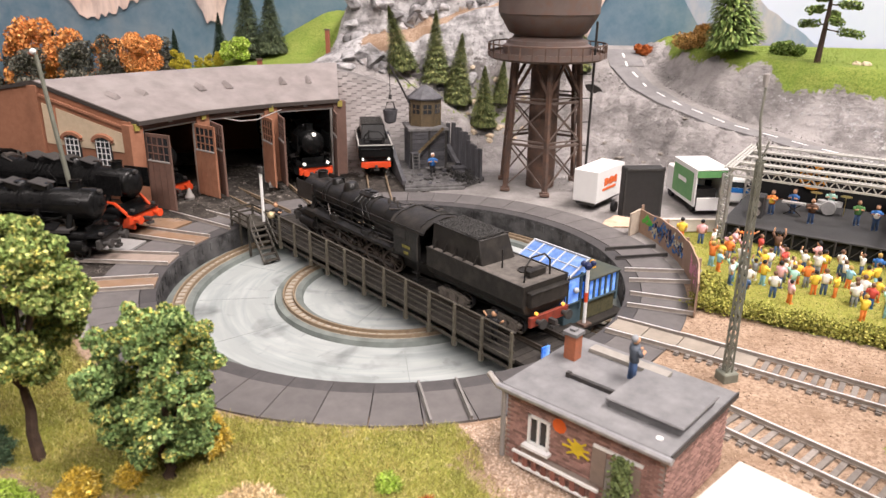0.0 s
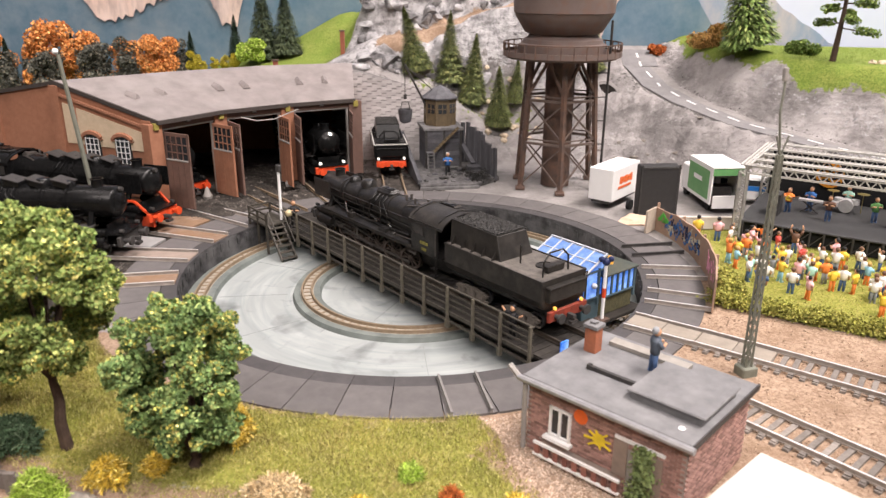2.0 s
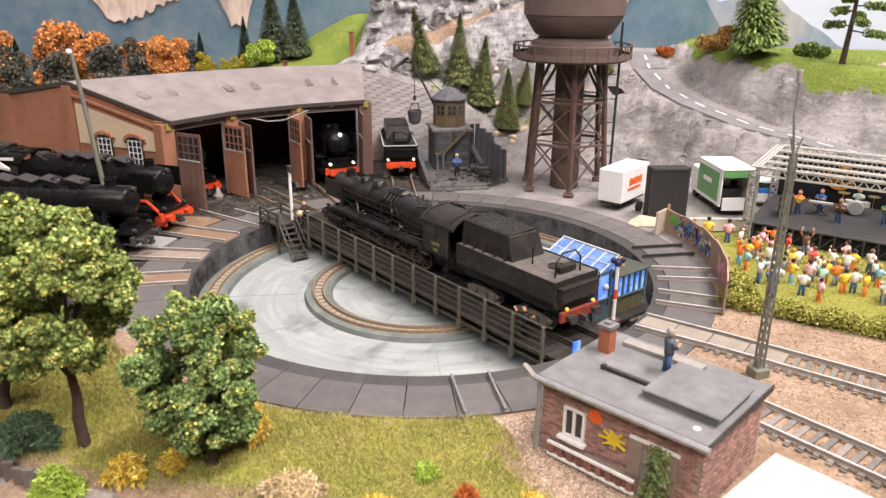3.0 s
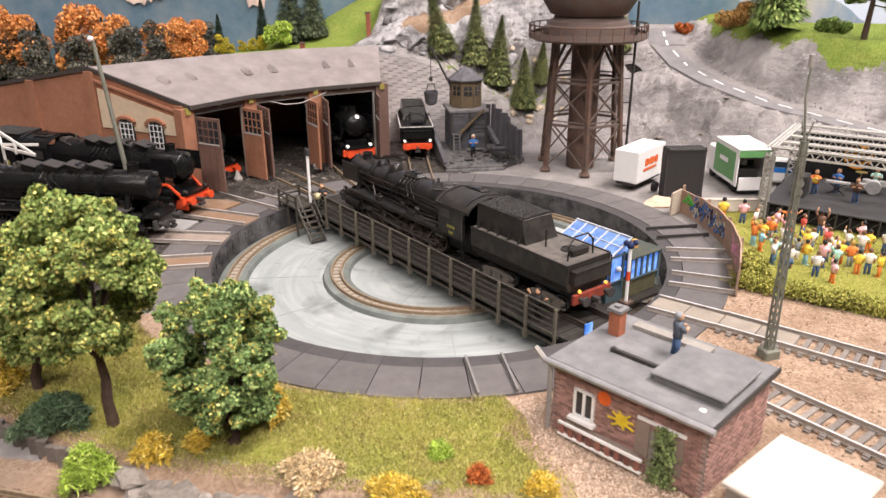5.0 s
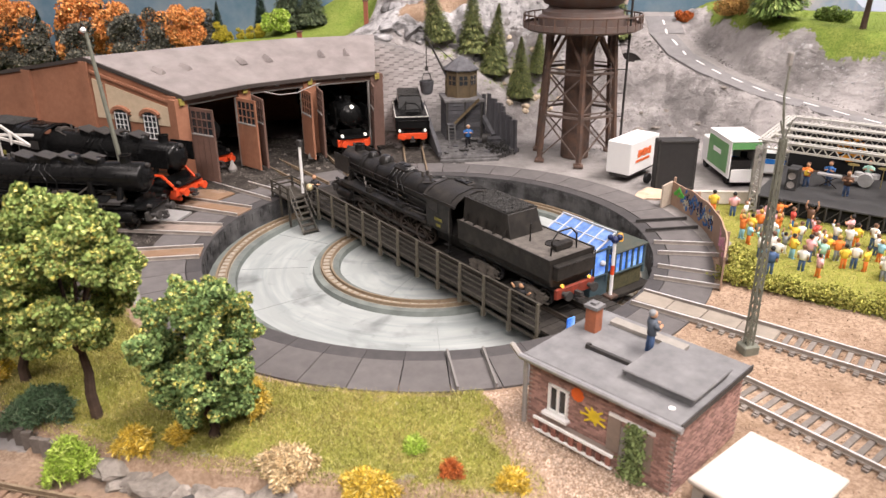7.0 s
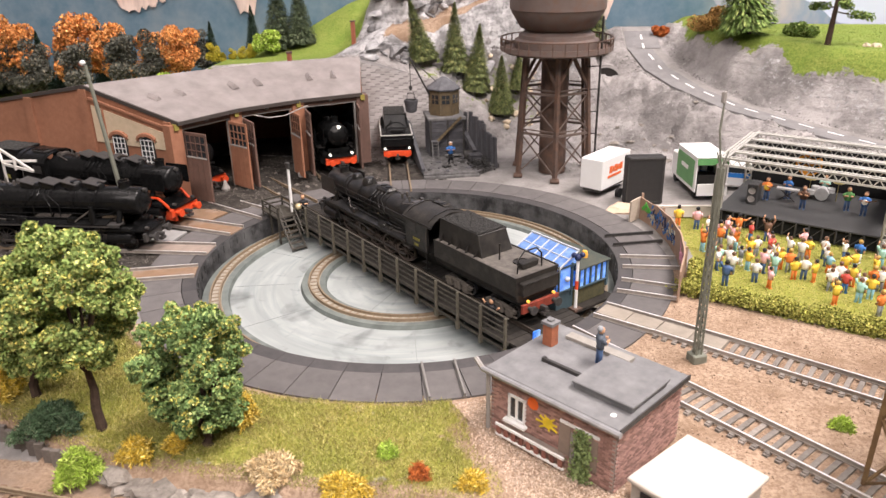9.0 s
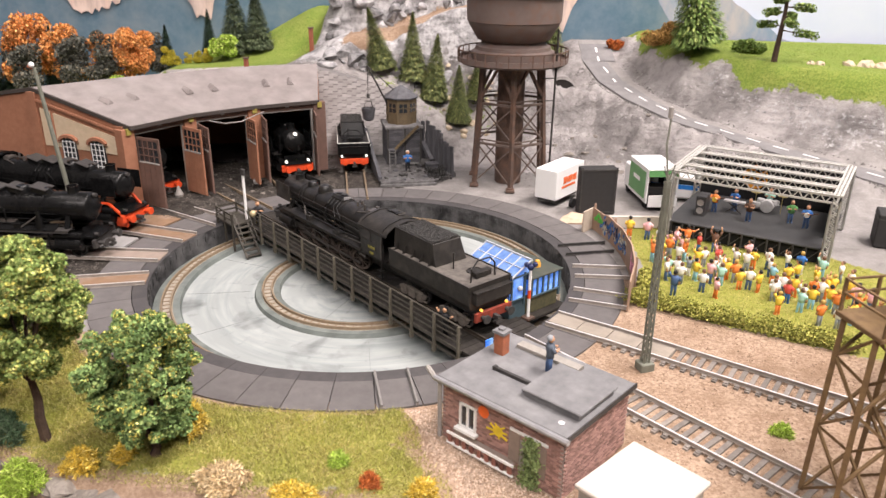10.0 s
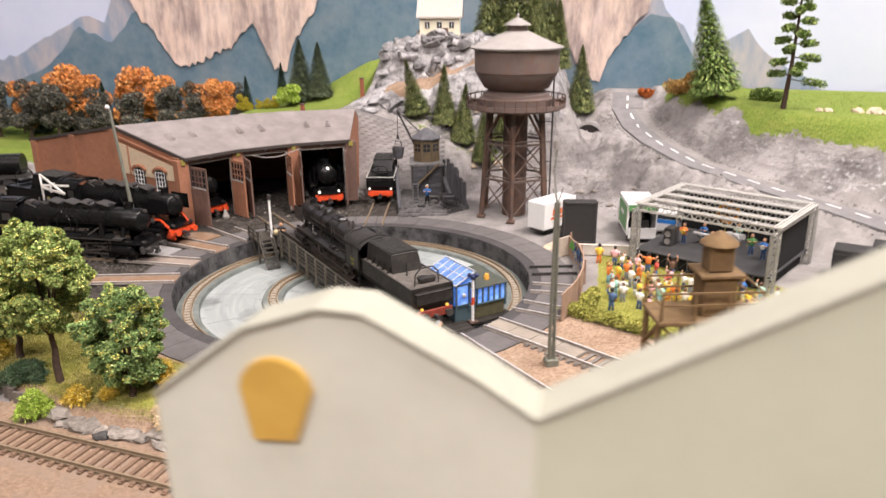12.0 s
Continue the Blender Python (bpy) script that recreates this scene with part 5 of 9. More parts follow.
def slab(a, b, c, d, th, za, zb):
    """A sloping slab: a, b on the low side, c, d on the high side."""
    v = [(*a, za), (*b, za), (*c, zb), (*d, zb), (*a, za - th), (*b, za - th), (*c, zb - th), (*d, zb - th)]
    return MB().add(v, [(0, 1, 2, 3), (4, 5, 6, 7), (0, 1, 5, 4), (1, 2, 6, 5), (2, 3, 7, 6), (3, 0, 4, 7)])


def lerp2(a, b, t):
    return a[0] + (b[0] - a[0]) * t, a[1] + (b[1] - a[1]) * t


for i in range(3):
    part("roof", slab(E[i], E[i + 1], R[i + 1], R[i], 0.22, 7.3, 9.8), M_ROOF, shed)
    part("roof", slab(B[i], B[i + 1], R[i + 1], R[i], 0.22, 7.5, 9.8), M_ROOF, shed)
    part("back_wall", slab(lerp2(B[i], R[i], .04), lerp2(B[i + 1], R[i + 1], .04), lerp2(B[i + 1], R[i + 1], .06), lerp2(B[i], R[i], .06), 7, 7.3, 7.35), M_BRICK, shed)
    # seams and smoke hoods on the front slope
    for t in (0.3, 0.62):
        p, q = lerp2(E[i], E[i + 1], t), lerp2(R[i], R[i + 1], t)
        for u in (0.5,):
            hx, hy = lerp2(p, q, u)
            hz = 7.3 + 2.5 * u
            a = math.degrees(math.atan2(q[1] - p[1], q[0] - p[0]))
            mb = MB().add([(-.55, -.32, -.1), (.55, -.32, .22), (.55, .32, .22), (-.55, .32, -.1), (-.5, 0, .28), (.55, 0, .5)],
                          [(0, 1, 5, 4), (4, 5, 2, 3), (0, 4, 3), (1, 2, 5), (0, 3, 2, 1)], cm(hx, hy, hz, a))
            part("smoke_hood", mb, M_ROOF, shed)
    # front: fascia beam, lintel, pillars, doors
    a, b = lerp2(E[i], R[i], .06), lerp2(E[i + 1], R[i + 1], .06)
    ang = math.degrees(math.atan2(b[1] - a[1], b[0] - a[0]))
    L = math.hypot(b[0] - a[0], b[1] - a[1])
    mid = lerp2(a, b, .5)
    part("fascia", MB().box(0, 0, 0, L, .25, .3, cm(*lerp2(E[i], E[i + 1], .5), 7.12, ang)), M_ROOFD, shed)
    part("lintel", MB().box(0, 0, 0, L, .3, .62, cm(*mid, 6.85, ang)), M_DOORB, shed)
    part("door_frame", MB().box(0, 0, 0, L - 1.2, .2, .14, cm(*mid, 6.48, ang)).box(-L / 2 + .75, 0, -3.0, .16, .2, 6.0, cm(*mid, 6.48, ang)).box(L / 2 - .75, 0, -3.0, .16, .2, 6.0, cm(*mid, 6.48, ang)), M_FRAMEG, shed)
    part("lamp", MB().box(0, -.22, 0, .3, .2, .28, cm(*mid, 6.95, ang)), M_FRAMEG, shed)
for i in range(4):
    p = lerp2(E[i], R[i], .06)
    ang = [59, 52, 37, 27][i]
    part("pillar", MB().box(0, 0.1, 3.75, 1.15, .9, 6.6, cm(*p, 0, ang)), M_BRICK if i < 3 else M_PANEL, shed, bevel=0.03)
    part("bracket", MB().box(0, -.35, 6.85, .4, .3, .5, cm(*p, 0, ang)), mat("old_yellow", (0.3, 0.25, 0.06), 0.7) if i == 0 else bpy.data.materials["old_yellow"], shed)


def door_leaf(p, deg, red):
    d = thing("shed_door", "tall brown timber shed door standing open", "door", *p, SB, deg, "shed doors")
    m = M_BRICK if red else M_PANEL
    part("panel", MB().box(1.3, 0, 1.95, 2.5, .12, 3.7).box(1.3, 0, 5.75, 2.5, .12, .25).box(.15, 0, 4.7, .2, .12, 2.0).box(2.45, 0, 4.7, .2, .12, 2.0), m, d)
    for k in range(4):
        part("board", MB().box(.35 + k * .63, -.08, 1.95, .58, .05, 3.6), m, d)
    part("glass", MB().box(1.3, 0, 4.72, 2.1, .04, 1.8), M_GLASS, d)
    for k in range(3):
        part("glazing_bar", MB().box(.75 + k * .55, 0, 4.72, .08, .13, 1.8), m, d)
    for k in range(2):
        part("glazing_bar", MB().box(1.3, 0, 4.1 + k * .62 + .3, 2.1, .13, .08), m, d)
    part("sill", MB().box(1.3, -.06, 3.82, 2.2, .2, .1), M_FRAMEG, d)
    return d


DOORS = [(0, -24, False, .75), (1, -33, True, -.75), (1, -50, False, .75), (2, -54, True, -.75), (2, -64, False, .7), (3, -72, False, -.5)]
for i, deg, red, off in DOORS:
    p = lerp2(E[i], R[i], .05)
    w = math.radians([59, 52, 37, 27][i])
    door_leaf((p[0] + off * math.cos(w), p[1] + off * math.sin(w)), deg, red)
# side walls
for (e, r, b) in ((E[0], R[0], B[0]), (E[3], R[3], B[3])):
    pts = [lerp2(e, r, .07), lerp2(e, r, .99), lerp2(r, b, .97)]
    n = Vector((pts[2][1] - pts[0][1], pts[0][0] - pts[2][0], 0)).normalized() * (-.3 if e is E[0] else .3)
    f = [(*pts[0], SB), (*pts[0], 7.2), (*pts[1], 9.55), (*pts[2], 7.3), (*pts[2], SB), (*pts[1], SB)]
    g = [tuple(Vector(p) - n * 1.2) for p in f]
    mb = MB().add(f + g, [(0, 1, 2, 5), (5, 2, 3, 4), (6, 7, 8, 11), (11, 8, 9, 10), (0, 1, 7, 6), (1, 2, 8, 7), (2, 3, 9, 8), (3, 4, 10, 9)])
    part("side_wall", mb, M_BRICK, shed)
# pilasters, rendered panel and arched windows of the visible gable wall
pa, pb, pc = lerp2(E[0], R[0], .07), R[0], lerp2(R[0], B[0], .97)


def gable(u, z, du, dz, proud, material, name, seg=None, arch=False):
    """A flat piece on the gable wall: u runs from the front corner over the ridge to the back."""
    l1 = math.hypot(pb[0] - pa[0], pb[1] - pa[1])
    if u < l1:
        x, y = lerp2(pa, pb, u / l1)
        a = math.degrees(math.atan2(pb[1] - pa[1], pb[0] - pa[0]))
    else:
        l2 = math.hypot(pc[0] - pb[0], pc[1] - pb[1])
        x, y = lerp2(pb, pc, (u - l1) / l2)
        a = math.degrees(math.atan2(pc[1] - pb[1], pc[0] - pb[0]))
    m = cm(x, y, z, a)
    mb = MB()
    if arch:
        prof = [(-du / 2, -dz / 2), (du / 2, -dz / 2), (du / 2, dz / 2 - .25)] + [(du / 2 * math.cos(t), dz / 2 - .25 + .28 * math.sin(t)) for t in (.5, 1.05, 1.57, 2.1, 2.64)] + [(-du / 2, dz / 2 - .25)]
        k = len(prof)
        vs = [(q[0], -.05, q[1]) for q in prof] + [(q[0], .15 + proud, q[1]) for q in prof]
        mb.add(vs, [tuple(range(k)), tuple(range(k, 2 * k))[::-1]] + [(i, (i + 1) % k, k + (i + 1) % k, k + i) for i in range(k)], m)
    else:
        mb.box(0, proud / 2 - .05, 0, du, proud, dz, m)
    return part(name, mb, material, shed)


l1 = math.hypot(pb[0] - pa[0], pb[1] - pa[1])
for u, z1 in ((.35, 7.3), (l1, 9.5), (l1 + 6.5, 8.5), (l1 + 13, 7.4)):
    gable(u, (SB + z1) / 2, .8, z1 - SB - .1, .34, M_BRICK, "pilaster")
mb = MB()
k = math.atan2(pb[1] - pa[1], pb[0] - pa[0])
vs = []
for pr in (-.05, .12):
    for u, z in ((.9, 4.85), (.9, 6.3), (l1 - .55, 8.15), (l1 - .55, 5.05)):
        x, y = lerp2(pa, pb, u / l1)
        vs.append((x - math.sin(k) * pr, y + math.cos(k) * pr, z))
part("render_panel", MB().add(vs, [(0, 1, 2, 3), (4, 5, 6, 7), (0, 1, 5, 4), (1, 2, 6, 5), (2, 3, 7, 6), (3, 0, 4, 7)]), M_BEIGE, shed)
for u in (2.75, 5.65):
    for sgn in (-1,):
        x, y = lerp2(pa, pb, u / l1)
        m = cm(x, y, 4.45, math.degrees(k))
        win = part("window", MB().prism([(-.72, -1.25), (.72, -1.25), (.72, .95), (.5, 1.25), (0, 1.4), (-.5, 1.25), (-.72, .95)], -.2, -.08, m @ cm(0, 0, 0, 0, 90)), M_GLASS, shed, "arched window with pale glazing bars")
        arcp = [(.9 * math.cos(t), .52 * math.sin(t)) for t in [math.pi * i / 10 for i in range(11)]]
        part("surround", MB().tube([(a, .16, 1.05 + b) for a, b in arcp], .2, 5, m=m), M_BRICK, win)
        for j in range(4):
            part("glazing_bar", MB().box(-.6 + .4 * j, .19, 0, .07, .08, 2.4, m), M_WHITE, win)
        for j in range(6):
            part("glazing_bar", MB().box(0, .19, -1.15 + .45 * j, 1.3, .08, .06, m), M_WHITE, win)
        part("sill", MB().box(0, .2, -1.3, 1.7, .25, .16, m), M_BRICK, win)
verge = MB()
for a, b, za, zb in ((E[0], R[0], 7.3, 9.8), (R[0], B[0], 9.8, 7.5)):
    verge.bar((*a, za - .15), (*b, zb - .15), .3)
part("verge", verge, M_ROOFD, shed)
def on_gable(u, z, pr):
    x, y = lerp2(pa, pb, u / l1)
    return x - math.sin(k) * pr, y + math.cos(k) * pr, z
part("moulding", MB().bar(on_gable(.2, 6.65, .12), on_gable(l1 - .4, 8.75, .12), .2), M_BRICK, shed)
part("panel_strip", MB().bar(on_gable(l1 - 1.75, 5.0, .1), on_gable(l1 - 1.75, 7.9, .1), .2), M_BRICK, shed)
cable = MB().tube([(-17.4, 58.9, 6.75), (-16.3, 59.5, 6.4), (-15.2, 60.6, 6.35), (-14.2, 61.8, 6.7), (-13.6, 62.4, 6.9)], .045, 6)
tagged(part("cable", cable, M_FRAMEG), "loose grey cable hanging along the shed eave", "cable")
for p in ((-20.2, 57.4), (-14.6, 61.9)):
    mb = MB().lathe([(.35, 0), (.4, .25), (.25, .5), (.12, .9), (.01, 1.0)], 10, cm(p[0], p[1], SB - .1))
    tagged(part("stone_bollard", mb, M_FRAMEG, smooth=True), "grey stone bollard at the shed door pillar", "bollard")

# ---- masonry wall behind the shed ----
M_STONE = mat("grey_masonry", (0.33, 0.31, 0.305), 0.9, (0.23, 0.215, 0.21), 60, 0.6, vary=0.12, bump=0.6, fine=700)
wall = thing("retaining_wall", "sloping grey masonry retaining wall beside the shed", "wall", kind="structure")
part("core", MB().add([(-13, 73.4, 0), (-1, 74.43, 0), (-1, 76.66, 5.87), (-13, 77.0, 8.8), (-13, 80, 8.7), (-1, 80, 5.7)], [(0, 1, 2, 3), (3, 2, 5, 4)]), mat("wall_joint", (0.19, 0.18, 0.176), 0.95), wall)
st = None
rows = 23
for j in range(rows):
    for i in range(12):
        u = (i + .5 * (j % 2)) / 14
        zt = 8.8 + (5.4 - 8.8) * u
        t = (j + .5) / rows
        x, y, z = -13 + 14 * u, 73.4 + 1.2 * u + (3.6 - 1.6 * u) * t - .02, zt * t
        dy = 3.6 - 1.6 * u
        m = at(x, y + .075, z, 4.9, 0, 0) @ pose(0, 0, 0, -math.degrees(math.atan2(dy, zt)), 0, 0) @ Matrix.Diagonal((1, 1, math.hypot(dy, zt) / rows * 1.86, 1))
        if st is None:
            st = part("stone", MB().box(0, 0, 0, .975, .2, .5), M_STONE, wall)
            st.matrix_basis = m
        else:
            again(st, "stone", wall, m)

# ---- water tower ----
M_BRACE = mat("grey_brown_brace", (0.15, 0.115, 0.098), 0.6, (0.09, 0.065, 0.055), 150, 0.6)
tower = thing("water_tower", "rusty brown water tower on braced steel legs", "water tower", 8.55, 65.9, 0)
legs = [(math.cos(radians(272 + 60 * k)), math.sin(radians(272 + 60 * k))) for k in range(6)]


def leg_at(k, z):
    r = 3.75 - .75 * z / 11.2
    return legs[k % 6][0] * r, legs[k % 6][1] * r, z


for k in range(6):
    part("leg", MB().bar(leg_at(k, 0), leg_at(k, 11.2), .34), M_RUSTY, tower)
    part("foot", MB().box(*leg_at(k, .12), .8, .8, .24).box(*leg_at(k, .3), .5, .5, .2), M_RUSTY, tower, bevel=0.03)
    for z in (4.1, 7.7):
        part("ring_beam", MB().bar(leg_at(k, z), leg_at(k + 1, z), .2).bar(leg_at(k, z + .35), leg_at(k + 1, z + .35), .1), M_BRACE, tower)
    for z0, z1 in ((.4, 4.0), (4.4, 7.6)):
        part("brace", MB().bar(leg_at(k, z0), leg_at(k + 1, z1), .11), M_BRACE, tower)
        part("brace", MB().bar(leg_at(k + 1, z0), leg_at(k, z1), .11), M_BRACE, tower)
    a, b = leg_at(k, 8.2), leg_at(k + 1, 11.0)
    c = leg_at(k + 1, 8.2)
    mid = tuple((p + q) / 2 for p, q in zip(leg_at(k, 11.0), b))
    part("knee_brace", MB().bar(a, mid, .22).bar(c, mid, .22), M_RUSTY, tower)
part("riser", MB().lathe([(1.25, 0), (1.25, 11.8)], 24), M_RUSTY, tower, smooth=True)
part("gallery", MB().lathe([(1.0, 11.05), (4.6, 11.05), (4.95, 11.25), (4.95, 11.45), (3.0, 11.5)], 40), M_RUSTY, tower, smooth=True)
part("skirt", MB().lathe([(4.9, 11.25), (4.99, 11.25), (4.99, 11.7), (4.9, 11.7)], 40), M_TANK, tower, smooth=True)
part("gallery_rail", MB().lathe([(4.9, 12.27), (5.0, 12.27), (5.0, 12.37), (4.9, 12.37), (4.9, 12.27)], 40), M_RUSTY, tower, smooth=True)
for i in range(30):
    a = radians(12 * i)
    part("baluster", MB().box(4.95 * math.cos(a), 4.95 * math.sin(a), 11.8, .1, .1, 1.1), M_RUSTY, tower)
part("pedestal", MB().lathe([(3.7, 11.45), (3.75, 12.15), (3.4, 12.3), (3.35, 12.6), (3.0, 12.75), (2.8, 13.1)], 40), M_TANK, tower, smooth=True)
part("tank", MB().lathe([(2.6, 12.95), (3.25, 13.2), (4.05, 14.5), (4.1, 14.7), (4.2, 14.75), (4.25, 17.0), (4.1, 17.05)], 48), M_TANK, tower, smooth=True)
part("tank_roof", MB().lathe([(4.1, 16.9), (4.55, 16.95), (4.6, 17.1), (2.4, 18.0), (1.1, 18.6), (.2, 18.7)], 48), M_TANKROOF, tower, smooth=True)
part("lantern", MB().lathe([(1.0, 18.4), (1.0, 19.2)], 16), M_TANK, tower, smooth=True)
part("lantern_roof", MB().lathe([(1.35, 19.15), (1.3, 19.25), (.5, 19.7), (.15, 19.85), (.12, 20.2), (.01, 20.25)], 20), M_TANKROOF, tower, smooth=True)
la = (3.75, -1.5)
for s in (-.28, .28):
    part("ladder_rail", MB().bar((la[0], la[1] + s, .2), (la[0] + .1, la[1] + s, 14.2), .09), M_DARKM, tower)
rung = part("ladder_rung", MB().bar((la[0] + .03, la[1] - .28, .5), (la[0] + .03, la[1] + .28, .5), .05), M_DARKM, tower)
for i in range(1, 34):
    again(rung, "ladder_rung", tower, at(.003 * i, 0, .4 * i))
for i in range(6):
    part("ladder_stay", MB().bar((la[0], la[1], 2 + 2 * i), (la[0] - 1.1, la[1] - .2, 2 + 2 * i), .07), M_DARKM, tower)

# ---- coal crane ----
M_SLATE = mat("sooty_board", (0.06, 0.06, 0.066), 0.8, (0.11, 0.11, 0.12), 200, 0.6, vary=0.2)
M_CABWOOD = mat("crane_cab_wood", (0.15, 0.11, 0.06), 0.75, (0.09, 0.07, 0.045), 200, 0.6)
M_ASH = mat("ash_slab", (0.2, 0.195, 0.195), 0.9, (0.09, 0.088, 0.088), 120, 0.7)
M_MOSSYP = mat("sooty_plinth", (0.16, 0.155, 0.155), 0.9, (0.06, 0.058, 0.058), 160, 0.8, bump=0.6, fine=900)
crane = thing("coal_crane", "dark coaling crane with octagonal brown cab on a boarded bunker", "coaling crane", -3.3, 63.1, 0, 14)
part("plinth", MB().prism([(0, 0), (5.0, -.1), (7.6, 2.1), (7.0, 9.8), (.2, 9.8)], -.1, .3), M_MOSSYP, crane, bevel=0.05)
part("plinth_step", MB().prism([(-.1, -.35), (5.1, -.45), (5.3, -.15), (0, -.05)], -.1, .16), M_ASH, crane, bevel=0.03)
part("bunker_core", MB().box(3.15, 8.0, 2.05, 3.4, 3.4, 3.6), M_SLATE, crane, bevel=0.05)
bd = None
for i in range(9):
    for m in (at(3.15, 6.25, .5 + .4 * i), at(1.4, 8.0, .5 + .4 * i, 90)):
        if bd is None:
            bd = part("board", MB().box(0, 0, 0, 3.4, .1, .36), M_SLATE, crane)
            bd.matrix_basis = m
        else:
            again(bd, "board", crane, m)
for x in (1.5, 3.2, 4.8):
    part("stanchion", MB().box(x, 6.18, 2.05, .2, .16, 3.7), M_DARKM, crane)
part("cap_slab", MB().box(3.15, 8.0, 3.98, 3.9, 3.8, .32), M_ASH, crane, bevel=0.05)
# boarded wing walls: ramp side and the stepped row of old sleepers
part("ramp_wall", MB().add([(-.1, 1.0, .1), (.25, 1.0, .1), (.25, 1.0, .55), (-.1, 1.0, .55), (-.6, 9.6, .1), (-.2, 9.6, .1), (-.2, 9.6, 3.3), (-.6, 9.6, 3.3)],
                           [(0, 1, 2, 3), (4, 5, 6, 7), (0, 1, 5, 4), (1, 2, 6, 5), (2, 3, 7, 6), (3, 0, 4, 7)]), M_SLATE, crane, bevel=0.03)
up = None
rngc = random.Random(31)
for i in range(12):
    t = i / 11
    h = 4.7 - 1.9 * t + rngc.uniform(-.2, .2)
    m = at(5.05 + 2.1 * t ** .8, 6.6 - 4.7 * t, 0, -66 + rngc.uniform(-8, 8), rngc.uniform(-3, 3)) @ Matrix.Diagonal((1, 1, h, 1))
    if up is None:
        up = part("upright", MB().box(0, 0, .5, .42, .22, 1.0), M_SLATE, crane)
        up.matrix_basis = m
    else:
        again(up, "upright", crane, m)
cabm = cm(3.15, 8.3, 0)
part("cab_wall", MB().lathe([(1.5, 4.1), (1.52, 4.3), (1.52, 6.7)], 8, cabm, radians(22.5), radians(382.5)), M_CABWOOD, crane)
for k in range(8):
    mm = cabm @ cm(0, 0, 0, 45 * k)
    w = part("cab_window", MB().box(1.4, 0, 5.75, .1, .78, .85, mm), M_GLASS, crane)
    part("window_bar", MB().box(1.46, 0, 5.75, .05, .07, .85, mm), M_CABWOOD, w)
    part("window_bar", MB().box(1.46, 0, 5.75, .05, .78, .07, mm), M_CABWOOD, w)
    part("cab_stud", MB().box(1.52, 0, 5.4, .1, .1, 2.6, cabm @ cm(0, 0, 0, 45 * k + 22.5)), M_CABWOOD, crane)
part("cab_roof", MB().lathe([(1.72, 6.62), (1.74, 6.75), (.9, 7.4), (.25, 7.78), (.01, 7.85)], 8, cabm, radians(22.5), radians(382.5)), M_SLATE, crane)
for s in (-.3, .3):
    part("jib", MB().bar((1.8, 8.3 + s, 5.9), (-.1, 9.0 + s * .4, 9.7), .15), M_DARKM, crane)
    part("jib_stay", MB().bar((2.6, 8.3 + s, 7.2), (-.1, 9.0 + s * .4, 9.7), .07), M_DARKM, crane)
for i in range(5):
    t = (i + .5) / 5.5
    part("jib_lace", MB().bar((1.8 - 1.9 * t, 8.0 + .88 * t, 5.9 + 3.8 * t), (1.8 - 1.9 * t, 8.6 + .52 * t, 5.9 + 3.8 * t), .07), M_DARKM, crane)
part("hoist_cable", MB().tube([(-.1, 9.0, 9.7), (-.1, 9.0, 6.7)], .04, 5), M_DARKM, crane)
part("hook_block", MB().box(-.1, 9.0, 6.7, .3, .2, .45), M_DARKM, crane)
part("tub_bail", MB().tube([(-.55, 9.0, 5.5), (-.4, 9.0, 6.2), (.2, 9.0, 6.2), (.35, 9.0, 5.5)], .06, 6), M_DARKM, crane)
part("coal_tub", MB().lathe([(.3, 4.2), (.55, 4.35), (.72, 5.5), (.62, 5.5), (.5, 4.6), (.01, 4.5)], 12, cm(-.1, 9.0, 0)), M_SLATE, crane, smooth=True)
for s in (0, .5):
    part("stair_string", MB().bar((2.1, 6.05 - s, 1.9), (4.5, 6.05 - s, 4.2), .11), M_CABWOOD, crane)
for i in range(8):
    part("step", MB().box(2.25 + .29 * i, 5.8, 2.05 + .28 * i, .22, .5, .05), M_CABWOOD, crane)
part("landing", MB().box(1.9, 5.75, 1.9, .9, .7, .08), M_SLATE, crane)
for s in (0, .6):
    part("ladder_rail", MB().bar((1.5 + s, 5.0, .3), (1.5 + s, 5.4, 1.95), .1), M_ASH, crane)
for i in range(5):
    part("rung", MB().box(1.8, 5.05 + .07 * i, .5 + .3 * i, .62, .08, .07), M_ASH, crane)
part("bench", MB().box(3.6, 5.3, .55, 1.7, .4, .1), M_ASH, crane)
part("coal_bin", MB().box(5.4, 3.2, .65, 1.1, .9, .8), M_SLATE, crane, bevel=0.04)
part("bin_lid", MB().box(5.4, 3.1, 1.1, 1.2, 1.0, .1), M_SLATE, crane)
part("winch", MB().tube([(4.6, 4.6, .75), (5.4, 4.4, .75)], .45, 14), M_DARKM, crane, smooth=True)
part("chute", MB().bar((5.0, 6.4, 2.4), (5.6, 4.4, 1.0), .4), M_SLATE, crane)
for i in range(60):
    g = rngc.uniform(.1, .32)
    part("debris", MB().box(0, 0, 0, g * 1.6, g, g * .7, cm(rngc.uniform(.3, 6.6) if i < 40 else rngc.uniform(4.6, 6.8), rngc.uniform(.2, 4.6) if i < 40 else rngc.uniform(1.2, 4.0), .3 + g * .2, rngc.uniform(0, 180), rngc.uniform(-20, 20))), (M_SLATE, M_ASH, M_COAL)[i % 3], crane)
mb = MB()
for i in range(420):
    g = rngc.uniform(.05, .16)
    mb.box(0, 0, 0, g, g, g, cm(5.6 + rngc.gauss(0, .5), 2.4 + rngc.gauss(0, 1.0), .3 + g * .3 + max(0, .5 - abs(rngc.gauss(0, .5))), rngc.uniform(0, 90), rngc.uniform(0, 90)))
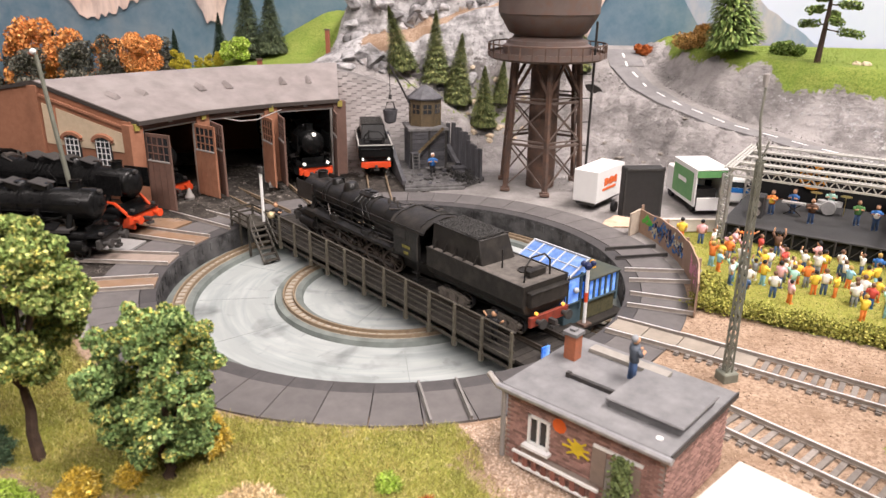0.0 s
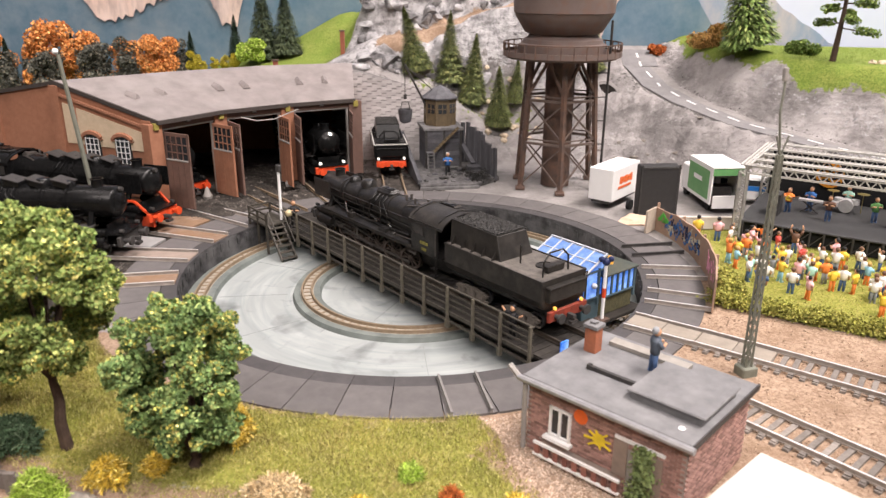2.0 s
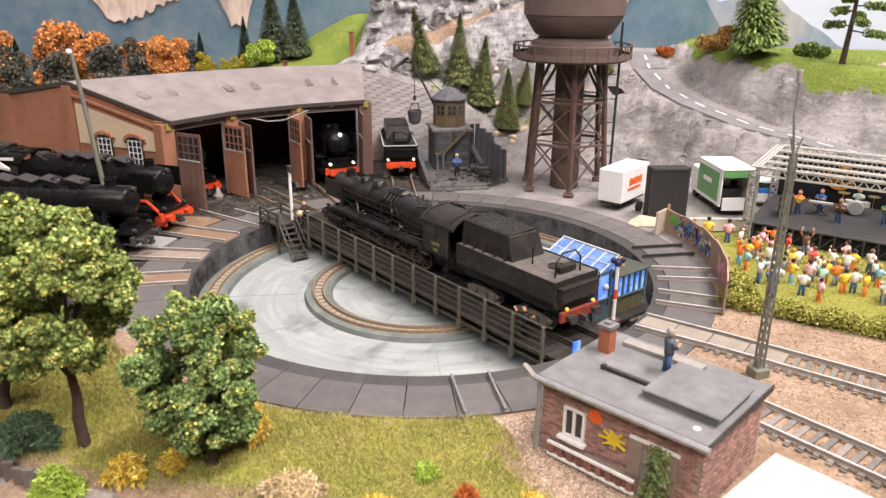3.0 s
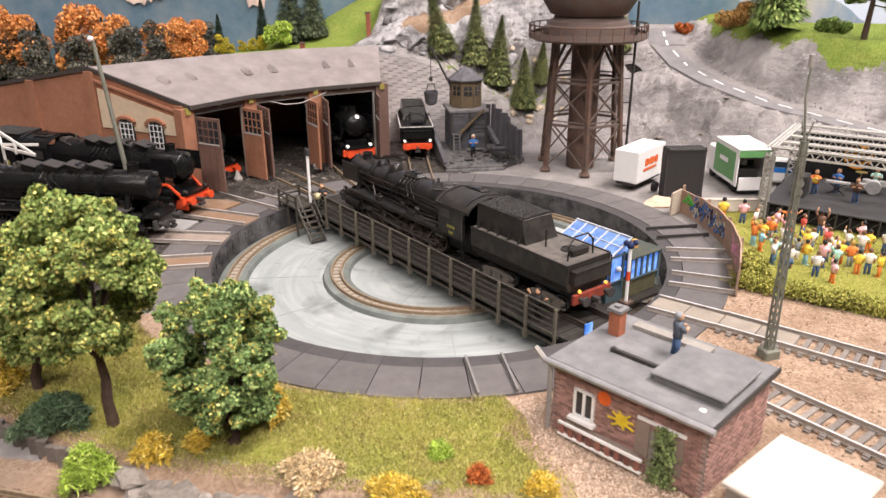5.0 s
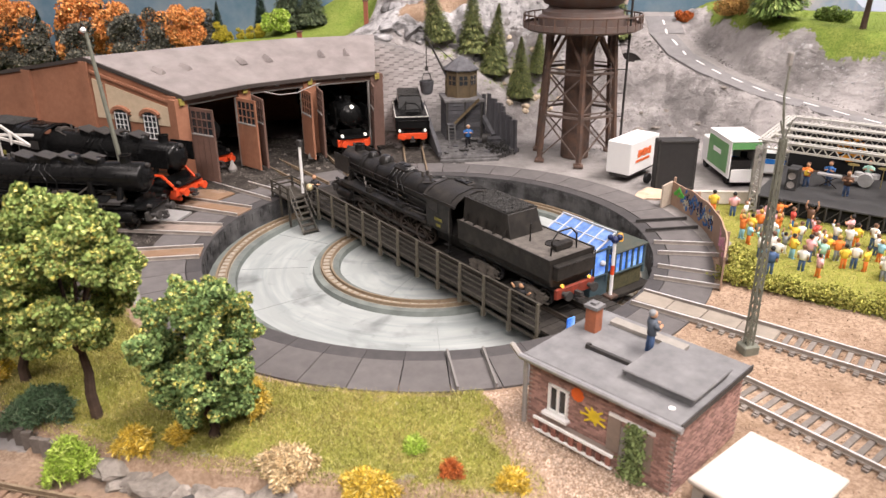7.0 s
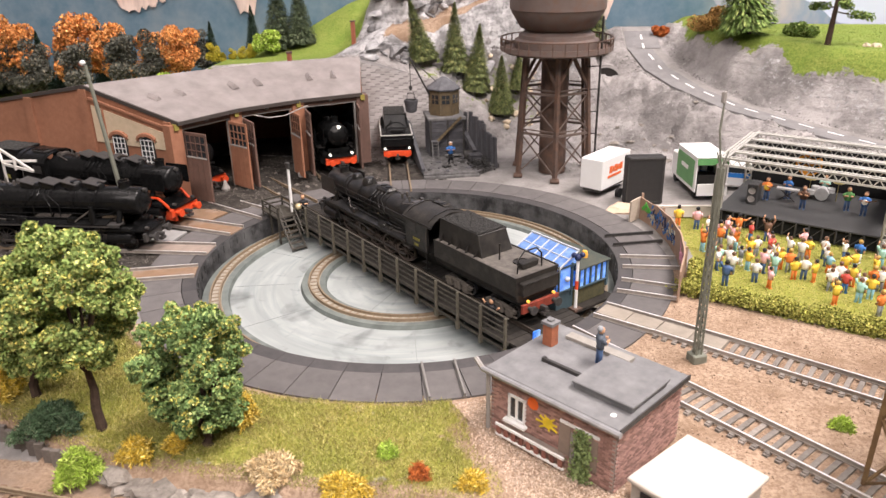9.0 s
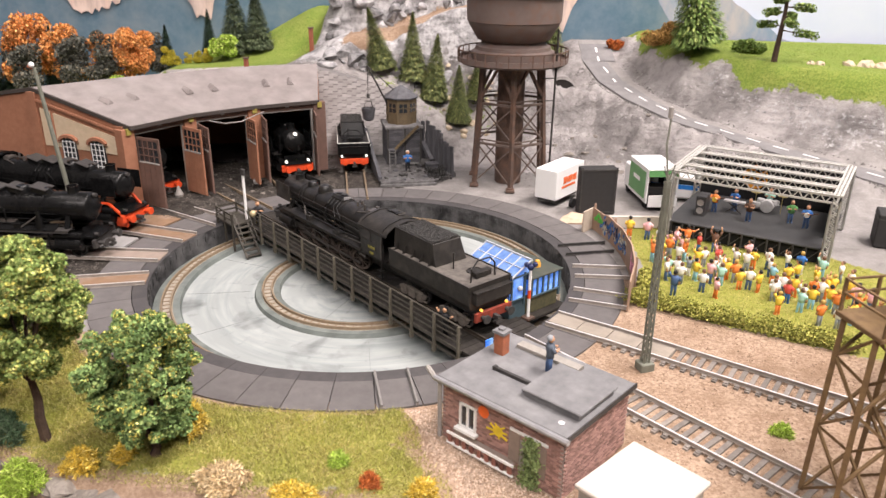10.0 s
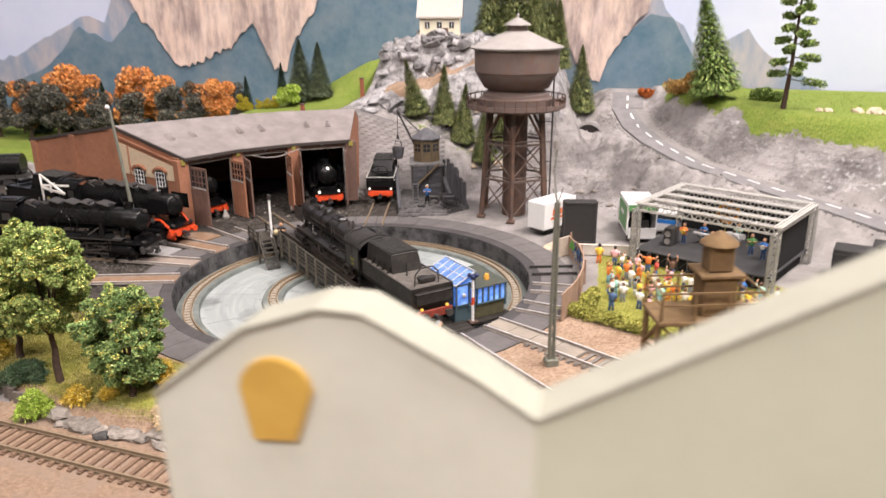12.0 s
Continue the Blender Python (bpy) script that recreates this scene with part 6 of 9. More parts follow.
tagged(part("coal", mb, M_COAL, crane, "spilled black coal"), kind="stuff")

# ---- brick hut in front ----
hut = thing("brick_hut", "small dark brick railway hut with flat felt roof", "hut", 4.45, 25.1, 0, -39.2)
M_BRICKBIT = mat("hut_brick_face", (0.38, 0.225, 0.19), 0.85, (0.26, 0.16, 0.138), 300, 0.6, island=0.4)
W, D, H = 6.45, 5.0, 3.0
part("wall", MB().box(W / 2, .06, H / 2, W, .12, H).box(W / 2, D - .06, H / 2, W, .12, H).box(.06, D / 2, H / 2, .12, D, H).box(W - .06, D / 2, H / 2, .12, D, H), M_MORTAR, hut)
mb = MB()
for j in range(29):
    z = .05 + .1 * j
    for i in range(23):
        x = .14 + .285 * i + (.14 if j % 2 else 0)
        if x + .13 > W or (1.0 < x < 1.95 and 1.0 < z < 2.3) or (4.3 < x < 5.1 and z < 1.95) or (.7 < x < 4.1 and .25 < z < .75):
            continue
        mb.box(x, -.015, z, .262, .05, .08)
    for i in range(17):
        y = .14 + .285 * i + (.14 if j % 2 else 0)
        if y + .13 > D:
            continue
        mb.box(W + .015, y, z, .05, .262, .08)
        mb.box(-.015, y, z, .05, .262, .08)
tagged(part("brickwork", mb, M_BRICKBIT, hut, "weathered dark red brick courses"), kind="stuff")
part("roof", MB().box(W / 2, D / 2, H + .1, W + .45, D + .4, .2), M_FELT, hut, bevel=0.04)
part("gutter", MB().tube([(-.35, -.28, H + .06), (W + .3, -.28, H + .06)], .13, 8), mat("zinc", (0.4, 0.4, 0.41), 0.45, (0.28, 0.28, 0.29), 300, 0.5, metal=0.5), hut, smooth=True)
part("gutter_spout", MB().tube([(-.3, -.28, H + .06), (-.9, -.1, H + .3)], .12, 6), M_FRAMEG, hut)
part("downpipe", MB().tube([(-.1, -.15, 0), (-.1, -.15, H)], .1, 8), M_FRAMEG, hut, smooth=True)
part("roof_edge", MB().box(W + .22, D / 2, H + .12, .06, D + .4, .24), M_DARKM, hut)
win = part("window", MB().box(1.48, .0, 1.65, .78, .06, 1.15), M_GLASS, hut, "white two-light window")
part("frame", MB().box(1.06, -.05, 1.65, .1, .12, 1.3).box(1.9, -.05, 1.65, .1, .12, 1.3).box(1.48, -.05, 2.25, .92, .12, .1).box(1.48, -.05, 1.1, .92, .12, .1).box(1.48, -.05, 1.65, .1, .12, 1.2), M_WHITE, win)
part("sill", MB().box(1.48, -.15, .98, 1.2, .3, .12), M_WHITE, win)
part("door", MB().box(4.7, -.0, .98, .75, .1, 1.85), M_FRAMEG, hut, "grey door half hidden by ivy")
part("shutter", MB().box(4.05, -.06, 1.45, .55, .08, 1.5).box(5.4, -.06, 1.3, .5, .08, 1.5), mat("old_board", (0.28, 0.22, 0.18), 0.8), hut)
part("lintel", MB().box(4.75, -.06, 2.25, 1.9, .1, .12), M_WHITE, hut)
part("trough_plank", MB().box(2.45, -.42, .72, 3.7, .1, .1).box(2.45, -.42, .2, 3.7, .1, .08), M_WHITE, hut)
for i in range(9):
    part("trough_slat", MB().box(.75 + .42 * i, -.4, .46, .2, .06, .45), M_HUTBRICK, hut)
# painted daubs on the wall
part("daub", MB().lathe([(.01, 0), (.3, 0), (.3, .02), (.01, .02)], 9, cm(2.35, -.045, 2.35, 0, 90)), mat("orange_daub", (0.8, 0.15, 0.03), 0.7), hut, "orange paint patch")
mb = MB().lathe([(.01, 0), (.27, 0), (.27, .02), (.01, .02)], 12, cm(3.15, -.045, 1.75, 0, 90))
for i in range(8):
    a = i * .785 + .2
    mb.bar((3.15 + .2 * math.cos(a), -.052, 1.75 + .18 * math.sin(a)), (3.15 + (.5 + .12 * (i % 3)) * math.cos(a), -.052, 1.75 + (.36 + .05 * (i % 2)) * math.sin(a)), .07, .02)
part("daub", mb, mat("yellow_daub", (0.8, 0.6, 0.04), 0.7), hut, "yellow painted sun")
part("chimney", MB().box(.65, 3.3, H + .68, .52, .52, 1.2), mat("orange_brick", (0.42, 0.14, 0.07), 0.85, (0.25, 0.1, 0.06), 250, 0.6), hut, bevel=0.02)
part("chimney_cap", MB().box(.65, 3.3, H + 1.33, .64, .64, .14).box(.65, 3.3, H + 1.44, .26, .26, .12), M_FELT, hut)
part("roof_hatch", MB().box(5.0, 2.4, H + .34, 2.75, 2.7, .3).box(5.0, 2.4, H + .53, 2.95, 2.9, .12), M_FELT, hut, bevel=0.04)
part("roof_pipe", MB().box(2.6, 1.9, H + .28, 2.4, .16, .16).box(1.4, 1.9, H + .3, .16, .2, .2), M_DARKM, hut)
part("roof_plank", MB().box(2.6, 4.4, H + .3, 3.4, .5, .16, cm(0, 0, 0, 0)).box(4.2, 4.0, H + .3, 1.4, .16, .2), mat("bleached_plank", (0.33, 0.31, 0.28), 0.85), hut)
part("white_spot", MB().lathe([(.01, .02), (.13, .02), (.13, 0)], 8, cm(5.9, .5, H + .2)), M_WHITE, hut)
# concrete shelter beside it
lean = thing("concrete_shelter", "low pale concrete shelter with dusty flat roof", "shelter", 9.9, 20.3, 0, -44)
part("roof", MB().box(1.75, 1.95, 1.35, 3.6, 4.1, .22), M_CONC, lean, bevel=0.05)
part("side", MB().box(1.75, .15, .62, 3.3, .2, 1.25).box(3.3, 1.95, .62, .2, 3.6, 1.25).box(.15, 1.95, .62, .2, 3.6, 1.25), mat("dim_concrete", (0.4, 0.37, 0.33), 0.9), lean)
part("opening", MB().box(1.1, .02, .6, 1.1, .1, .9).box(2.6, .02, .6, .5, .1, .5), M_DARKIN, lean)
for i, (x, y, rz) in enumerate(((10.1, 18.3, 20), (8.9, 17.9, 60))):
    ty = thing("tyre", "black rubber tyre leaning on the sand", "tyre", x, y, .02, rz, "old tyres")
    part("rubber", MB().lathe([(.3, -.2), (.5, -.22), (.6, -.12), (.6, .12), (.5, .22), (.3, .2), (.3, -.2)], 22, cm(0, 0, .6, 0, 80)), M_GLOSS, ty, smooth=True)

# ---- masts ----
def lattice_mast(name, label, x, y, w0, w1, h, levels, material, z=0, rz=0, bar=.12, lace=.06):
    t = thing(name, label, "mast", x, y, z, rz)
    c = [(-1, -1), (1, -1), (1, 1), (-1, 1)]
    p = lambda k, zz: (c[k % 4][0] * (w0 + (w1 - w0) * zz / h) / 2, c[k % 4][1] * (w0 + (w1 - w0) * zz / h) / 2, zz)
    for k in range(4):
        part("leg", MB().bar(p(k, 0), p(k, h), bar), material, t)
        for i in range(levels):
            za, zb = h * i / levels, h * (i + 1) / levels
            part("lacing", MB().bar(p(k, za), p(k + 1, zb), lace) if (i + k) % 2 else MB().bar(p(k + 1, za), p(k, zb), lace), material, t)
    return t


m1 = lattice_mast("catenary_mast", "slim green-grey lattice mast on a concrete foot", 14.9, 31.7, .3, .17, 10.4, 26, M_POLE, 0, 20, .1, .055)
part("foot", MB().box(0, 0, .15, .8, .75, .5), M_POLE, m1, bevel=0.05)
part("top_tube", MB().tube([(0, 0, 10.3), (-.25, .1, 12.2), (-.05, .3, 13.4)], .05, 6), M_POLE, m1)
part("fork", MB().bar((0, 0, 10.3), (.3, 0, 11.2), .05).bar((0, 0, 10.3), (-.3, 0, 11.2), .05), M_POLE, m1)
part("lamp_box", MB().box(-.1, .3, 13.7, .2, .2, .55), M_FRAMEG, m1, bevel=0.04)
m2 = thing("lamp_mast", "tall grey-green wooden lamp mast with white lamp", "lamp mast", -25.4, 50.0, 0)
part("pole", MB().tube([(0, 0, 0), (-1.2, 0, 12.4)], .2, 8, .13), M_POLE, m2, smooth=True)
part("lamp", MB().ball((-1.3, -.1, 12.6), .21, 8), M_WHITE, m2, smooth=True)
part("bracket", MB().bar((-1.2, 0, 12.2), (-1.7, 0, 12.5), .08), mat("rust_red", (0.3, 0.1, 0.06), 0.7), m2)
# rusty lattice signal tower close to the camera's end of the tracks
OCH = mat("ochre_rust", (0.2, 0.13, 0.06), 0.8, (0.12, 0.075, 0.04), 200, 0.6)
lt = lattice_mast("lattice_tower", "ochre rusty lattice tower with a railed top deck", 22.0, 22.0, 1.9, 1.7, 8.0, 5, OCH, 0, 14, .2, .11)
for ob in list(lt.children):
    ob.matrix_basis = at(-1.35, 0, 0)
    again(ob, ob.name.split(".")[0], lt, at(1.35, .3, 0))
part("deck", MB().box(0, 0, 8.1, 4.7, 2.5, .2), OCH, lt, bevel=0.03)
for x in (-2.2, -.75, .75, 2.2):
    for y in (-1.15, 1.15):
        part("deck_post", MB().box(x, y, 8.85, .11, .11, 1.4), OCH, lt)
for z in (8.95, 9.5):
    for y in (-1.15, 1.15):
        part("deck_rail", MB().box(0, y, z, 4.5, .08, .08), OCH, lt)
    for x in (-2.2, 2.2):
        part("deck_rail", MB().box(x, 0, z, .08, 2.3, .08), OCH, lt)
part("cabin", MB().box(.5, 0, 9.1, 1.5, 1.4, 1.8), OCH, lt, bevel=0.05)
part("cabin_roof", MB().box(.5, 0, 10.1, 2.0, 1.8, .16), OCH, lt, bevel=0.03)
part("lamp_house", MB().box(.5, 0, 10.8, 1.1, 1.0, 1.2), OCH, lt, bevel=0.06)
part("lamp_cap", MB().lathe([(.85, 11.4), (.8, 11.5), (.2, 11.9), (.01, 12.0)], 12, cm(.5, 0, 0)), OCH, lt, smooth=True)

# ---- vehicles ----
M_TYRE = mat("tyre_black", (0.015, 0.015, 0.016), 0.7)


def axle(t, x, w=1.0, r=.42):
    for s in (-w, w):
        part("wheel", MB().tube([(x, s - .15, r), (x, s + .15, r)], r, 14), M_TYRE, t, smooth=True)


def bars(t, name, x0, y, z, widths, h, material, m):
    """Plain strokes that stand for lettering."""
    x = x0
    for w in widths:
        part(name, MB().box(x + w / 2, y, z, w, .03, h, m), material, t)
        x += w + .12


M_ORANGE = mat("orange_lettering", (0.8, 0.16, 0.04), 0.5)
M_GREENP = mat("green_panel", (0.1, 0.28, 0.1), 0.5, (0.16, 0.36, 0.14), 80, 0.5)
trailer = thing("box_trailer", "white box trailer with orange lettering bars", "trailer", 12.4, 57.8, 0, 55)
part("body", MB().box(2.4, 1.05, 1.95, 4.8, 2.1, 2.6), M_WHITE, trailer, bevel=0.05)
part("chassis", MB().box(2.4, 1.05, .52, 4.5, 1.6, .24), M_DARKM, trailer)
axle(trailer, 1.2), axle(trailer, 3.5)
for i, w in enumerate((.45, .3, .45, .3, .4)):
    part("lettering", MB().box(1.2 + sum((.45, .3, .45, .3, .4)[:i]) + .08 * i + w / 2, -.02, 2.2, w, .03, .6 if i % 2 == 0 else .45), M_ORANGE, trailer)
part("lettering", MB().box(2.1, -.02, 1.62, 2.3, .03, .2), M_ORANGE, trailer)
case = thing("black_case", "tall matt black flight case standing on grey ground", "case", 14.2, 56.2, 0, 8)
part("body", MB().box(1.55, .55, 2.0, 3.1, 1.1, 4.0), mat("matt_black", (0.035, 0.034, 0.034), 0.7), case, bevel=0.08)
part("rim", MB().box(1.55, -.01, 3.85, 3.1, .06, .12).box(1.55, -.01, .2, 3.1, .06, .12).box(.1, -.01, 2.1, .12, .06, 4.0).box(3.0, -.01, 2.1, .12, .06, 4.0), M_DARKM, case)
truck = thing("box_truck", "white box truck with green side and open tail", "truck", 20.1, 57.8, 0, 98)
part("side_panel", MB().box(2.3, -.05 + .1, 2.1, 4.6, .1, 2.9), M_WHITE, truck)
part("side_panel", MB().box(2.3, -2.55, 2.1, 4.6, .1, 2.9), M_WHITE, truck)
part("roof", MB().box(2.3, -1.25, 3.6, 4.7, 2.75, .12), M_WHITE, truck, bevel=0.04)
part("front_panel", MB().box(4.55, -1.25, 2.1, .1, 2.6, 2.9), M_WHITE, truck)
part("green_field", MB().box(2.5, .115, 2.1, 4.0, .03, 2.3), M_GREENP, truck, "green side panel")
part("lettering", MB().box(2.6, .14, 2.3, 1.6, .02, .35), M_WHITE, truck)
part("tail_header", MB().box(-.02, -1.25, 3.25, .1, 2.6, .5), M_GREENP, truck)
part("load_floor", MB().box(2.3, -1.25, .75, 4.6, 2.5, .12), M_DARKM, truck)
part("tail_lift", MB().box(-.3, -1.25, .95, .14, 2.5, 1.0), M_WHITE, truck)
part("load", MB().box(1.6, -1.3, 1.3, 1.2, 1.6, 1.0), M_DARKM, truck)
part("cab", MB().box(5.5, -1.25, 1.6, 1.7, 2.4, 2.2), M_WHITE, truck, bevel=0.12)
part("windscreen", MB().box(6.36, -1.25, 2.1, .06, 2.1, .9), M_GLASS, truck)
axle(truck, .9), axle(truck, 5.4)
for ob in [o for o in truck.children if o.name.startswith("wheel")]:
    ob.location.y = -1.25 * K
van = thing("van", "white van with a blue stripe behind the stage", "van", 26.0, 61.0, 0, 165)
part("body", MB().box(2.4, 0, 1.2, 4.8, 2.0, 1.9), M_WHITE, van, bevel=0.2)
part("stripe", MB().box(2.4, 0, 1.35, 4.84, 2.04, .4), mat("blue_paint", (0.03, 0.2, 0.6), 0.4), van)
part("windows", MB().box(2.2, 0, 1.8, 4.0, 2.03, .45), M_GLASS, van)
axle(van, .9), axle(van, 3.9)

# ---- graffiti fence ----
M_FENCE = mat("rust_brown_board", (0.4, 0.275, 0.2), 0.8, (0.3, 0.2, 0.145), 150, 0.6, vary=0.08)
fence = thing("graffiti_fence", "curved brown board fence sprayed with graffiti", "fence", CX, CY, 0)
FL = [(15.0, 53.2), (15.9, 50.6), (16.4, 47.6), (16.45, 44.6), (16.1, 41.6), (15.2, 38.4)]


def fence_at(t):
    """Place and heading on the fence line, 0 at the stage end, 1 at the tracks."""
    q = t * (len(FL) - 1)
    i = min(int(q), len(FL) - 2)
    a, b = FL[i], FL[i + 1]
    x, y = lerp2(a, b, q - i)
    return x - CX, y - CY, math.degrees(math.atan2(b[1] - a[1], b[0] - a[0]))


NP = 16
for i in range(NP):
    (xa, ya, _), (xb, yb, _) = fence_at(i / NP), fence_at((i + 1) / NP)
    ha, hb = (1.75 + .3 * math.sin(min(q / NP * 2.4, 1.6)) - .04 * (q % 3) for q in (i, i + 1))
    ln = math.hypot(xb - xa, yb - ya)
    nx, ny = (yb - ya) / ln * .1, -(xb - xa) / ln * .1
    v = [(xa, ya, 0), (xb, yb, 0), (xb, yb, hb), (xa, ya, ha), (xa + nx, ya + ny, 0), (xb + nx, yb + ny, 0), (xb + nx, yb + ny, hb), (xa + nx, ya + ny, ha)]
    part("panel", MB().add(v, [(0, 1, 2, 3), (4, 5, 6, 7), (0, 1, 5, 4), (1, 2, 6, 5), (2, 3, 7, 6), (3, 0, 4, 7)]), M_FENCE, fence)
    if i % 4 == 0:
        part("post", MB().box(xa - nx, ya - ny, 1.0, .16, .16, 2.1), M_FENCE, fence)
part("end_board", MB().add([(17.1, 8.7, 0), (16.2, 7.6, 0), (16.2, 7.6, 1.7), (17.1, 8.7, 1.75), (17.0, 8.8, 0), (16.1, 7.7, 0), (16.1, 7.7, 1.7), (17.0, 8.8, 1.75)],
                           [(0, 1, 2, 3), (4, 5, 6, 7), (0, 1, 5, 4), (1, 2, 6, 5), (2, 3, 7, 6), (3, 0, 4, 7)]), mat("pale_board", (0.5, 0.42, 0.34), 0.85), fence, "pale end board")
SPRAY = [mat("spray_" + n, c, 0.6, bump=0) for n, c in (("blue", (0.05, 0.16, 0.4)), ("green", (0.12, 0.5, 0.08)), ("pink", (0.78, 0.36, 0.48)), ("cream", (0.6, 0.55, 0.4)), ("ink", (0.03, 0.03, 0.07)))]
rng = random.Random(11)


def spray(t, z, dt, dz, colour, wide, seed):
    pts = []
    for k in range(7):
        tt = min(max(t + dt * k / 6 + .006 * math.sin(k * 1.9 + seed), .01), .99)
        x, y, h = fence_at(tt)
        w = radians(h)
        pts.append((x + math.sin(w) * .1, y - math.cos(w) * .1, min(max(z + dz * k / 6 + .12 * math.sin(k * 2.4 + seed), .2), 1.7)))
    part("spray_line", MB().tube(pts, wide, 4), colour, fence)


for i in range(7):
    spray(.03 + .012 * i, 1.0 + .12 * (i % 4), .03, rng.uniform(-.3, .3), SPRAY[1], .08, i)
for i in range(70):
    spray(rng.uniform(.13, .47), rng.uniform(.45, 1.6), rng.uniform(-.05, .05), rng.uniform(-.6, .6), SPRAY[rng.choice((0, 0, 0, 4, 4, 3))], rng.uniform(.04, .08), i)
for i in range(26):
    spray(rng.uniform(.62, .84), rng.uniform(.6, 1.5), rng.uniform(-.03, .03), rng.uniform(-.6, .6), SPRAY[2], rng.uniform(.03, .06), i)
lowall = thing("low_wall", "low pale concrete wall between yard and lawn", "low wall", 15.2, 53.4, 0, 3)
part("wall", MB().box(2.9, 0, .45, 5.8, .22, .9), M_CONC, lowall, bevel=0.03)
part("coping", MB().box(2.9, 0, .93, 5.9, .32, .08), M_CONC, lowall, bevel=0.02)

# ---- open-air stage ----
SF = [(20.5, 52.3), (30.4, 46.7)]
sa = math.degrees(math.atan2(SF[1][1] - SF[0][1], SF[1][0] - SF[0][0]))
SW, SD, SH = 11.4, 9.1, 4.75
stage = thing("concert_stage", "open-air stage with grey truss roof and black walls", "stage", SF[0][0], SF[0][1], 0, sa)
M_STAGE = mat("stage_black", (0.04, 0.04, 0.042), 0.6, (0.06, 0.06, 0.06), 100, 0.5)
M_CLOTH = mat("black_cloth", (0.012, 0.012, 0.013), 0.9)
part("deck", MB().box(SW / 2, SD / 2, 1.15, SW, SD, .14), M_STAGE, stage, bevel=0.03)
part("skirt", MB().box(SW / 2, SD / 2, .55, SW - .8, SD - .6, 1.1), M_CLOTH, stage)
part("back_cloth", MB().box(SW / 2, SD - .3, 3.0, SW - .6, .08, 3.6), M_CLOTH, stage)
part("side_cloth", MB().box(SW - .25, SD / 2 + 1.0, 3.0, .08, SD - 2.6, 3.6), M_CLOTH, stage)
for i in range(13):
    x = .4 + i * (SW - .8) / 12
    part("front_strut", MB().bar((x, -.02, .05), (x, -.02, 1.1), .1), M_DARKM, stage)
    if i < 12:
        part("front_strut", MB().bar((x, -.02, .1), (x + (SW - .8) / 12, -.02, 1.05), .06), M_DARKM, stage)


def truss(p, q, h, n, parent, up=(0, 0, 1), name="truss"):
    """Flat lattice girder from p to q."""
    p, q, u = Vector(p), Vector(q), Vector(up) * h
    mb = MB().bar(p, q, .13).bar(p + u, q + u, .13)
    for i in range(n):
        a, b = p.lerp(q, i / n), p.lerp(q, (i + 1) / n)
        mid = (a + b) / 2
        mb.bar(a, mid + u, .07).bar(mid + u, b, .07)
    return part(name, mb, M_GREYM, parent)


for i in range(5):
    y = SD * i / 4
    truss((0, y, SH - .1), (SW, y, SH - .1), .5, 16, stage)
    truss((0, max(y - .25, 0), SH + .42), (SW, max(y - .25, 0), SH + .42), .5, 16, stage, (0, 1, 0))
for x in (0, SW):
    truss((x, 0, SH - .1), (x, SD, SH - .1), .5, 12, stage)
    truss((x - .25, 0, SH + .42), (x - .25, SD, SH + .42), .5, 12, stage, (1, 0, 0))
for x in (0, SW):
    for y in (0, SD):
        for dx, dy, up in ((0, -.25, (1, 0, 0)), (0, .25, (1, 0, 0)), (-.0, -.25, (0, 1, 0)), (.5, -.25, (0, 1, 0))):
            truss((x - .25 + dx, y + dy, .0), (x - .25 + dx, y + dy, SH), .5, 9, stage, up, "column")
banner = thing("stage_banner", "round orange and black emblem hung behind the drums", "banner", SF[0][0], SF[0][1], 0, sa)
part("disc", MB().lathe([(.01, 0), (1.0, 0), (1.0, .05), (.01, .05)], 20, cm(4.6, SD - .6, 3.35, 0, 90)), mat("amber_cloth", (0.75, 0.3, 0.03), 0.8), banner)
for i in range(4):
    z = 2.75 + .4 * i
    part("stripe", MB().bar((3.8, SD - .68, z), (4.4, SD - .68, z + .25), .15).bar((4.4, SD - .68, z + .25), (4.8, SD - .68, z - .1), .15).bar((4.8, SD - .68, z - .1), (5.4, SD - .68, z + .15), .15), M_CLOTH, banner)


def stage_thing(name, label, cat, x, y):
    m = cm(SF[0][0], SF[0][1], 0, sa) @ Vector((x, y, 1.22))
    return thing(name, label, cat, m.x, m.y, m.z, sa)


drum = stage_thing("drum_kit", "small white and steel drum kit on stage", "drum kit", 6.2, 6.2)
M_DRUM = mat("drum_shell", (0.5, 0.5, 0.5), 0.3)
part("bass_drum", MB().tube([(0, -.35, .55), (0, .3, .55)], .5, 16), M_DRUM, drum, smooth=True)
for x, y, z, r in ((-.55, .2, .8, .3), (.55, .2, .8, .3), (-.8, -.1, .55, .32)):
    part("drum", MB().lathe([(.01, z + .2), (r, z + .2), (r, z - .15)], 14, cm(x, y, 0)), M_DRUM, drum, smooth=True)
for x in (-1.0, 1.0):
    part("cymbal", MB().lathe([(.01, 1.5), (.42, 1.46)], 14, cm(x, .3, 0)).tube([(x, .3, 0), (x, .3, 1.48)], .03, 5), mat("brass_" + ("a" if x < 0 else "b"), (0.6, 0.5, 0.2), 0.35, metal=0.8), drum)
for x, y in ((1.9, 2.6), (1.9, 3.3)):
    sp = stage_thing("loudspeaker", "small black loudspeaker on the stage floor", "loudspeaker", x, y)
    part("cabinet", MB().box(0, 0, .8, .75, .7, 1.6), M_STAGE, sp, bevel=0.04)
    for z in (.45, 1.1):
        part("cone", MB().lathe([(.01, 0), (.25, 0), (.27, .04)], 12, cm(0, -.36, z, 0, 90)), M_FRAMEG, sp)
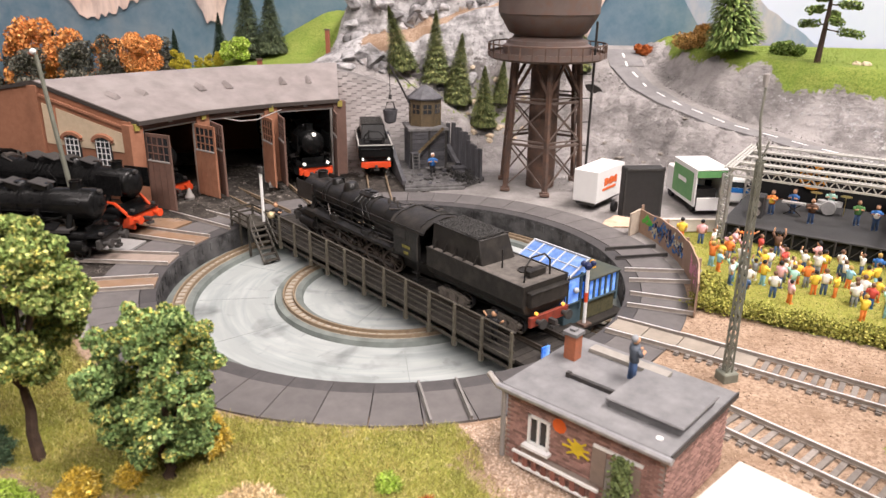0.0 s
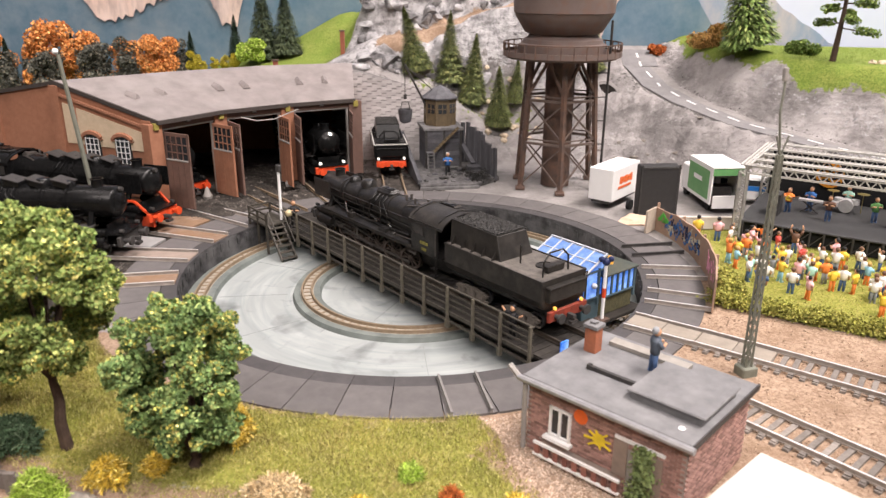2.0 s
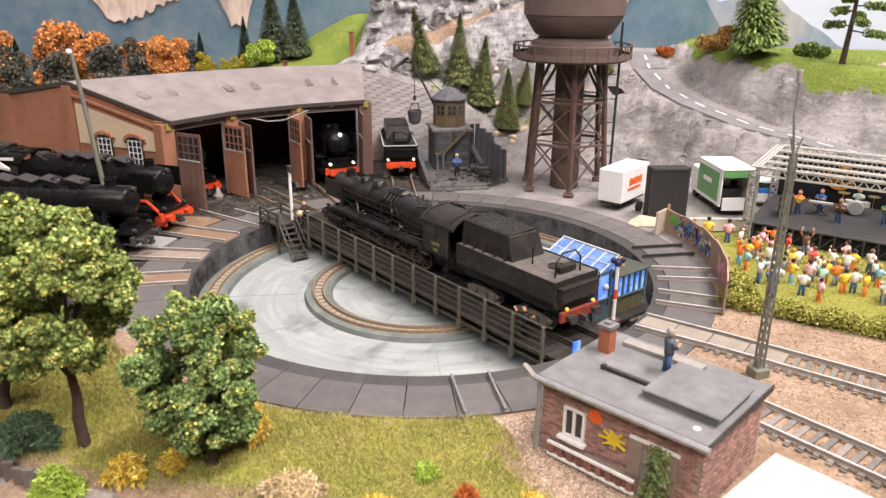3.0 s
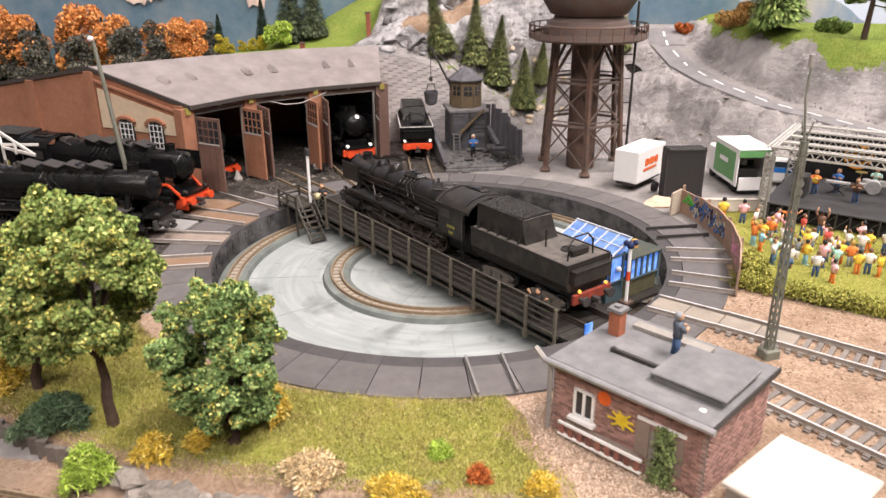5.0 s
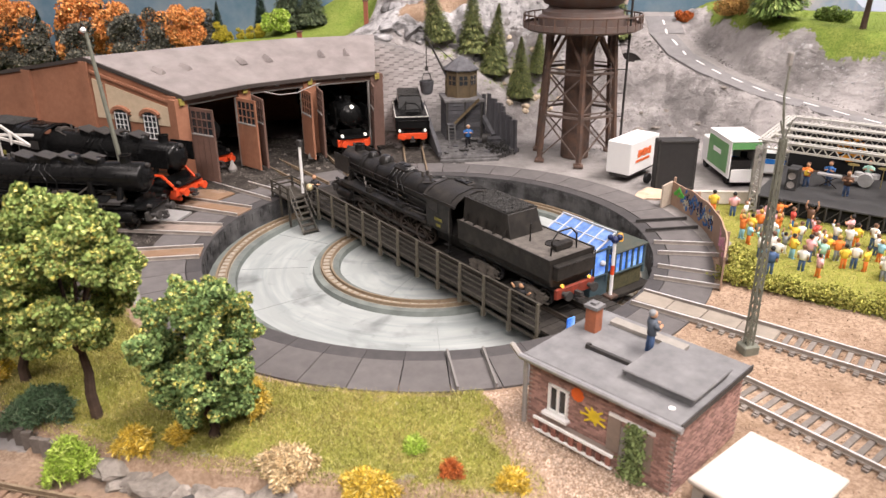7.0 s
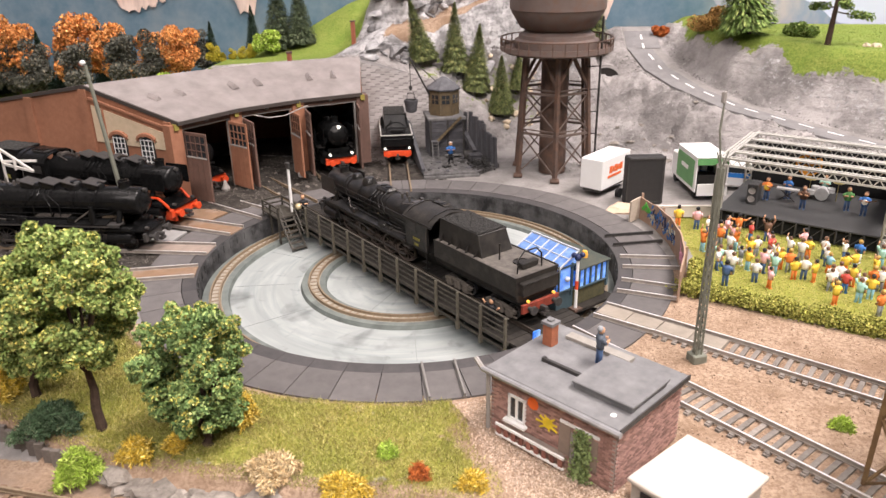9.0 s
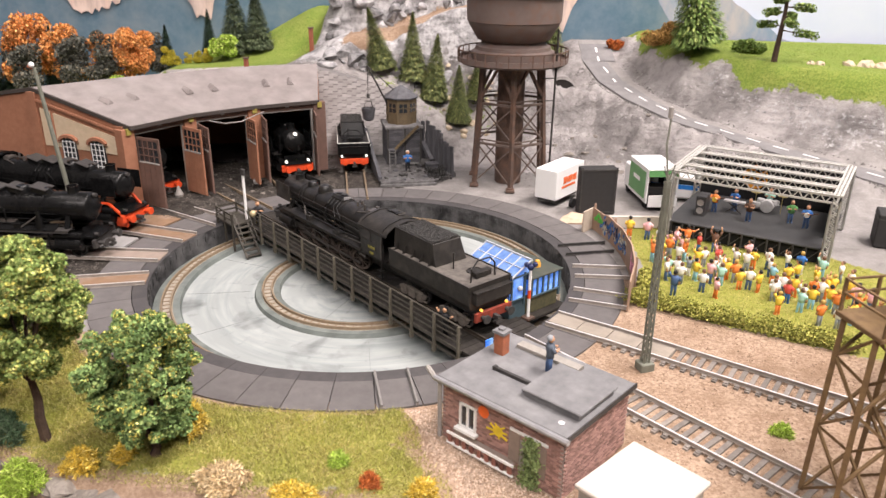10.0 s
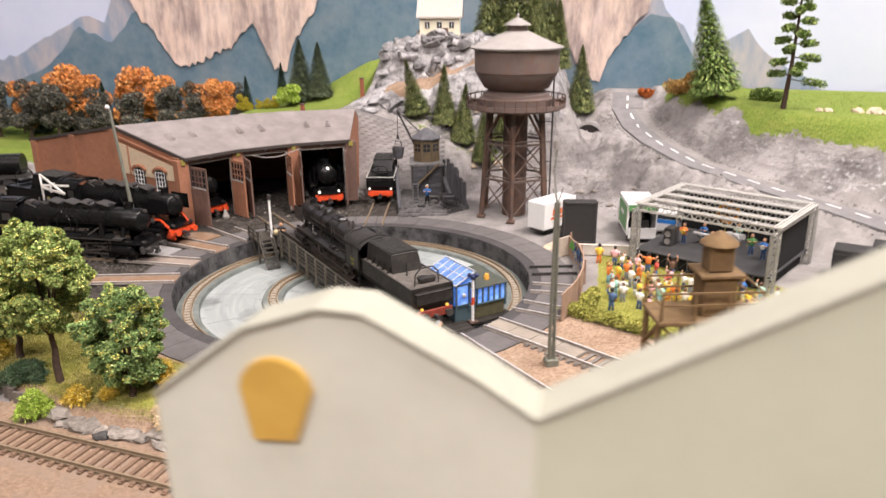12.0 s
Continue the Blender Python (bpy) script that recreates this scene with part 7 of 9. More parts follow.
kb = stage_thing("keyboard", "electronic keyboard on a folding stand", "keyboard", 4.0, 4.6)
part("keys", MB().box(0, 0, .95, 1.6, .45, .12), M_DRUM, kb)
part("stand", MB().bar((-.6, 0, 0), (.6, 0, .9), .07).bar((.6, 0, 0), (-.6, 0, .9), .07), M_DARKM, kb)

# ---- toy figures ----
SKIN = mat("figure_skin", (0.6, 0.34, 0.2), 0.6, bump=0)
CLOTHES = [mat("figure_" + n, c, 0.6, tuple(v * .8 for v in c), 800, 0.4, bump=0) for n, c in (
    ("white", (0.88, 0.86, 0.82)), ("yellow", (0.9, 0.62, 0.08)), ("orange", (0.88, 0.26, 0.06)), ("red", (0.68, 0.1, 0.08)), ("pink", (0.85, 0.48, 0.5)),
    ("sky", (0.32, 0.6, 0.72)), ("blue", (0.05, 0.18, 0.5)), ("green", (0.12, 0.3, 0.1)), ("brown", (0.16, 0.09, 0.06)), ("grey", (0.3, 0.32, 0.34)),
    ("denim", (0.08, 0.14, 0.28)), ("black", (0.02, 0.02, 0.022)), ("mint", (0.42, 0.7, 0.6)))]
CN = {m.name[7:]: m for m in CLOTHES}
HAIR = [CN["brown"], CN["black"], mat("figure_hair", (0.5, 0.33, 0.1), 0.7, bump=0)]


def figure(shirt, legs_m, hair, arms="down", h=2.0):
    """One plain toy figure in a single mesh; heights for a 2 cm figure."""
    pieces = []
    s = h / 2.0
    pieces.append((legs_m, MB().tube([(-.13, 0, 0), (-.12, 0, .5), (-.1, 0, .95)], .09, 6, .13).tube([(.15, .06, 0), (.13, .03, .5), (.1, 0, .95)], .09, 6, .13).box(-.14, -.06, .04, .13, .3, .08).box(.15, 0, .04, .13, .3, .08)))
    pieces.append((shirt, MB().lathe([(.01, .85), (.27, .88), (.26, 1.1), (.33, 1.42), (.24, 1.58), (.01, 1.62)], 8, Matrix.Diagonal((1, .74, 1, 1)))))
    pieces.append((SKIN, MB().ball((0, -.02, 1.82), .165, 8, 1.15)))
    pieces.append((hair, MB().ball((0, .04, 1.88), .17, 8, 1.0)))
    for sx in (-1, 1):
        sh = (sx * .31, 0, 1.48)
        if arms == "up" or (arms == "one" and sx > 0):
            el, ha = (sx * .45, -.05, 1.85), (sx * .36, -.08, 2.25)
        elif arms == "front":
            el, ha = (sx * .38, -.15, 1.25), (sx * .12, -.38, 1.35)
        elif arms == "wide":
            el, ha = (sx * .55, -.05, 1.45), (sx * .85, -.08, 1.7)
        else:
            el, ha = (sx * .36, .02, 1.2), (sx * .33, -.06, .9)
        pieces.append((shirt, MB().tube([sh, el], .105, 6)))
        pieces.append((SKIN, MB().tube([el, ha], .065, 6)))
    allm, mats, idx = MB(), [], []
    for m, mb in pieces:
        if m not in mats:
            mats.append(m)
        allm.add([(x * s, y * s, z * s) for x, y, z in mb.v], mb.f)
        idx += [mats.index(m)] * len(mb.f)
    me = bpy.data.meshes.new("figure")
    me.from_pydata([(x * K, y * K, z * K) for x, y, z in allm.v], [], allm.f)
    for m in mats:
        me.materials.append(m)
    me.polygons.foreach_set("material_index", idx)
    me.polygons.foreach_set("use_smooth", [True] * len(idx))
    me.update()
    return me


def put_figure(me, x, y, z, rz, label, group):
    ob = new("toy_figure", me)
    ob.matrix_world = at(x, y, z, rz)
    return tagged(ob, label, "figure", group)


rng = random.Random(21)
names = ["white", "yellow", "orange", "red", "pink", "sky", "white", "yellow", "orange", "white", "grey", "blue", "mint", "pink", "yellow", "white"]
MODELS = []
for i, n in enumerate(names):
    MODELS.append((n, figure(CN[n], CN[rng.choice(("denim", "grey", "brown", "sky", "orange", "white", "blue"))], HAIR[i % 3], ("down", "front", "up", "down", "one", "front", "one", "down")[i % 8], rng.uniform(1.4, 1.75))))
WORD = {"sky": "pale blue", "mint": "mint green"}
pts = []
tries = 0
while len(pts) < 72 and tries < 9000:
    tries += 1
    u, v = rng.random(), rng.random()
    x = 18.3 + 12.2 * u
    y = 49.4 - 7.4 * u + (v - .78) * (8.2 + 2.0 * u)
    if (y - 39.5) + 0.49 * (x - 15.8) < 2.0 + 0.8 * math.sin(x * 1.7):
        continue
    if all((x - a) ** 2 + (y - b) ** 2 > .42 + .7 * noise.noise(Vector((x * .5, y * .5, 4))) for a, b in pts):
        pts.append((x, y))
        n, me = rng.choice(MODELS)
        face = math.degrees(math.atan2(53 - y, 27 - x)) - 90 + 180 + rng.uniform(-60, 60)
        put_figure(me, x, y, land(x, y), face, "toy spectator with %s top on the lawn" % WORD.get(n, n), "stage audience")
for x, y, n, a, lab in ((17.6, 51.6, "yellow", "down", "toy spectator with yellow top by the fence"), (18.9, 51.2, "pink", "down", "toy spectator with pink top by the fence"), (18.6, 41.2, "denim", "one", "toy spectator in dark denim by the hedge"),
                        (21.6, 49.9, "orange", "wide", "toy spectator in orange with spread arms"), (23.4, 49.0, "brown", "up", "toy spectator in brown with raised arms")):
    put_figure(figure(CN[n], CN["orange" if n == "yellow" else "denim"], HAIR[1], a, 1.75), x, y, land(x, y), 165, lab, "stage audience")
for x, y, n, a, lab in ((2.6, 4.0, "orange", "front", "toy guitarist in orange on stage"), (5.4, 3.2, "brown", "front", "toy singer with pale arms on stage"),
                        (6.2, 7.0, "mint", "front", "toy drummer behind the drum kit"), (8.2, 4.6, "green", "front", "toy musician in green on stage"),
                        (9.4, 4.0, "blue", "front", "toy guitarist in blue with pale guitar"), (3.9, 5.2, "blue", "front", "toy keyboard player in dark blue")):
    m = cm(SF[0][0], SF[0][1], 0, sa) @ Vector((x, y, 1.22))
    put_figure(figure(CN[n], CN["denim"], HAIR[0], a, 1.8), m.x, m.y, m.z, sa + rng.uniform(-20, 20), lab, "stage band")
for x, y, lab in ((2.6, 3.75, "small orange guitar held on stage"), (9.4, 3.72, "small cream guitar held on stage")):
    g = stage_thing("guitar", lab, "guitar", x, y)
    part("body", MB().lathe([(.01, -.04), (.2, -.04), (.2, .04), (.01, .04)], 10, cm(0, 0, 1.1, 0, 90)), CN["yellow"] if x < 5 else CN["white"], g)
    part("neck", MB().bar((.1, 0, 1.12), (.75, 0, 1.35), .06), CN["brown"], g)
m = cm(4.45, 25.1, 0, -39.2) @ Vector((3.3, 3.35, 3.2))
put_figure(figure(mat("figure_slate", (0.09, 0.11, 0.14), 0.6), CN["denim"], CN["grey"], "front", 1.85), m.x, m.y, m.z, 100, "toy workman in dark blue standing on the hut roof", "workmen")
put_figure(figure(CN["blue"], CN["black"], CN["white"], "front", 2.0), -1.2, 67.4, .3, 10, "toy crane worker in blue on the plinth", "workmen")
put_figure(figure(CN["black"], CN["black"], CN["brown"], "front", 2.0), *polar(-11.9, DECK, (CX - 1.5, CY - 1.4)), -.05, 20, "toy engineman in black on the bridge deck", "workmen")
put_figure(figure(CN["black"], CN["black"], CN["black"], "wide", 1.8), *polar(11.4, DECK, (CX - 1.55, CY - 1.42)), -.05, -50, "toy engineman in black leaning at the bridge railing", "workmen")



# ---- planting ----
def scatter(n, pick, size, rng, tri=False, up=0.0, aspect=1.0):
    """Loose small leaves: pick(rng) gives a place."""
    mb = MB()
    for i in range(n):
        c = Vector(pick(rng))
        s = size * rng.uniform(.6, 1.35)
        d = Vector((rng.gauss(0, 1), rng.gauss(0, 1), rng.gauss(0, 1) + up)).normalized()
        a = d.orthogonal().normalized()
        a.rotate(Matrix.Rotation(rng.uniform(0, 6.28), 3, d))
        b = d.cross(a)
        a, b = a * s * aspect, b * s
        o = len(mb.v)
        if tri:
            mb.v += [tuple(c - a), tuple(c + a), tuple(c + b * 1.6)]
            mb.f.append((o, o + 1, o + 2))
        else:
            k = d * s * .25
            mb.v += [tuple(c - a), tuple(c - b + k), tuple(c + a), tuple(c + b - k)]
            mb.f.append((o, o + 1, o + 2, o + 3))
    return mb


def leafy(name, c1, c2, c3=None, rough=0.8):
    m = mat(name, c1, rough, c2, 200, 0.8, bump=0, spec=0.2, island=0.55, col3=c3)
    return m


def blob_pick(blobs):
    tot = [b[3] ** 2 for b in blobs]

    def pick(rng):
        b = rng.choices(blobs, tot)[0]
        d = Vector((rng.gauss(0, 1), rng.gauss(0, 1), rng.gauss(0, 1))).normalized()
        r = b[3] * (rng.random() ** 0.22)
        return b[0] + d.x * r, b[1] + d.y * r, b[2] + d.z * r * .9
    return pick


M_BARK = mat("bark", (0.085, 0.055, 0.04), 0.9, (0.045, 0.03, 0.022), 250, 0.7, bump=0.8, fine=600)
M_LEAFA = leafy("leaf_mixed", (0.25, 0.335, 0.1), (0.13, 0.195, 0.055), (0.47, 0.5, 0.17))
M_GILT = leafy("leaf_gold", (0.62, 0.56, 0.14), (0.46, 0.43, 0.1), (0.82, 0.74, 0.3))
M_LEAFB = leafy("leaf_deep", (0.19, 0.29, 0.1), (0.1, 0.17, 0.06), (0.36, 0.45, 0.16))


def broad_tree(x, y, z, h, rx, crown0, n, seed, material, label, leaf=.07, lean=(0, 0), gold=.16):
    """A trunk that forks into limbs, each carrying ragged clumps of leaf flock."""
    rng = random.Random(seed)
    t = thing("leafy_tree", label, "tree", x, y, z, 0, "garden trees")
    hc = h - crown0
    fork = (lean[0] * .55, lean[1] * .55, crown0 * .9)
    part("trunk", MB().tube([(0, 0, -.2), (-.1 + lean[0] * .15, .05, crown0 * .35), (lean[0] * .35 + .08, lean[1] * .3, crown0 * .65), fork], .25, 8, .15), M_BARK, t, smooth=True)
    clumps = []
    for i in range(32):
        u = -.85 + 1.8 * (i + rng.random()) / 32
        a = i * 2.4 + rng.uniform(-.5, .5)
        rr = math.sqrt(max(.02, 1 - min(abs(u), 1) ** 1.7)) * rx * rng.uniform(.55, .95)
        clumps.append((lean[0] + rr * math.cos(a), lean[1] + rr * math.sin(a), crown0 + hc * (.48 + .46 * u), rx * rng.uniform(.2, .34)))
    for i, c in enumerate(clumps[::3]):
        part("limb", MB().tube([fork, ((c[0] + fork[0]) / 2, (c[1] + fork[1]) / 2 + .1, fork[2] + (c[2] - fork[2]) * .6), c[:3]], .1, 5, .03), M_BARK, t)
    blobs, gilt = [], []
    for c in clumps:
        for k in range(9):
            d = Vector((rng.gauss(0, 1), rng.gauss(0, 1), rng.gauss(.25, .8))).normalized() * c[3] * rng.uniform(.6, 1.25)
            b = (c[0] + d.x, c[1] + d.y, c[2] + d.z, c[3] * rng.uniform(.3, .55))
            blobs.append(b)
            if rng.random() < .55:
                gilt.append(b)
    tagged(part("crown", scatter(int(n * (1 - gold)), blob_pick(blobs + clumps), leaf, rng), material, t, "ragged clumps of green leaf flock"), kind="stuff")
    tagged(part("blossom", scatter(int(n * gold), blob_pick([(b[0], b[1], b[2], b[3] * 1.06) for b in gilt]), leaf * .72, rng), M_GILT, t, "golden yellow flecks in the crown"), kind="stuff")
    return t


broad_tree(-12.8, 22.7, .6, 9.7, 2.4, 3.3, 56000, 3, M_LEAFA, "tall garden tree with yellow-green leaf clumps", lean=(-.25, .1))
broad_tree(-7.5, 21.9, .6, 6.6, 2.1, .7, 48000, 4, M_LEAFB, "round garden tree with yellow-flecked dark leaves", lean=(-.35, .3), gold=.2)
broad_tree(-17.4, 25.0, .6, 7.0, 2.5, 1.9, 36000, 5, M_LEAFA, "low spreading tree with pale green leaves", lean=(.3, 0))


def tuft(name, x, y, r, h, n, material, label, seed, thick=.05, z=None, cat="bush"):
    """A bush of bent strands."""
    rng = random.Random(seed)
    t = thing(name, label, cat, x, y, land(x, y) if z is None else z, 0, "garden bushes")
    mb = MB()
    for i in range(int(n * 3)):
        a, u, v = rng.uniform(0, 6.28), rng.random() ** .5, rng.random()
        lump = .72 + .2 * math.sin(a * 3 + seed) + .16 * math.sin(a * 7 + seed * 2)
        c = Vector((r * u * lump * math.cos(a), r * u * lump * math.sin(a), h * (1 - u * u * .75) * (.15 + .85 * v ** .6)))
        d = Vector((rng.gauss(0, 1), rng.gauss(0, 1), rng.gauss(.35, .8))).normalized()
        w = thick * rng.uniform(.22, .45)
        side = d.orthogonal().normalized()
        side.rotate(Matrix.Rotation(rng.uniform(0, 6.28), 3, d))
        o = len(mb.v)
        ln = rng.uniform(.2, .5)
        for k in range(3):
            q = c + d * ln * (k - 1) * .6
            mb.v += [tuple(q - side * w), tuple(q + side * w)]
            d = (d + Vector((rng.gauss(0, .5), rng.gauss(0, .5), rng.gauss(0, .4)))).normalized()
        mb.f += [(o, o + 1, o + 3, o + 2), (o + 2, o + 3, o + 5, o + 4)]
    tagged(part("foliage", mb, material, t), kind="stuff")
    return t


M_LIME = leafy("lime_foam", (0.34, 0.48, 0.07), (0.22, 0.33, 0.04), (0.55, 0.64, 0.18))
M_DKGREEN = leafy("dark_foam", (0.1, 0.17, 0.09), (0.06, 0.1, 0.05), (0.2, 0.26, 0.16))
M_YELLOW = leafy("yellow_foam", (0.62, 0.45, 0.06), (0.46, 0.31, 0.04), (0.75, 0.62, 0.2))
M_STRAW = leafy("straw_foam", (0.6, 0.46, 0.26), (0.42, 0.3, 0.16), (0.7, 0.6, 0.4))
M_RUSTF = leafy("rust_foam", (0.5, 0.15, 0.04), (0.35, 0.1, 0.03))
tuft("bush", -12.5, 20.1, 1.15, 1.5, 900, M_LIME, "spiky lime-green bush at the track edge", 1, z=.1)
tuft("bush", -15.3, 22.7, 1.7, 1.0, 1100, M_DKGREEN, "spreading dark green bush under the trees", 2)
tuft("bush", -10.3, 20.9, .8, 1.0, 500, M_YELLOW, "golden yellow bush on the bank", 3)
tuft("bush", -19.0, 25.0, 1.0, 1.4, 600, M_YELLOW, "golden yellow bush beside the low tree", 4)
tuft("bush", -8.9, 21.6, .55, .7, 300, M_YELLOW, "small golden bush under the round tree", 5)
tuft("bush", -6.6, 23.6, .7, 1.6, 420, M_YELLOW, "golden bush behind the round tree", 12)
tuft("bush", -4.2, 20.2, 1.15, .95, 1100, M_STRAW, "straw-coloured dry bush on the lawn", 6)
tuft("bush", -1.1, 19.3, 1.1, .9, 900, M_YELLOW, "sprawling yellow bush at the bank edge", 7)
tuft("bush", .2, 21.9, .45, .55, 220, M_LIME, "small lime-green plant in the lawn", 8)
tuft("bush", 1.7, 20.6, .42, .55, 260, M_RUSTF, "small rust-red plant in the lawn", 9)
tuft("bush", 3.9, 20.3, .65, .6, 380, M_YELLOW, "low yellow-flowered plant in the lawn", 10)
tuft("weed", 20.2, 26.3, .55, .45, 260, M_LIME, "small yellow-green weed between the tracks", 11, cat="plant")
# ivy on the hut
ivy = thing("ivy", "green ivy climbing the hut wall", "ivy", 4.45, 25.1, 0, -39.2)
rng = random.Random(8)
tagged(part("leaves", scatter(1500, lambda r: (lambda u: (5.0 + r.gauss(0, .25) * (1 - .35 * u), -.15 - abs(r.gauss(0, .14)), 2.35 * u))(r.random()), .06, rng), leafy("ivy_leaf", (0.24, 0.3, 0.12), (0.14, 0.19, 0.07)), ivy), kind="stuff")


def grass(name, label, n, place, h, material, seed):
    """Standing blades, one object."""
    rng = random.Random(seed)
    mb = MB()
    while n:
        x, y = place(rng)
        if x is None:
            continue
        n -= 1
        z = land(x, y)
        a, w, hh = rng.uniform(0, 6.28), .016, h * rng.uniform(.4, 1.25)
        dx, dy = rng.gauss(0, .7) * hh, rng.gauss(0, .7) * hh
        o = len(mb.v)
        mb.v += [(x - w * math.cos(a), y - w * math.sin(a), z - .02), (x + w * math.cos(a), y + w * math.sin(a), z - .02), (x + dx, y + dy, z + hh)]
        mb.f.append((o, o + 1, o + 2))
    return tagged(part(name, mb, material), label, "grass", kind="stuff")


M_BLADE = mat("static_grass", (0.37, 0.33, 0.085), 0.8, (0.2, 0.21, 0.045), 32, 1.1, bump=0, spec=0.2, island=0.5, stain=(0.26, 0.19, 0.08), stain_scale=55, stain_amount=0.55, col3=(0.55, 0.49, 0.21))
M_BLADE2 = leafy("meadow_grass", (0.19, 0.27, 0.05), (0.13, 0.19, 0.035), (0.32, 0.36, 0.1))


def in_garden(r):
    x, y = r.uniform(-24, 6), r.uniform(18, 34)
    g = garden(x, y)
    if g < .25 or (g < 1.2 and y < 23 and r.random() > g * .7) or noise.noise(Vector((x * .35, y * .35, 7))) > .38 + .5 * r.random():
        return None, None
    return x, y


def in_lawn(r):
    x, y = r.uniform(17, 33), r.uniform(35, 54)
    (s, t, d, _), _z = zones(x, y)
    return (x, y) if t > .6 else (None, None)


def in_meadow(r):
    x, y = r.uniform(22, 60), r.uniform(66, 98)
    _a, (rk, me, _b, _c) = zones(x, y)
    return (x, y) if me > .6 else (None, None)


grass("garden_grass", "yellow-green static grass in the garden bed", 100000, in_garden, .15, M_BLADE, 31)
grass("lawn_grass", "short green grass in front of the stage", 22000, in_lawn, .12, M_BLADE, 32)
grass("meadow_grass", "fresh green grass on the cliff meadow", 7000, in_meadow, .3, M_BLADE2, 33)
# hedge
rng = random.Random(9)
hedge = thing("hedge", "clipped yellow-green hedge along the lawn", "hedge")


def hedge_pick(r):
    u = r.random()
    x, y = 15.7 + 11.4 * u, 40.0 - 5.6 * u
    return x + r.gauss(0, .28), y + r.gauss(0, .32), .05 + .62 * r.random() ** .8 * (1 + .2 * math.sin(u * 31) + .12 * math.sin(u * 73))


tagged(part("leaves", scatter(24000, hedge_pick, .06, rng), leafy("hedge_leaf", (0.33, 0.33, 0.075), (0.2, 0.215, 0.045), (0.46, 0.42, 0.12)), hedge), kind="stuff")
hb = thing("hedge", "green bush at the end of the hedge by the fence", "hedge")
tagged(part("leaves", scatter(6500, blob_pick([(16.9, 40.4, .5, .7), (17.0, 41.5, .55, .7), (17.2, 42.6, .4, .6), (17.3, 43.6, .3, .5)]), .08, rng), bpy.data.materials["hedge_leaf"], hb), kind="stuff")

# ---- conifers ----
M_FIR = leafy("fir_needle", (0.17, 0.2, 0.075), (0.1, 0.125, 0.05), (0.29, 0.29, 0.11))
M_FIRB = leafy("fir_bright", (0.2, 0.29, 0.08), (0.12, 0.19, 0.05), (0.34, 0.4, 0.13))
M_FIRS = leafy("fir_shade", (0.1, 0.13, 0.07), (0.06, 0.08, 0.045), (0.16, 0.19, 0.1))
M_FIRD = leafy("fir_dark", (0.035, 0.06, 0.035), (0.022, 0.04, 0.025))


def fir_mesh(seed, n=9500, h=10.0, r=2.6):
    rng = random.Random(seed)
    mb = MB()
    for i in range(n):
        u = rng.random() ** 1.15
        z = h * (.06 + .92 * u)
        lay = .94 + .05 * math.sin(z * 7.5) + .05 * rng.random()
        rad = r * (1 - u) ** .8 * lay * rng.uniform(.5, 1.06) + .05
        a = rng.uniform(0, 6.28)
        ln, w = .22 + .3 * (1 - u), .06 + .045 * (1 - u)
        d = Vector((math.cos(a), math.sin(a), -.45 + .6 * u + rng.uniform(-.5, .5)))
        t = Vector((-math.sin(a), math.cos(a), 0))
        c = Vector((rad * math.cos(a), rad * math.sin(a), z))
        o = len(mb.v)
        mb.v += [tuple(c - d * ln - t * w * .4), tuple(c - d * ln * .2 - t * w), tuple(c + d * ln * .3), tuple(c - d * ln * .2 + t * w)]
        mb.f.append((o, o + 1, o + 2, o + 3))
    return mb


FIRS = {}


def fir(x, y, z, h, wide, material, label, lean=0, rz=0):
    key = (material.name, int(rz) % 2)
    t = thing("fir_tree", label, "tree", x, y, z, 0, "fir trees")
    if key not in FIRS:
        FIRS[key] = (part("trunk", MB().tube([(0, 0, -.3), (0, 0, 7.5)], .18, 6, .03), M_BARK, t),
                     tagged(part("crown", fir_mesh(len(FIRS) + 40), material, t), kind="stuff"))
        a, b = FIRS[key]
    else:
        a, b = again(FIRS[key][0], "trunk", t, Matrix()), tagged(again(FIRS[key][1], "crown", t, Matrix()), kind="stuff")
    for o in (a, b):
        o.matrix_basis = pose(0, 0, 0, 0, lean, 0) @ pose(0, 0, 0, 0, 0, rz * 37) @ Matrix.Diagonal((wide * h / 10, wide * h / 10, h / 10, 1))
    return t


for x, y, z, h, w, ln in ((-5.0, 79.8, 7.8, 7.2, .95, -13), (-1.7, 79.4, 6.5, 7.8, .82, 0), (.5, 79.2, 5.0, 7.6, .84, 4), (3.4, 77.7, 2.4, 6.6, .88, 0), (5.1, 79.6, 3.2, 5.0, .8, 3)):
    fir(x, y, land(x, y) - .3, h, w, M_FIR, "dark green model fir on the slope", ln, int(x * 7))
for x, y, h, w, ln in ((14.2, 93.5, 9.5, .9, 0), (11.2, 90, 9.5, .8, 0), (8.4, 89, 9.0, .7, 0), (4.9, 93, 10.5, .9, 0), (1.8, 94.5, 11, .9, 0), (7, 94, 12, .9, 0), (3.2, 95.5, 12, .9, 0), (9.5, 95, 12, .9, 0)):
    fir(x, y, land(x, y) - .3, h, w, M_FIR, "tall dark fir behind the water tower", ln, int(x * 3))
fir(30.6, 85.4, land(30.6, 85.4) - .2, 13.5, .92, M_FIRB, "large bright green fir on the meadow", -12, 1)
for x, y, h in ((-24.4, 90, 9.0), (-21.7, 90, 8.0)):
    fir(x, y, land(x, y) - .3, h, 1.0, M_FIRS, "dark green fir above the shed", 0, int(-x))
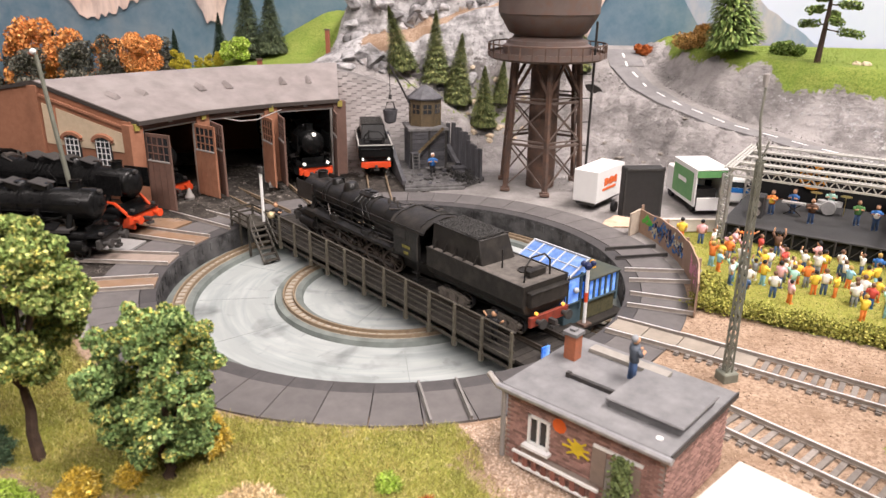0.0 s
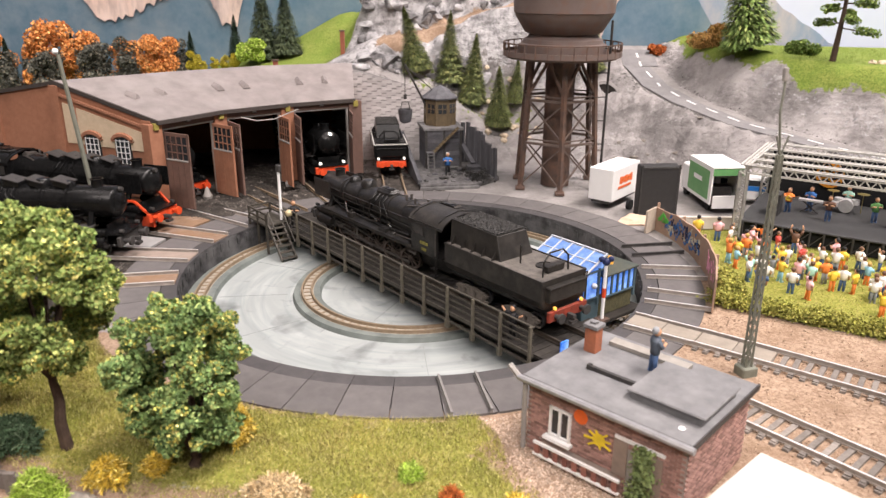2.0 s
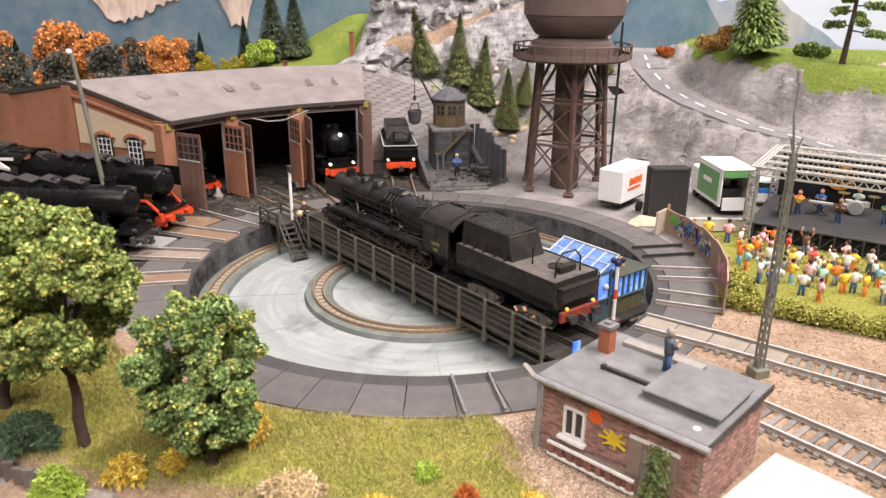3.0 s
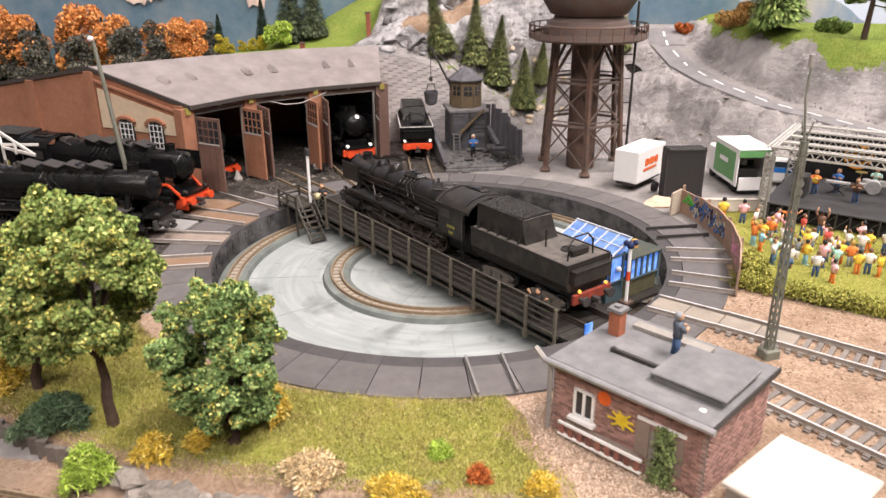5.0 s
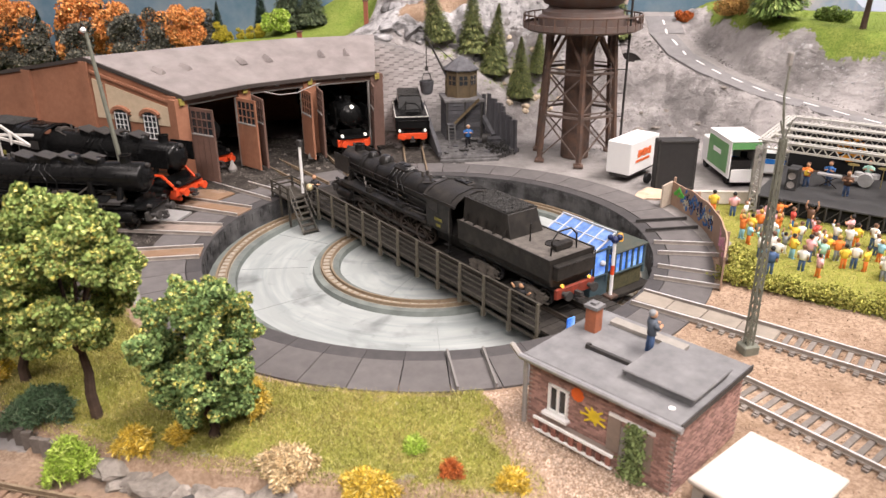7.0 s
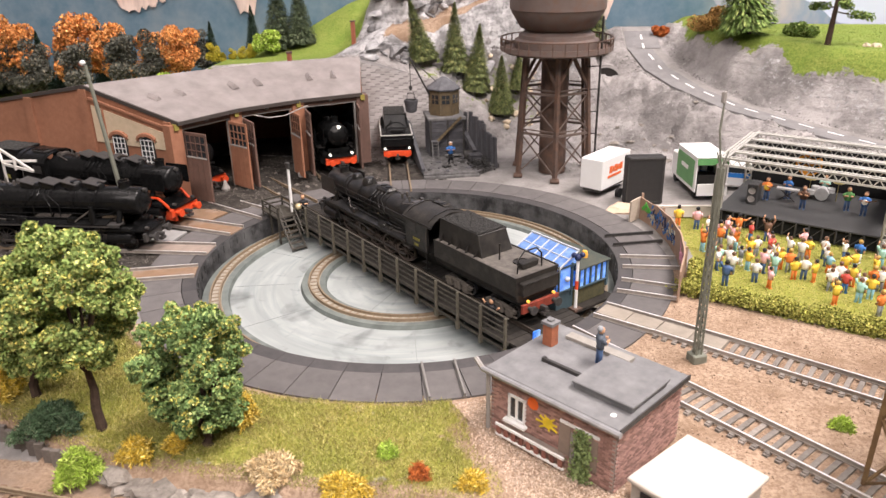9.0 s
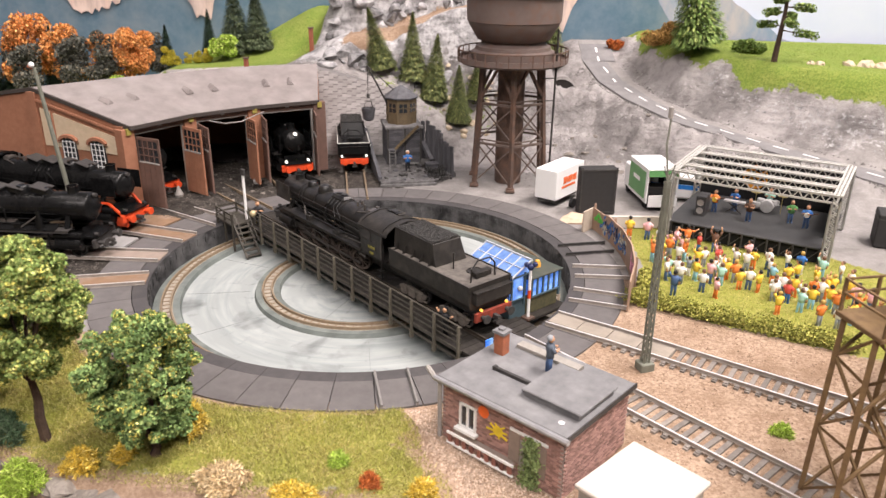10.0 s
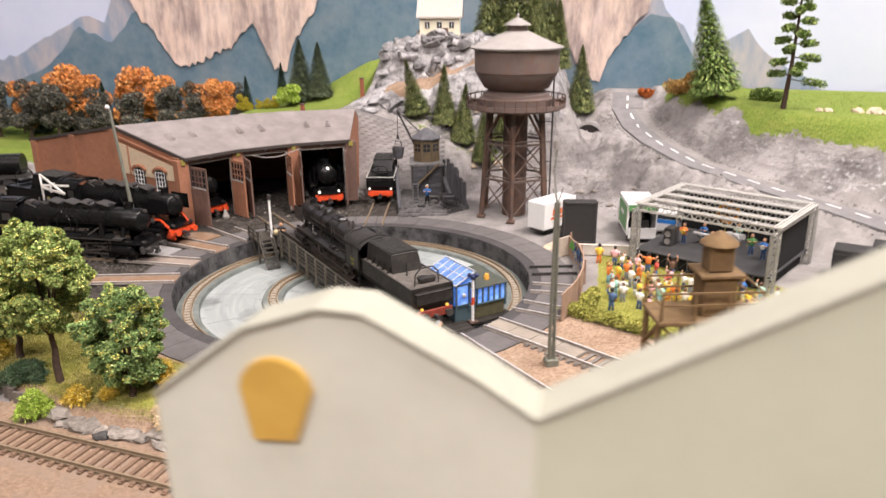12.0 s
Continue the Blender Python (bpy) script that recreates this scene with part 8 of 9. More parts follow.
# bare-stemmed pine on the meadow
pine = thing("pine_tree", "open-crowned pine with layered green branches", "tree", 37.0, 80.0, land(37, 80) - .1)
part("trunk", MB().tube([(0, 0, 0), (.3, 0, 5), (.5, 0, 13.5)], .32, 8, .08), M_BARK, pine, smooth=True)
rng = random.Random(77)
tier = []
for i in range(22):
    z, a = 3.4 + i * .47, i * 2.4
    ln = (3.4 - .1 * i) * rng.uniform(.65, 1.1)
    if ln < .6:
        ln = .6
    e = (.4 + ln * math.cos(a), ln * math.sin(a), z - .25 * ln + rng.uniform(0, .6))
    part("branch", MB().tube([(.35, 0, z), e], .08, 5, .03), M_BARK, pine)
    for k in range(5):
        t = .45 + .13 * k
        tier.append((.35 + (e[0] - .35) * t, e[1] * t, z + (e[2] - z) * t + .1, .5))
tagged(part("needles", scatter(9000, blob_pick(tier), .12, rng, up=1.5), M_FIRB, pine), kind="stuff")
for bx, by, br, m_, lab in ((36.3, 86.3, 1.7, M_FIRB, "bright green young bush on the meadow"), (27.2, 90.0, 2.4, leafy("bronze_leaf", (0.42, 0.25, 0.08), (0.28, 0.16, 0.05)), "bronze autumn bush on the cliff edge"), (23.0, 97.0, 1.2, M_RUSTF, "small rust-orange bush by the road")):
    b = thing("bush", lab, "bush", bx, by, land(bx, by))
    tagged(part("leaves", scatter(3400, blob_pick([(rng.uniform(-.8, .8) * br, rng.uniform(-.4, .4) * br, br * rng.uniform(.2, .75), br * .42) for k in range(9)]), .11, rng), m_, b), kind="stuff")
for bx, by, br in ((-25.0, 86.5, 1.9), (-37.5, 84.5, 1.3)):
    b = thing("bush", "bright green bush behind the shed roof", "bush", bx, by, land(bx, by) + .8)
    tagged(part("leaves", scatter(3400, blob_pick([(rng.uniform(-.7, .7) * br, rng.uniform(-.4, .4) * br, br * rng.uniform(.2, .95), br * .42) for k in range(9)]), .11, rng), M_LIME, b), kind="stuff")
# autumn wood at the foot of the backdrop
M_AUT = [leafy("autumn_orange", (0.7, 0.29, 0.08), (0.45, 0.18, 0.06), (0.75, 0.42, 0.16)), leafy("wood_dark", (0.11, 0.11, 0.09), (0.065, 0.07, 0.06), (0.17, 0.15, 0.11)), leafy("autumn_yellow", (0.5, 0.4, 0.04), (0.3, 0.28, 0.03))]
rng = random.Random(15)
WOODS = []
for i, m_ in enumerate((M_AUT[0], M_AUT[0], M_AUT[1], M_AUT[1], M_AUT[2])):
    blobs = [(rng.uniform(-1.4, 1.4), rng.uniform(-1, 1), 2.0 + 5.0 * rng.random() ** 1.2, rng.uniform(.8, 1.35)) for k in range(16)]
    t = thing("autumn_tree", ("orange autumn tree at the foot of the mountains", "dark leafy tree at the foot of the mountains", "yellow autumn bush behind the shed")[0 if i < 2 else 1 if i < 4 else 2], "tree", -60 - 4 * i, 93, 1, 0, "autumn wood")
    part("trunk", MB().tube([(0, 0, -1), (0, 0, 4)], .25, 6, .1), M_BARK, t)
    tagged(part("crown", scatter(5200, blob_pick(blobs), .13, rng), m_, t), kind="stuff")
    WOODS.append(t)


def wood(i, x, y, h):
    s = h / 6.6
    c = copy_thing(WOODS[i], at(x, y, land(x, y) - .3, rng.uniform(0, 360)))
    c.matrix_basis = c.matrix_basis @ Matrix.Diagonal((s, s, s, 1))


WOODS[0].matrix_basis = at(-43.5, 93.5, land(-43.5, 93.5), 20)
WOODS[1].matrix_basis = at(-40.5, 94, land(-40.5, 94), 80)
WOODS[2].matrix_basis = at(-46.5, 91.5, land(-46.5, 91.5), 10)
WOODS[3].matrix_basis = at(-42.5, 91.5, land(-42.5, 91.5), 40)
WOODS[4].matrix_basis = at(-31.5, 86, land(-31.5, 86), 0) @ Matrix.Diagonal((.4, .4, .4, 1))
for x, h, i in ((-49.5, 8, 0), (-52, 6.5, 2), (-55, 9.5, 0), (-58, 7, 3), (-61.5, 8.5, 1), (-64.5, 8, 2), (-67, 10, 0), (-70, 8, 3), (-73, 7.5, 1), (-76, 8, 2), (-79, 7, 0), (-83, 8, 2), (-88, 9, 1), (-93, 8, 3),
                (-38, 6, 1), (-36.5, 5, 3), (-62.5, 6, 3), (-55.5, 6, 2), (-48.5, 6.8, 3), (-74.5, 6, 2)):
    wood(i, x, 92.5 + 2.5 * math.sin(x), h)
for x, y, h, i in ((-30.4, 86, 3.4, 4), (-29.2, 86.3, 3.9, 4), (-28.0, 86, 4.3, 4), (-26.9, 86.2, 4.6, 4)):
    wood(i, x, y, h)
for x, h in ((-66, 9.5), (-60, 9), (-57, 8), (-51, 9), (-72, 9), (-29.7, 6), (-35.5, 6.5)):
    fir(x, 95.5, land(x, 95.5) - .3, h, .75, M_FIRD, "dark fir in the autumn wood", 0, int(-x))
for x, y in ((-20.3, 80.0), (-32.5, 78.5), (-14.2, 86)):
    ps = thing("chimney_post", "rusty brown post behind the shed roof", "post", x, y, land(x, y) - .2)
    part("post", MB().box(0, 0, 1.3, .45, .45, 3.0), bpy.data.materials["rust_red"], ps, bevel=0.03)
    part("cap", MB().box(0, 0, 2.85, .6, .6, .14), M_RUSTY, ps)

# ---- stones ----
M_ROCK = mat("pale_rock", (0.3, 0.27, 0.24), 0.9, (0.13, 0.115, 0.1), 130, 0.7, vary=0.2, bump=0.8, fine=500)
M_ROCKY = mat("cream_rock", (0.62, 0.53, 0.4), 0.9, (0.45, 0.36, 0.26), 130, 0.6, vary=0.15)


def rock_mesh(seed):
    rng = random.Random(seed)
    bm = bmesh.new()
    bmesh.ops.create_icosphere(bm, subdivisions=2, radius=1.0)
    for v in bm.verts:
        k = noise.noise(v.co * 1.3 + Vector((seed * 3.1, 0, 0))) * .5 + noise.noise(v.co * 3.1 + Vector((seed, 5, 0))) * .22
        v.co *= 1 + k
        v.co.z *= .62
    mb = MB()
    bm.verts.ensure_lookup_table()
    mb.v = [tuple(v.co) for v in bm.verts]
    mb.f = [tuple(v.index for v in f.verts) for f in bm.faces]
    bm.free()
    return mb


rng = random.Random(6)


def rock(x, y, s, material, label, group, sz=1.0, dz=0.0):
    ob = part("rock", rock_mesh(rng.randrange(8)), material)
    ob.matrix_world = at(x, y, land(x, y) + .12 * s + dz, rng.uniform(0, 360), rng.uniform(-15, 15)) @ Matrix.Diagonal((s, s * rng.uniform(.6, 1), s * sz, 1))
    return tagged(ob, label, "rock", group)


for i in range(20):
    u = i / 19
    x = -11.2 + 7.6 * u
    y = table((-14.3, -10.2, -5.5, 0, 4), (21.0, 19.8, 19.3, 18.7, 18.7), x)
    rock(x, y + rng.uniform(-.2, .3), rng.uniform(.35, .85), M_ROCK, "pale weathered rock in the garden bank", "bank rocks", rng.uniform(.45, .8))
rock(-7.6, 18.9, .42, M_DARKM, "dark pointed stone at the garden bank", "bank rocks", 1.3)
for i in range(13):
    u = i / 12
    x = -19.5 + 6.0 * u
    y = table((-21, -14.3, -10), (24.1, 21.1, 19.9), x)
    pk = thing("wooden_stake", "short weathered stake in the garden edging", "stake", x, y - .05, .0, rng.uniform(-10, 10), "edging stakes")
    part("stake", MB().box(0, 0, .35, .42, .2, .8 + rng.uniform(-.1, .15)), M_SLEEPER, pk, bevel=0.02)
part_b = thing("edging_beam", "long weathered edging beam under the bank", "beam", -4.5, 19.0, 0, -4)
part("beam", MB().box(4.2, 0, .2, 8.4, .25, .45), mat("weathered_edging", (0.19, 0.16, 0.13), 0.9, (0.11, 0.09, 0.075), 200, 0.7, bump=0.5, fine=700), part_b, bevel=0.04)
for i in range(26):
    a = rng.uniform(0, 1)
    rock(rng.uniform(1.5, 8.5), rng.uniform(76, 81.5), rng.uniform(.18, .5), M_ROCKY, "cream stone on the grassy slope", "slope stones")
for x, y, s in ((44.5, 79, .7), (46.0, 78.5, .9), (47.2, 78, .8), (48.4, 78.3, .9), (49.8, 77.6, .8), (41.5, 79, .5), (40.6, 79.2, .5)):
    rock(x, y, s, M_ROCKY, "cream stone on the cliff meadow", "meadow stones")
for i in range(14):
    rock(rng.uniform(13, 24), rng.uniform(68, 78), rng.uniform(.2, .5), M_ROCK, "grey stone on the plaster slope", "slope stones", .6)
for i in range(40):
    x, y = rng.uniform(-20, -8), rng.uniform(57.5, 64)
    if math.hypot(x - CX, y - CY) > 18.8:
        rock(x, y, rng.uniform(.1, .24), M_COAL if i % 2 else M_ROCK, "small stone in the shed yard ash", "yard stones")
mb = MB()
cnt = 0
while cnt < 2600:
    a, r = rng.uniform(101, 198), 18.4 + 12 * rng.random() ** 1.2
    x, y = polar(r, a)
    off = (a - TRK[0]) % 15
    if min(off, 15 - off) * r * .01745 < .9 and rng.random() < .6:
        continue
    cnt += 1
    g = rng.uniform(.05, .15)
    mb.add([(g, 0, 0), (-.5 * g, .8 * g, 0), (-.5 * g, -.8 * g, 0), (0, 0, g * .8)], [(0, 1, 3), (1, 2, 3), (2, 0, 3)], cm(x, y, land(x, y) + g * .15, rng.uniform(0, 360), rng.uniform(0, 60)))
tagged(part("yard_rubble", mb, mat("ash_rubble", (0.14, 0.125, 0.11), 0.95, (0.06, 0.054, 0.048), 300, 0.7, island=0.5)), "dark ash rubble strewn over the shed yard", "rubble", kind="stuff")
mb = MB()
for i in range(900):
    y = rng.uniform(57, 92)
    rx, rz = road_mid(y)
    x = rx - 2.3 - abs(rng.gauss(0, .7)) if i % 4 else rx + 2.3 + abs(rng.gauss(0, .5))
    g = rng.uniform(.05, .2) * (1.6 if i % 23 == 0 else 1)
    mb.add([(g, 0, 0), (-.5 * g, .8 * g, 0), (-.5 * g, -.8 * g, 0), (.1 * g, 0, g * .8)], [(0, 1, 3), (1, 2, 3), (2, 0, 3)], cm(x, y, land(x, y) + .02, rng.uniform(0, 360), rng.uniform(-30, 30)))
for i in range(900):
    x, y = rng.uniform(10, 34), rng.uniform(64, 80)
    if x < road_mid(y)[0] - 3:
        g = rng.uniform(.04, .13)
        mb.add([(g, 0, 0), (-.5 * g, .8 * g, 0), (-.5 * g, -.8 * g, 0), (.1 * g, 0, g * .8)], [(0, 1, 3), (1, 2, 3), (2, 0, 3)], cm(x, y, land(x, y) + .01, rng.uniform(0, 360), rng.uniform(-30, 30)))
tagged(part("scree", mb, mat("grey_scree", (0.3, 0.285, 0.275), 0.95, (0.12, 0.113, 0.11), 300, 0.7, island=0.6)), "grey rubble strewn along the hill road", "rubble", kind="stuff")
M_CRAG = mat("crag_stone", (0.33, 0.325, 0.33), 0.9, (0.1, 0.098, 0.1), 90, 1.0, vary=0.3, bump=1.0, fine=350, stain=(0.5, 0.49, 0.495), stain_scale=150, stain_amount=0.5)


def crag_mesh(seed):
    """A jagged splinter of rock with flat faces."""
    r = random.Random(seed)
    bm = bmesh.new()
    bmesh.ops.create_icosphere(bm, subdivisions=2, radius=1.0)
    cuts = [(Vector((r.gauss(0, 1), r.gauss(0, 1), r.gauss(0, .8))).normalized(), r.uniform(.35, .8)) for _ in range(14)]
    for v in bm.verts:
        for nrm, d in cuts:
            k = v.co.dot(nrm) - d
            if k > 0:
                v.co -= nrm * k
    mb = MB()
    bm.verts.ensure_lookup_table()
    mb.v = [tuple(v.co) for v in bm.verts]
    mb.f = [tuple(v.index for v in f.verts) for f in bm.faces]
    bm.free()
    return mb


splinters = []
for i in range(130):
    up = i % 4 > 0
    x = rng.uniform(-13, 9) if up else rng.uniform(-12.5, 2)
    y = rng.uniform(86.8, 91) if up else rng.uniform(79.2, 80.5)
    g = rng.uniform(.5, 1.4)
    if len(splinters) < 6:
        splinters.append(part("rock", crag_mesh(70 + i), M_CRAG))
        ob = splinters[-1]
    else:
        ob = new("rock", splinters[i % 6].data)
    ob.matrix_world = at(x, y, land(x, y) - .1 * g, rng.uniform(0, 360), rng.uniform(-25, 25), rng.uniform(-25, 25)) @ Matrix.Diagonal((g * 1.35, g, g * rng.uniform(.6, 1.0), 1))
    tagged(ob, "grey jagged boulder on the crag", "rock", "crag boulders")
# sand heap and small bin by the black case
rock(13.9, 55.0, 1.3, mat("heap_sand", (0.62, 0.48, 0.36), 0.95, (0.5, 0.37, 0.27), 300, 0.6), "pale sand heap beside the black case", "heaps", .35)
rock(16.2, 55.2, .9, bpy.data.materials["heap_sand"], "pale sand heap beside the black case", "heaps", .3)

# loose gravel on the sand
rng = random.Random(61)
mb = MB()
cnt = 0
while cnt < 7000:
    x, y = rng.uniform(1, 34), rng.uniform(16, 46)
    (sd, tf, dt, _), _z = zones(x, y)
    if sd < .5 or tf > .4 or math.hypot(x - CX, y - CY) < 18:
        continue
    cnt += 1
    g = rng.uniform(.025, .075)
    q = cm(x, y, land(x, y) + g * .2, rng.uniform(0, 360), rng.uniform(0, 60))
    mb.add([(g, 0, 0), (-.5 * g, .8 * g, 0), (-.5 * g, -.8 * g, 0), (0, 0, g * .9)], [(0, 1, 3), (1, 2, 3), (2, 0, 3)], q)
tagged(part("gravel", mb, mat("gravel_bits", (0.44, 0.32, 0.235), 0.9, (0.26, 0.175, 0.12), 300, 0.6, island=0.5)), "fine tan gravel strewn between the tracks", "gravel", kind="stuff")

rng = random.Random(62)
mb = MB()
cnt = 0
while cnt < 13000:
    x, y = rng.uniform(-1, 10), rng.uniform(18.6, 29)
    r = math.hypot(x - CX, y - CY)
    if r < 18.1 or garden(x, y) > .1 or (x > 6 and y > 27 - .9 * (x - 6) + 2):
        continue
    cnt += 1
    g = rng.uniform(.025, .07)
    mb.add([(g, 0, 0), (-.5 * g, .8 * g, 0), (-.5 * g, -.8 * g, 0), (0, 0, g * .9)], [(0, 1, 3), (1, 2, 3), (2, 0, 3)], cm(x, y, land(x, y) + g * .2, rng.uniform(0, 360), rng.uniform(0, 60)))
tagged(part("pale_gravel", mb, mat("pale_gravel_bits", (0.6, 0.48, 0.385), 0.9, (0.45, 0.345, 0.265), 300, 0.6, island=0.4)), "pale pinkish gravel strewn round the brick hut", "gravel", kind="stuff")
# ---- tunnel mouth and hilltop house ----
tun = thing("tunnel_portal", "small dark arched tunnel mouth in the slope", "tunnel portal", 15.6, 88.6, land(15.6, 88.6) - .6, -5)
arc = [(1.7 * math.cos(t), 1.5 * math.sin(t)) for t in [math.pi * i / 12 for i in range(13)]]
hood = MB()
for i, (a, b) in enumerate(arc):
    hood.v += [(a * .92, -.3, b * .92 + .3), (a * 1.12, -.2, b * 1.15 + .3), (a * 1.2, 3.0, b * 1.1 - .2), (a * .92, 3.0, b * .92 + .3)]
    if i:
        o = 4 * i
        hood.f += [(o - 4, o - 3, o + 1, o), (o - 3, o - 2, o + 2, o + 1), (o - 1, o - 4, o, o + 3)]
part("arch", hood, M_STONE, tun)
part("void", MB().prism([(a, b + .3) for a, b in arc], -.1, .1, cm(0, 0, 0, 0, 90)), M_DARKIN, tun)
house = thing("hill_house", "small cream chalet with pale roof on the crag", "house", -4.6, 91.2, land(-4.6, 91.2) - .4, 8)
M_CREAM = mat("cream_wall", (0.78, 0.74, 0.6), 0.8, (0.7, 0.65, 0.5), 100, 0.5)
M_PALEROOF = mat("pale_roof", (0.5, 0.47, 0.43), 0.8)
part("wall", MB().box(0, 0, 1.5, 5.2, 3.6, 3.2), M_CREAM, house)
part("gable", MB().add([(-2.6, -1.8, 3.1), (-2.6, 1.8, 3.1), (-2.6, 0, 4.9), (2.6, -1.8, 3.1), (2.6, 1.8, 3.1), (2.6, 0, 4.9)], [(0, 1, 2), (3, 4, 5), (0, 1, 4, 3), (0, 2, 5, 3), (1, 2, 5, 4)]), M_CREAM, house)
for s in (-1, 1):
    part("roof", MB().add([(-3, s * 2.2, 2.75), (3, s * 2.2, 2.75), (3, 0, 5.0), (-3, 0, 5.0), (-3, s * 2.2, 2.95), (3, s * 2.2, 2.95), (3, 0, 5.2), (-3, 0, 5.2)], [(0, 1, 2, 3), (4, 5, 6, 7), (0, 1, 5, 4), (1, 2, 6, 5), (3, 0, 4, 7)]), M_PALEROOF, house)
for x in (-1.6, 0, 1.6):
    w = part("window", MB().box(x, -1.82, 1.9, .6, .08, .8), M_GLASS, house)
    part("frame", MB().box(x, -1.86, 1.9, .08, .06, .8).box(x, -1.86, 2.34, .7, .08, .08), M_WHITE, w)
part("door", MB().box(.8, -1.82, .8, .7, .08, 1.5), M_DOORB, house)

# ---- small things in the left yard ----
frame_ = thing("loading_gantry", "white lattice loading gantry over the yard engines", "gantry", -34.5, 47.8, 0, 0)
M_OFFW = mat("chalky_white", (0.6, 0.58, 0.55), 0.7, (0.45, 0.43, 0.4), 300, 0.5)
for a, b in (((0, 1.5, 0), (0, 1.5, 5.2)), ((0, 1.5, 5.0), (-.8, 2.4, 6.0)), ((-.8, 2.4, 6.0), (2.8, .9, 4.6)), ((0, 1.5, 5.0), (2.8, .9, 4.6)), ((1.2, 1.2, 4.6), (1.2, 1.2, 5.5)), ((0, 1.5, 5.2), (2.2, 2.4, 5.0))):
    part("strut", MB().bar(a, b, .17), M_OFFW, frame_)
part("mount", MB().box(0, 1.5, .4, .9, .9, .8), M_OFFW, frame_)
for x, y, rz in ((-57.0, 66, 20),):
    wag = thing("tank_wagon", "black tank wagon behind the shed", "wagon", x, y, .2, rz)
    part("tank", MB().tube([(-5, 0, 2.6), (5, 0, 2.6)], 1.3, 20), M_GLOSS, wag, smooth=True)
    part("frame", MB().box(0, 0, 1.2, 11, 2.2, .4), M_DARKM, wag)
    for ax_ in (-3.2, 3.2):
        part("wheel", MB().tube([(ax_, -.95, .55), (ax_, -.75, .55)], .55, 16), M_DARKM, wag, smooth=True)
        part("wheel", MB().tube([(ax_, .75, .55), (ax_, .95, .55)], .55, 16), M_DARKM, wag, smooth=True)
pad = tagged(part("paving_pad", MB().prism([polar(15.5 + 2.7, TRK[14] + 4.2), polar(22.5, TRK[14] + 4.0), polar(22.5, TRK[15] - 4.0), polar(18.2, TRK[15] - 4.2)], -.2, .06), M_GREYFILL), "light grey paved strip between yard tracks", "paving", kind="structure")
pad2 = tagged(part("paving_pad", MB().prism([polar(18.2, TRK[13] + 4.2), polar(21.5, TRK[13] + 4.0), polar(21.5, TRK[14] - 4.0), polar(18.2, TRK[14] - 4.2)], -.2, .05), M_INFILL), "brown boarded strip between yard tracks", "paving", kind="structure")
# green tree and dark cases at the right edge of the layout
broad_tree(28.8, 29.5, 0, 6.5, 2.2, 1.0, 9000, 17, M_LEAFB, "leafy green tree beside the tracks")
for x, y, rz in ((37.5, 51.2, -20), (40.8, 52.6, -20)):
    c = thing("black_case", "low black flight case beside the stage", "case", x, y, 0, rz, "stage cases")
    part("body", MB().box(0, 0, 1.3, 3.0, 2.2, 2.6), bpy.data.materials["matt_black"], c, bevel=0.08)
    part("lid_rim", MB().box(0, 0, 2.2, 3.06, 2.26, .1), M_DARKM, c)

# ---- twin-gabled pale house close to the camera ----
M_PALE = mat("pale_cream_plaster", (0.67, 0.68, 0.6), 0.85, (0.58, 0.59, 0.51), 40, 0.7)
M_PALER = mat("pale_roof_boards", (0.36, 0.36, 0.3), 0.85, (0.3, 0.3, 0.25), 90, 0.5)
M_OCHREW = mat("ochre_opening", (0.66, 0.43, 0.1), 0.7, (0.5, 0.3, 0.06), 60, 0.5)
FY = -1.85
gh = thing("twin_gabled_house", "pale green plaster house with two gables at the layout edge", "house", 0, FY, 0)
prof = [(10.96, 0), (10.68, 15.9), (12.24, 17.1), (13.38, 17.5), (14.03, 17.48), (15.69, 16.61), (16.47, 16.1), (20.46, 18.43), (24.0, 20.5), (32.0, 15.6), (32.0, 0)]
M_PALEG = mat("sage_plaster", (0.6, 0.62, 0.5), 0.85, (0.53, 0.55, 0.44), 60, 0.5)
for q, m_ in ((prof[:7] + [(16.47, 0)], M_PALE), ([(16.47, 0)] + prof[6:], M_PALEG)):
    n = len(q)
    vs = [(x, 0, z) for x, z in q] + [(x, .7, z) for x, z in q]
    part("wall", MB().add(vs, [tuple(range(n)), tuple(range(n, 2 * n))[::-1]] + [(i, (i + 1) % n, n + (i + 1) % n, n + i) for i in range(n)]), m_, gh)
for (xa, za), (xb, zb) in zip(prof[1:9], prof[2:10]):
    part("roof", MB().add([(xa, -.06, za), (xb, -.06, zb), (xb, 0.8, zb), (xa, 0.8, za), (xa, -.06, za + .07), (xb, -.06, zb + .07), (xb, 0.8, zb + .07), (xa, 0.8, za + .07)],
                          [(0, 1, 2, 3), (4, 5, 6, 7), (0, 1, 5, 4), (1, 2, 6, 5), (2, 3, 7, 6), (3, 0, 4, 7)]), M_PALER, gh)
arcp = [(.62 * math.cos(t), .5 * math.sin(t)) for t in [math.pi * i / 8 for i in range(9)]]
part("arched_opening", MB().prism([(12.7 + a * .9, 16.25 + b) for a, b in arcp] + [(12.3, 15.4), (12.98, 15.45)], 0, .12, cm(0, 0, 0, 0, 90)), M_OCHREW, gh, "ochre arched opening")
dr = thing("yellow_drum", "pale yellow drum behind the gabled house", "drum", 25.2, 14.5, 0)
part("drum", MB().lathe([(.9, 0), (.9, 12.0), (.8, 12.3), (.01, 12.35)], 20), mat("pale_yellow", (0.75, 0.65, 0.25), 0.6), dr, smooth=True)
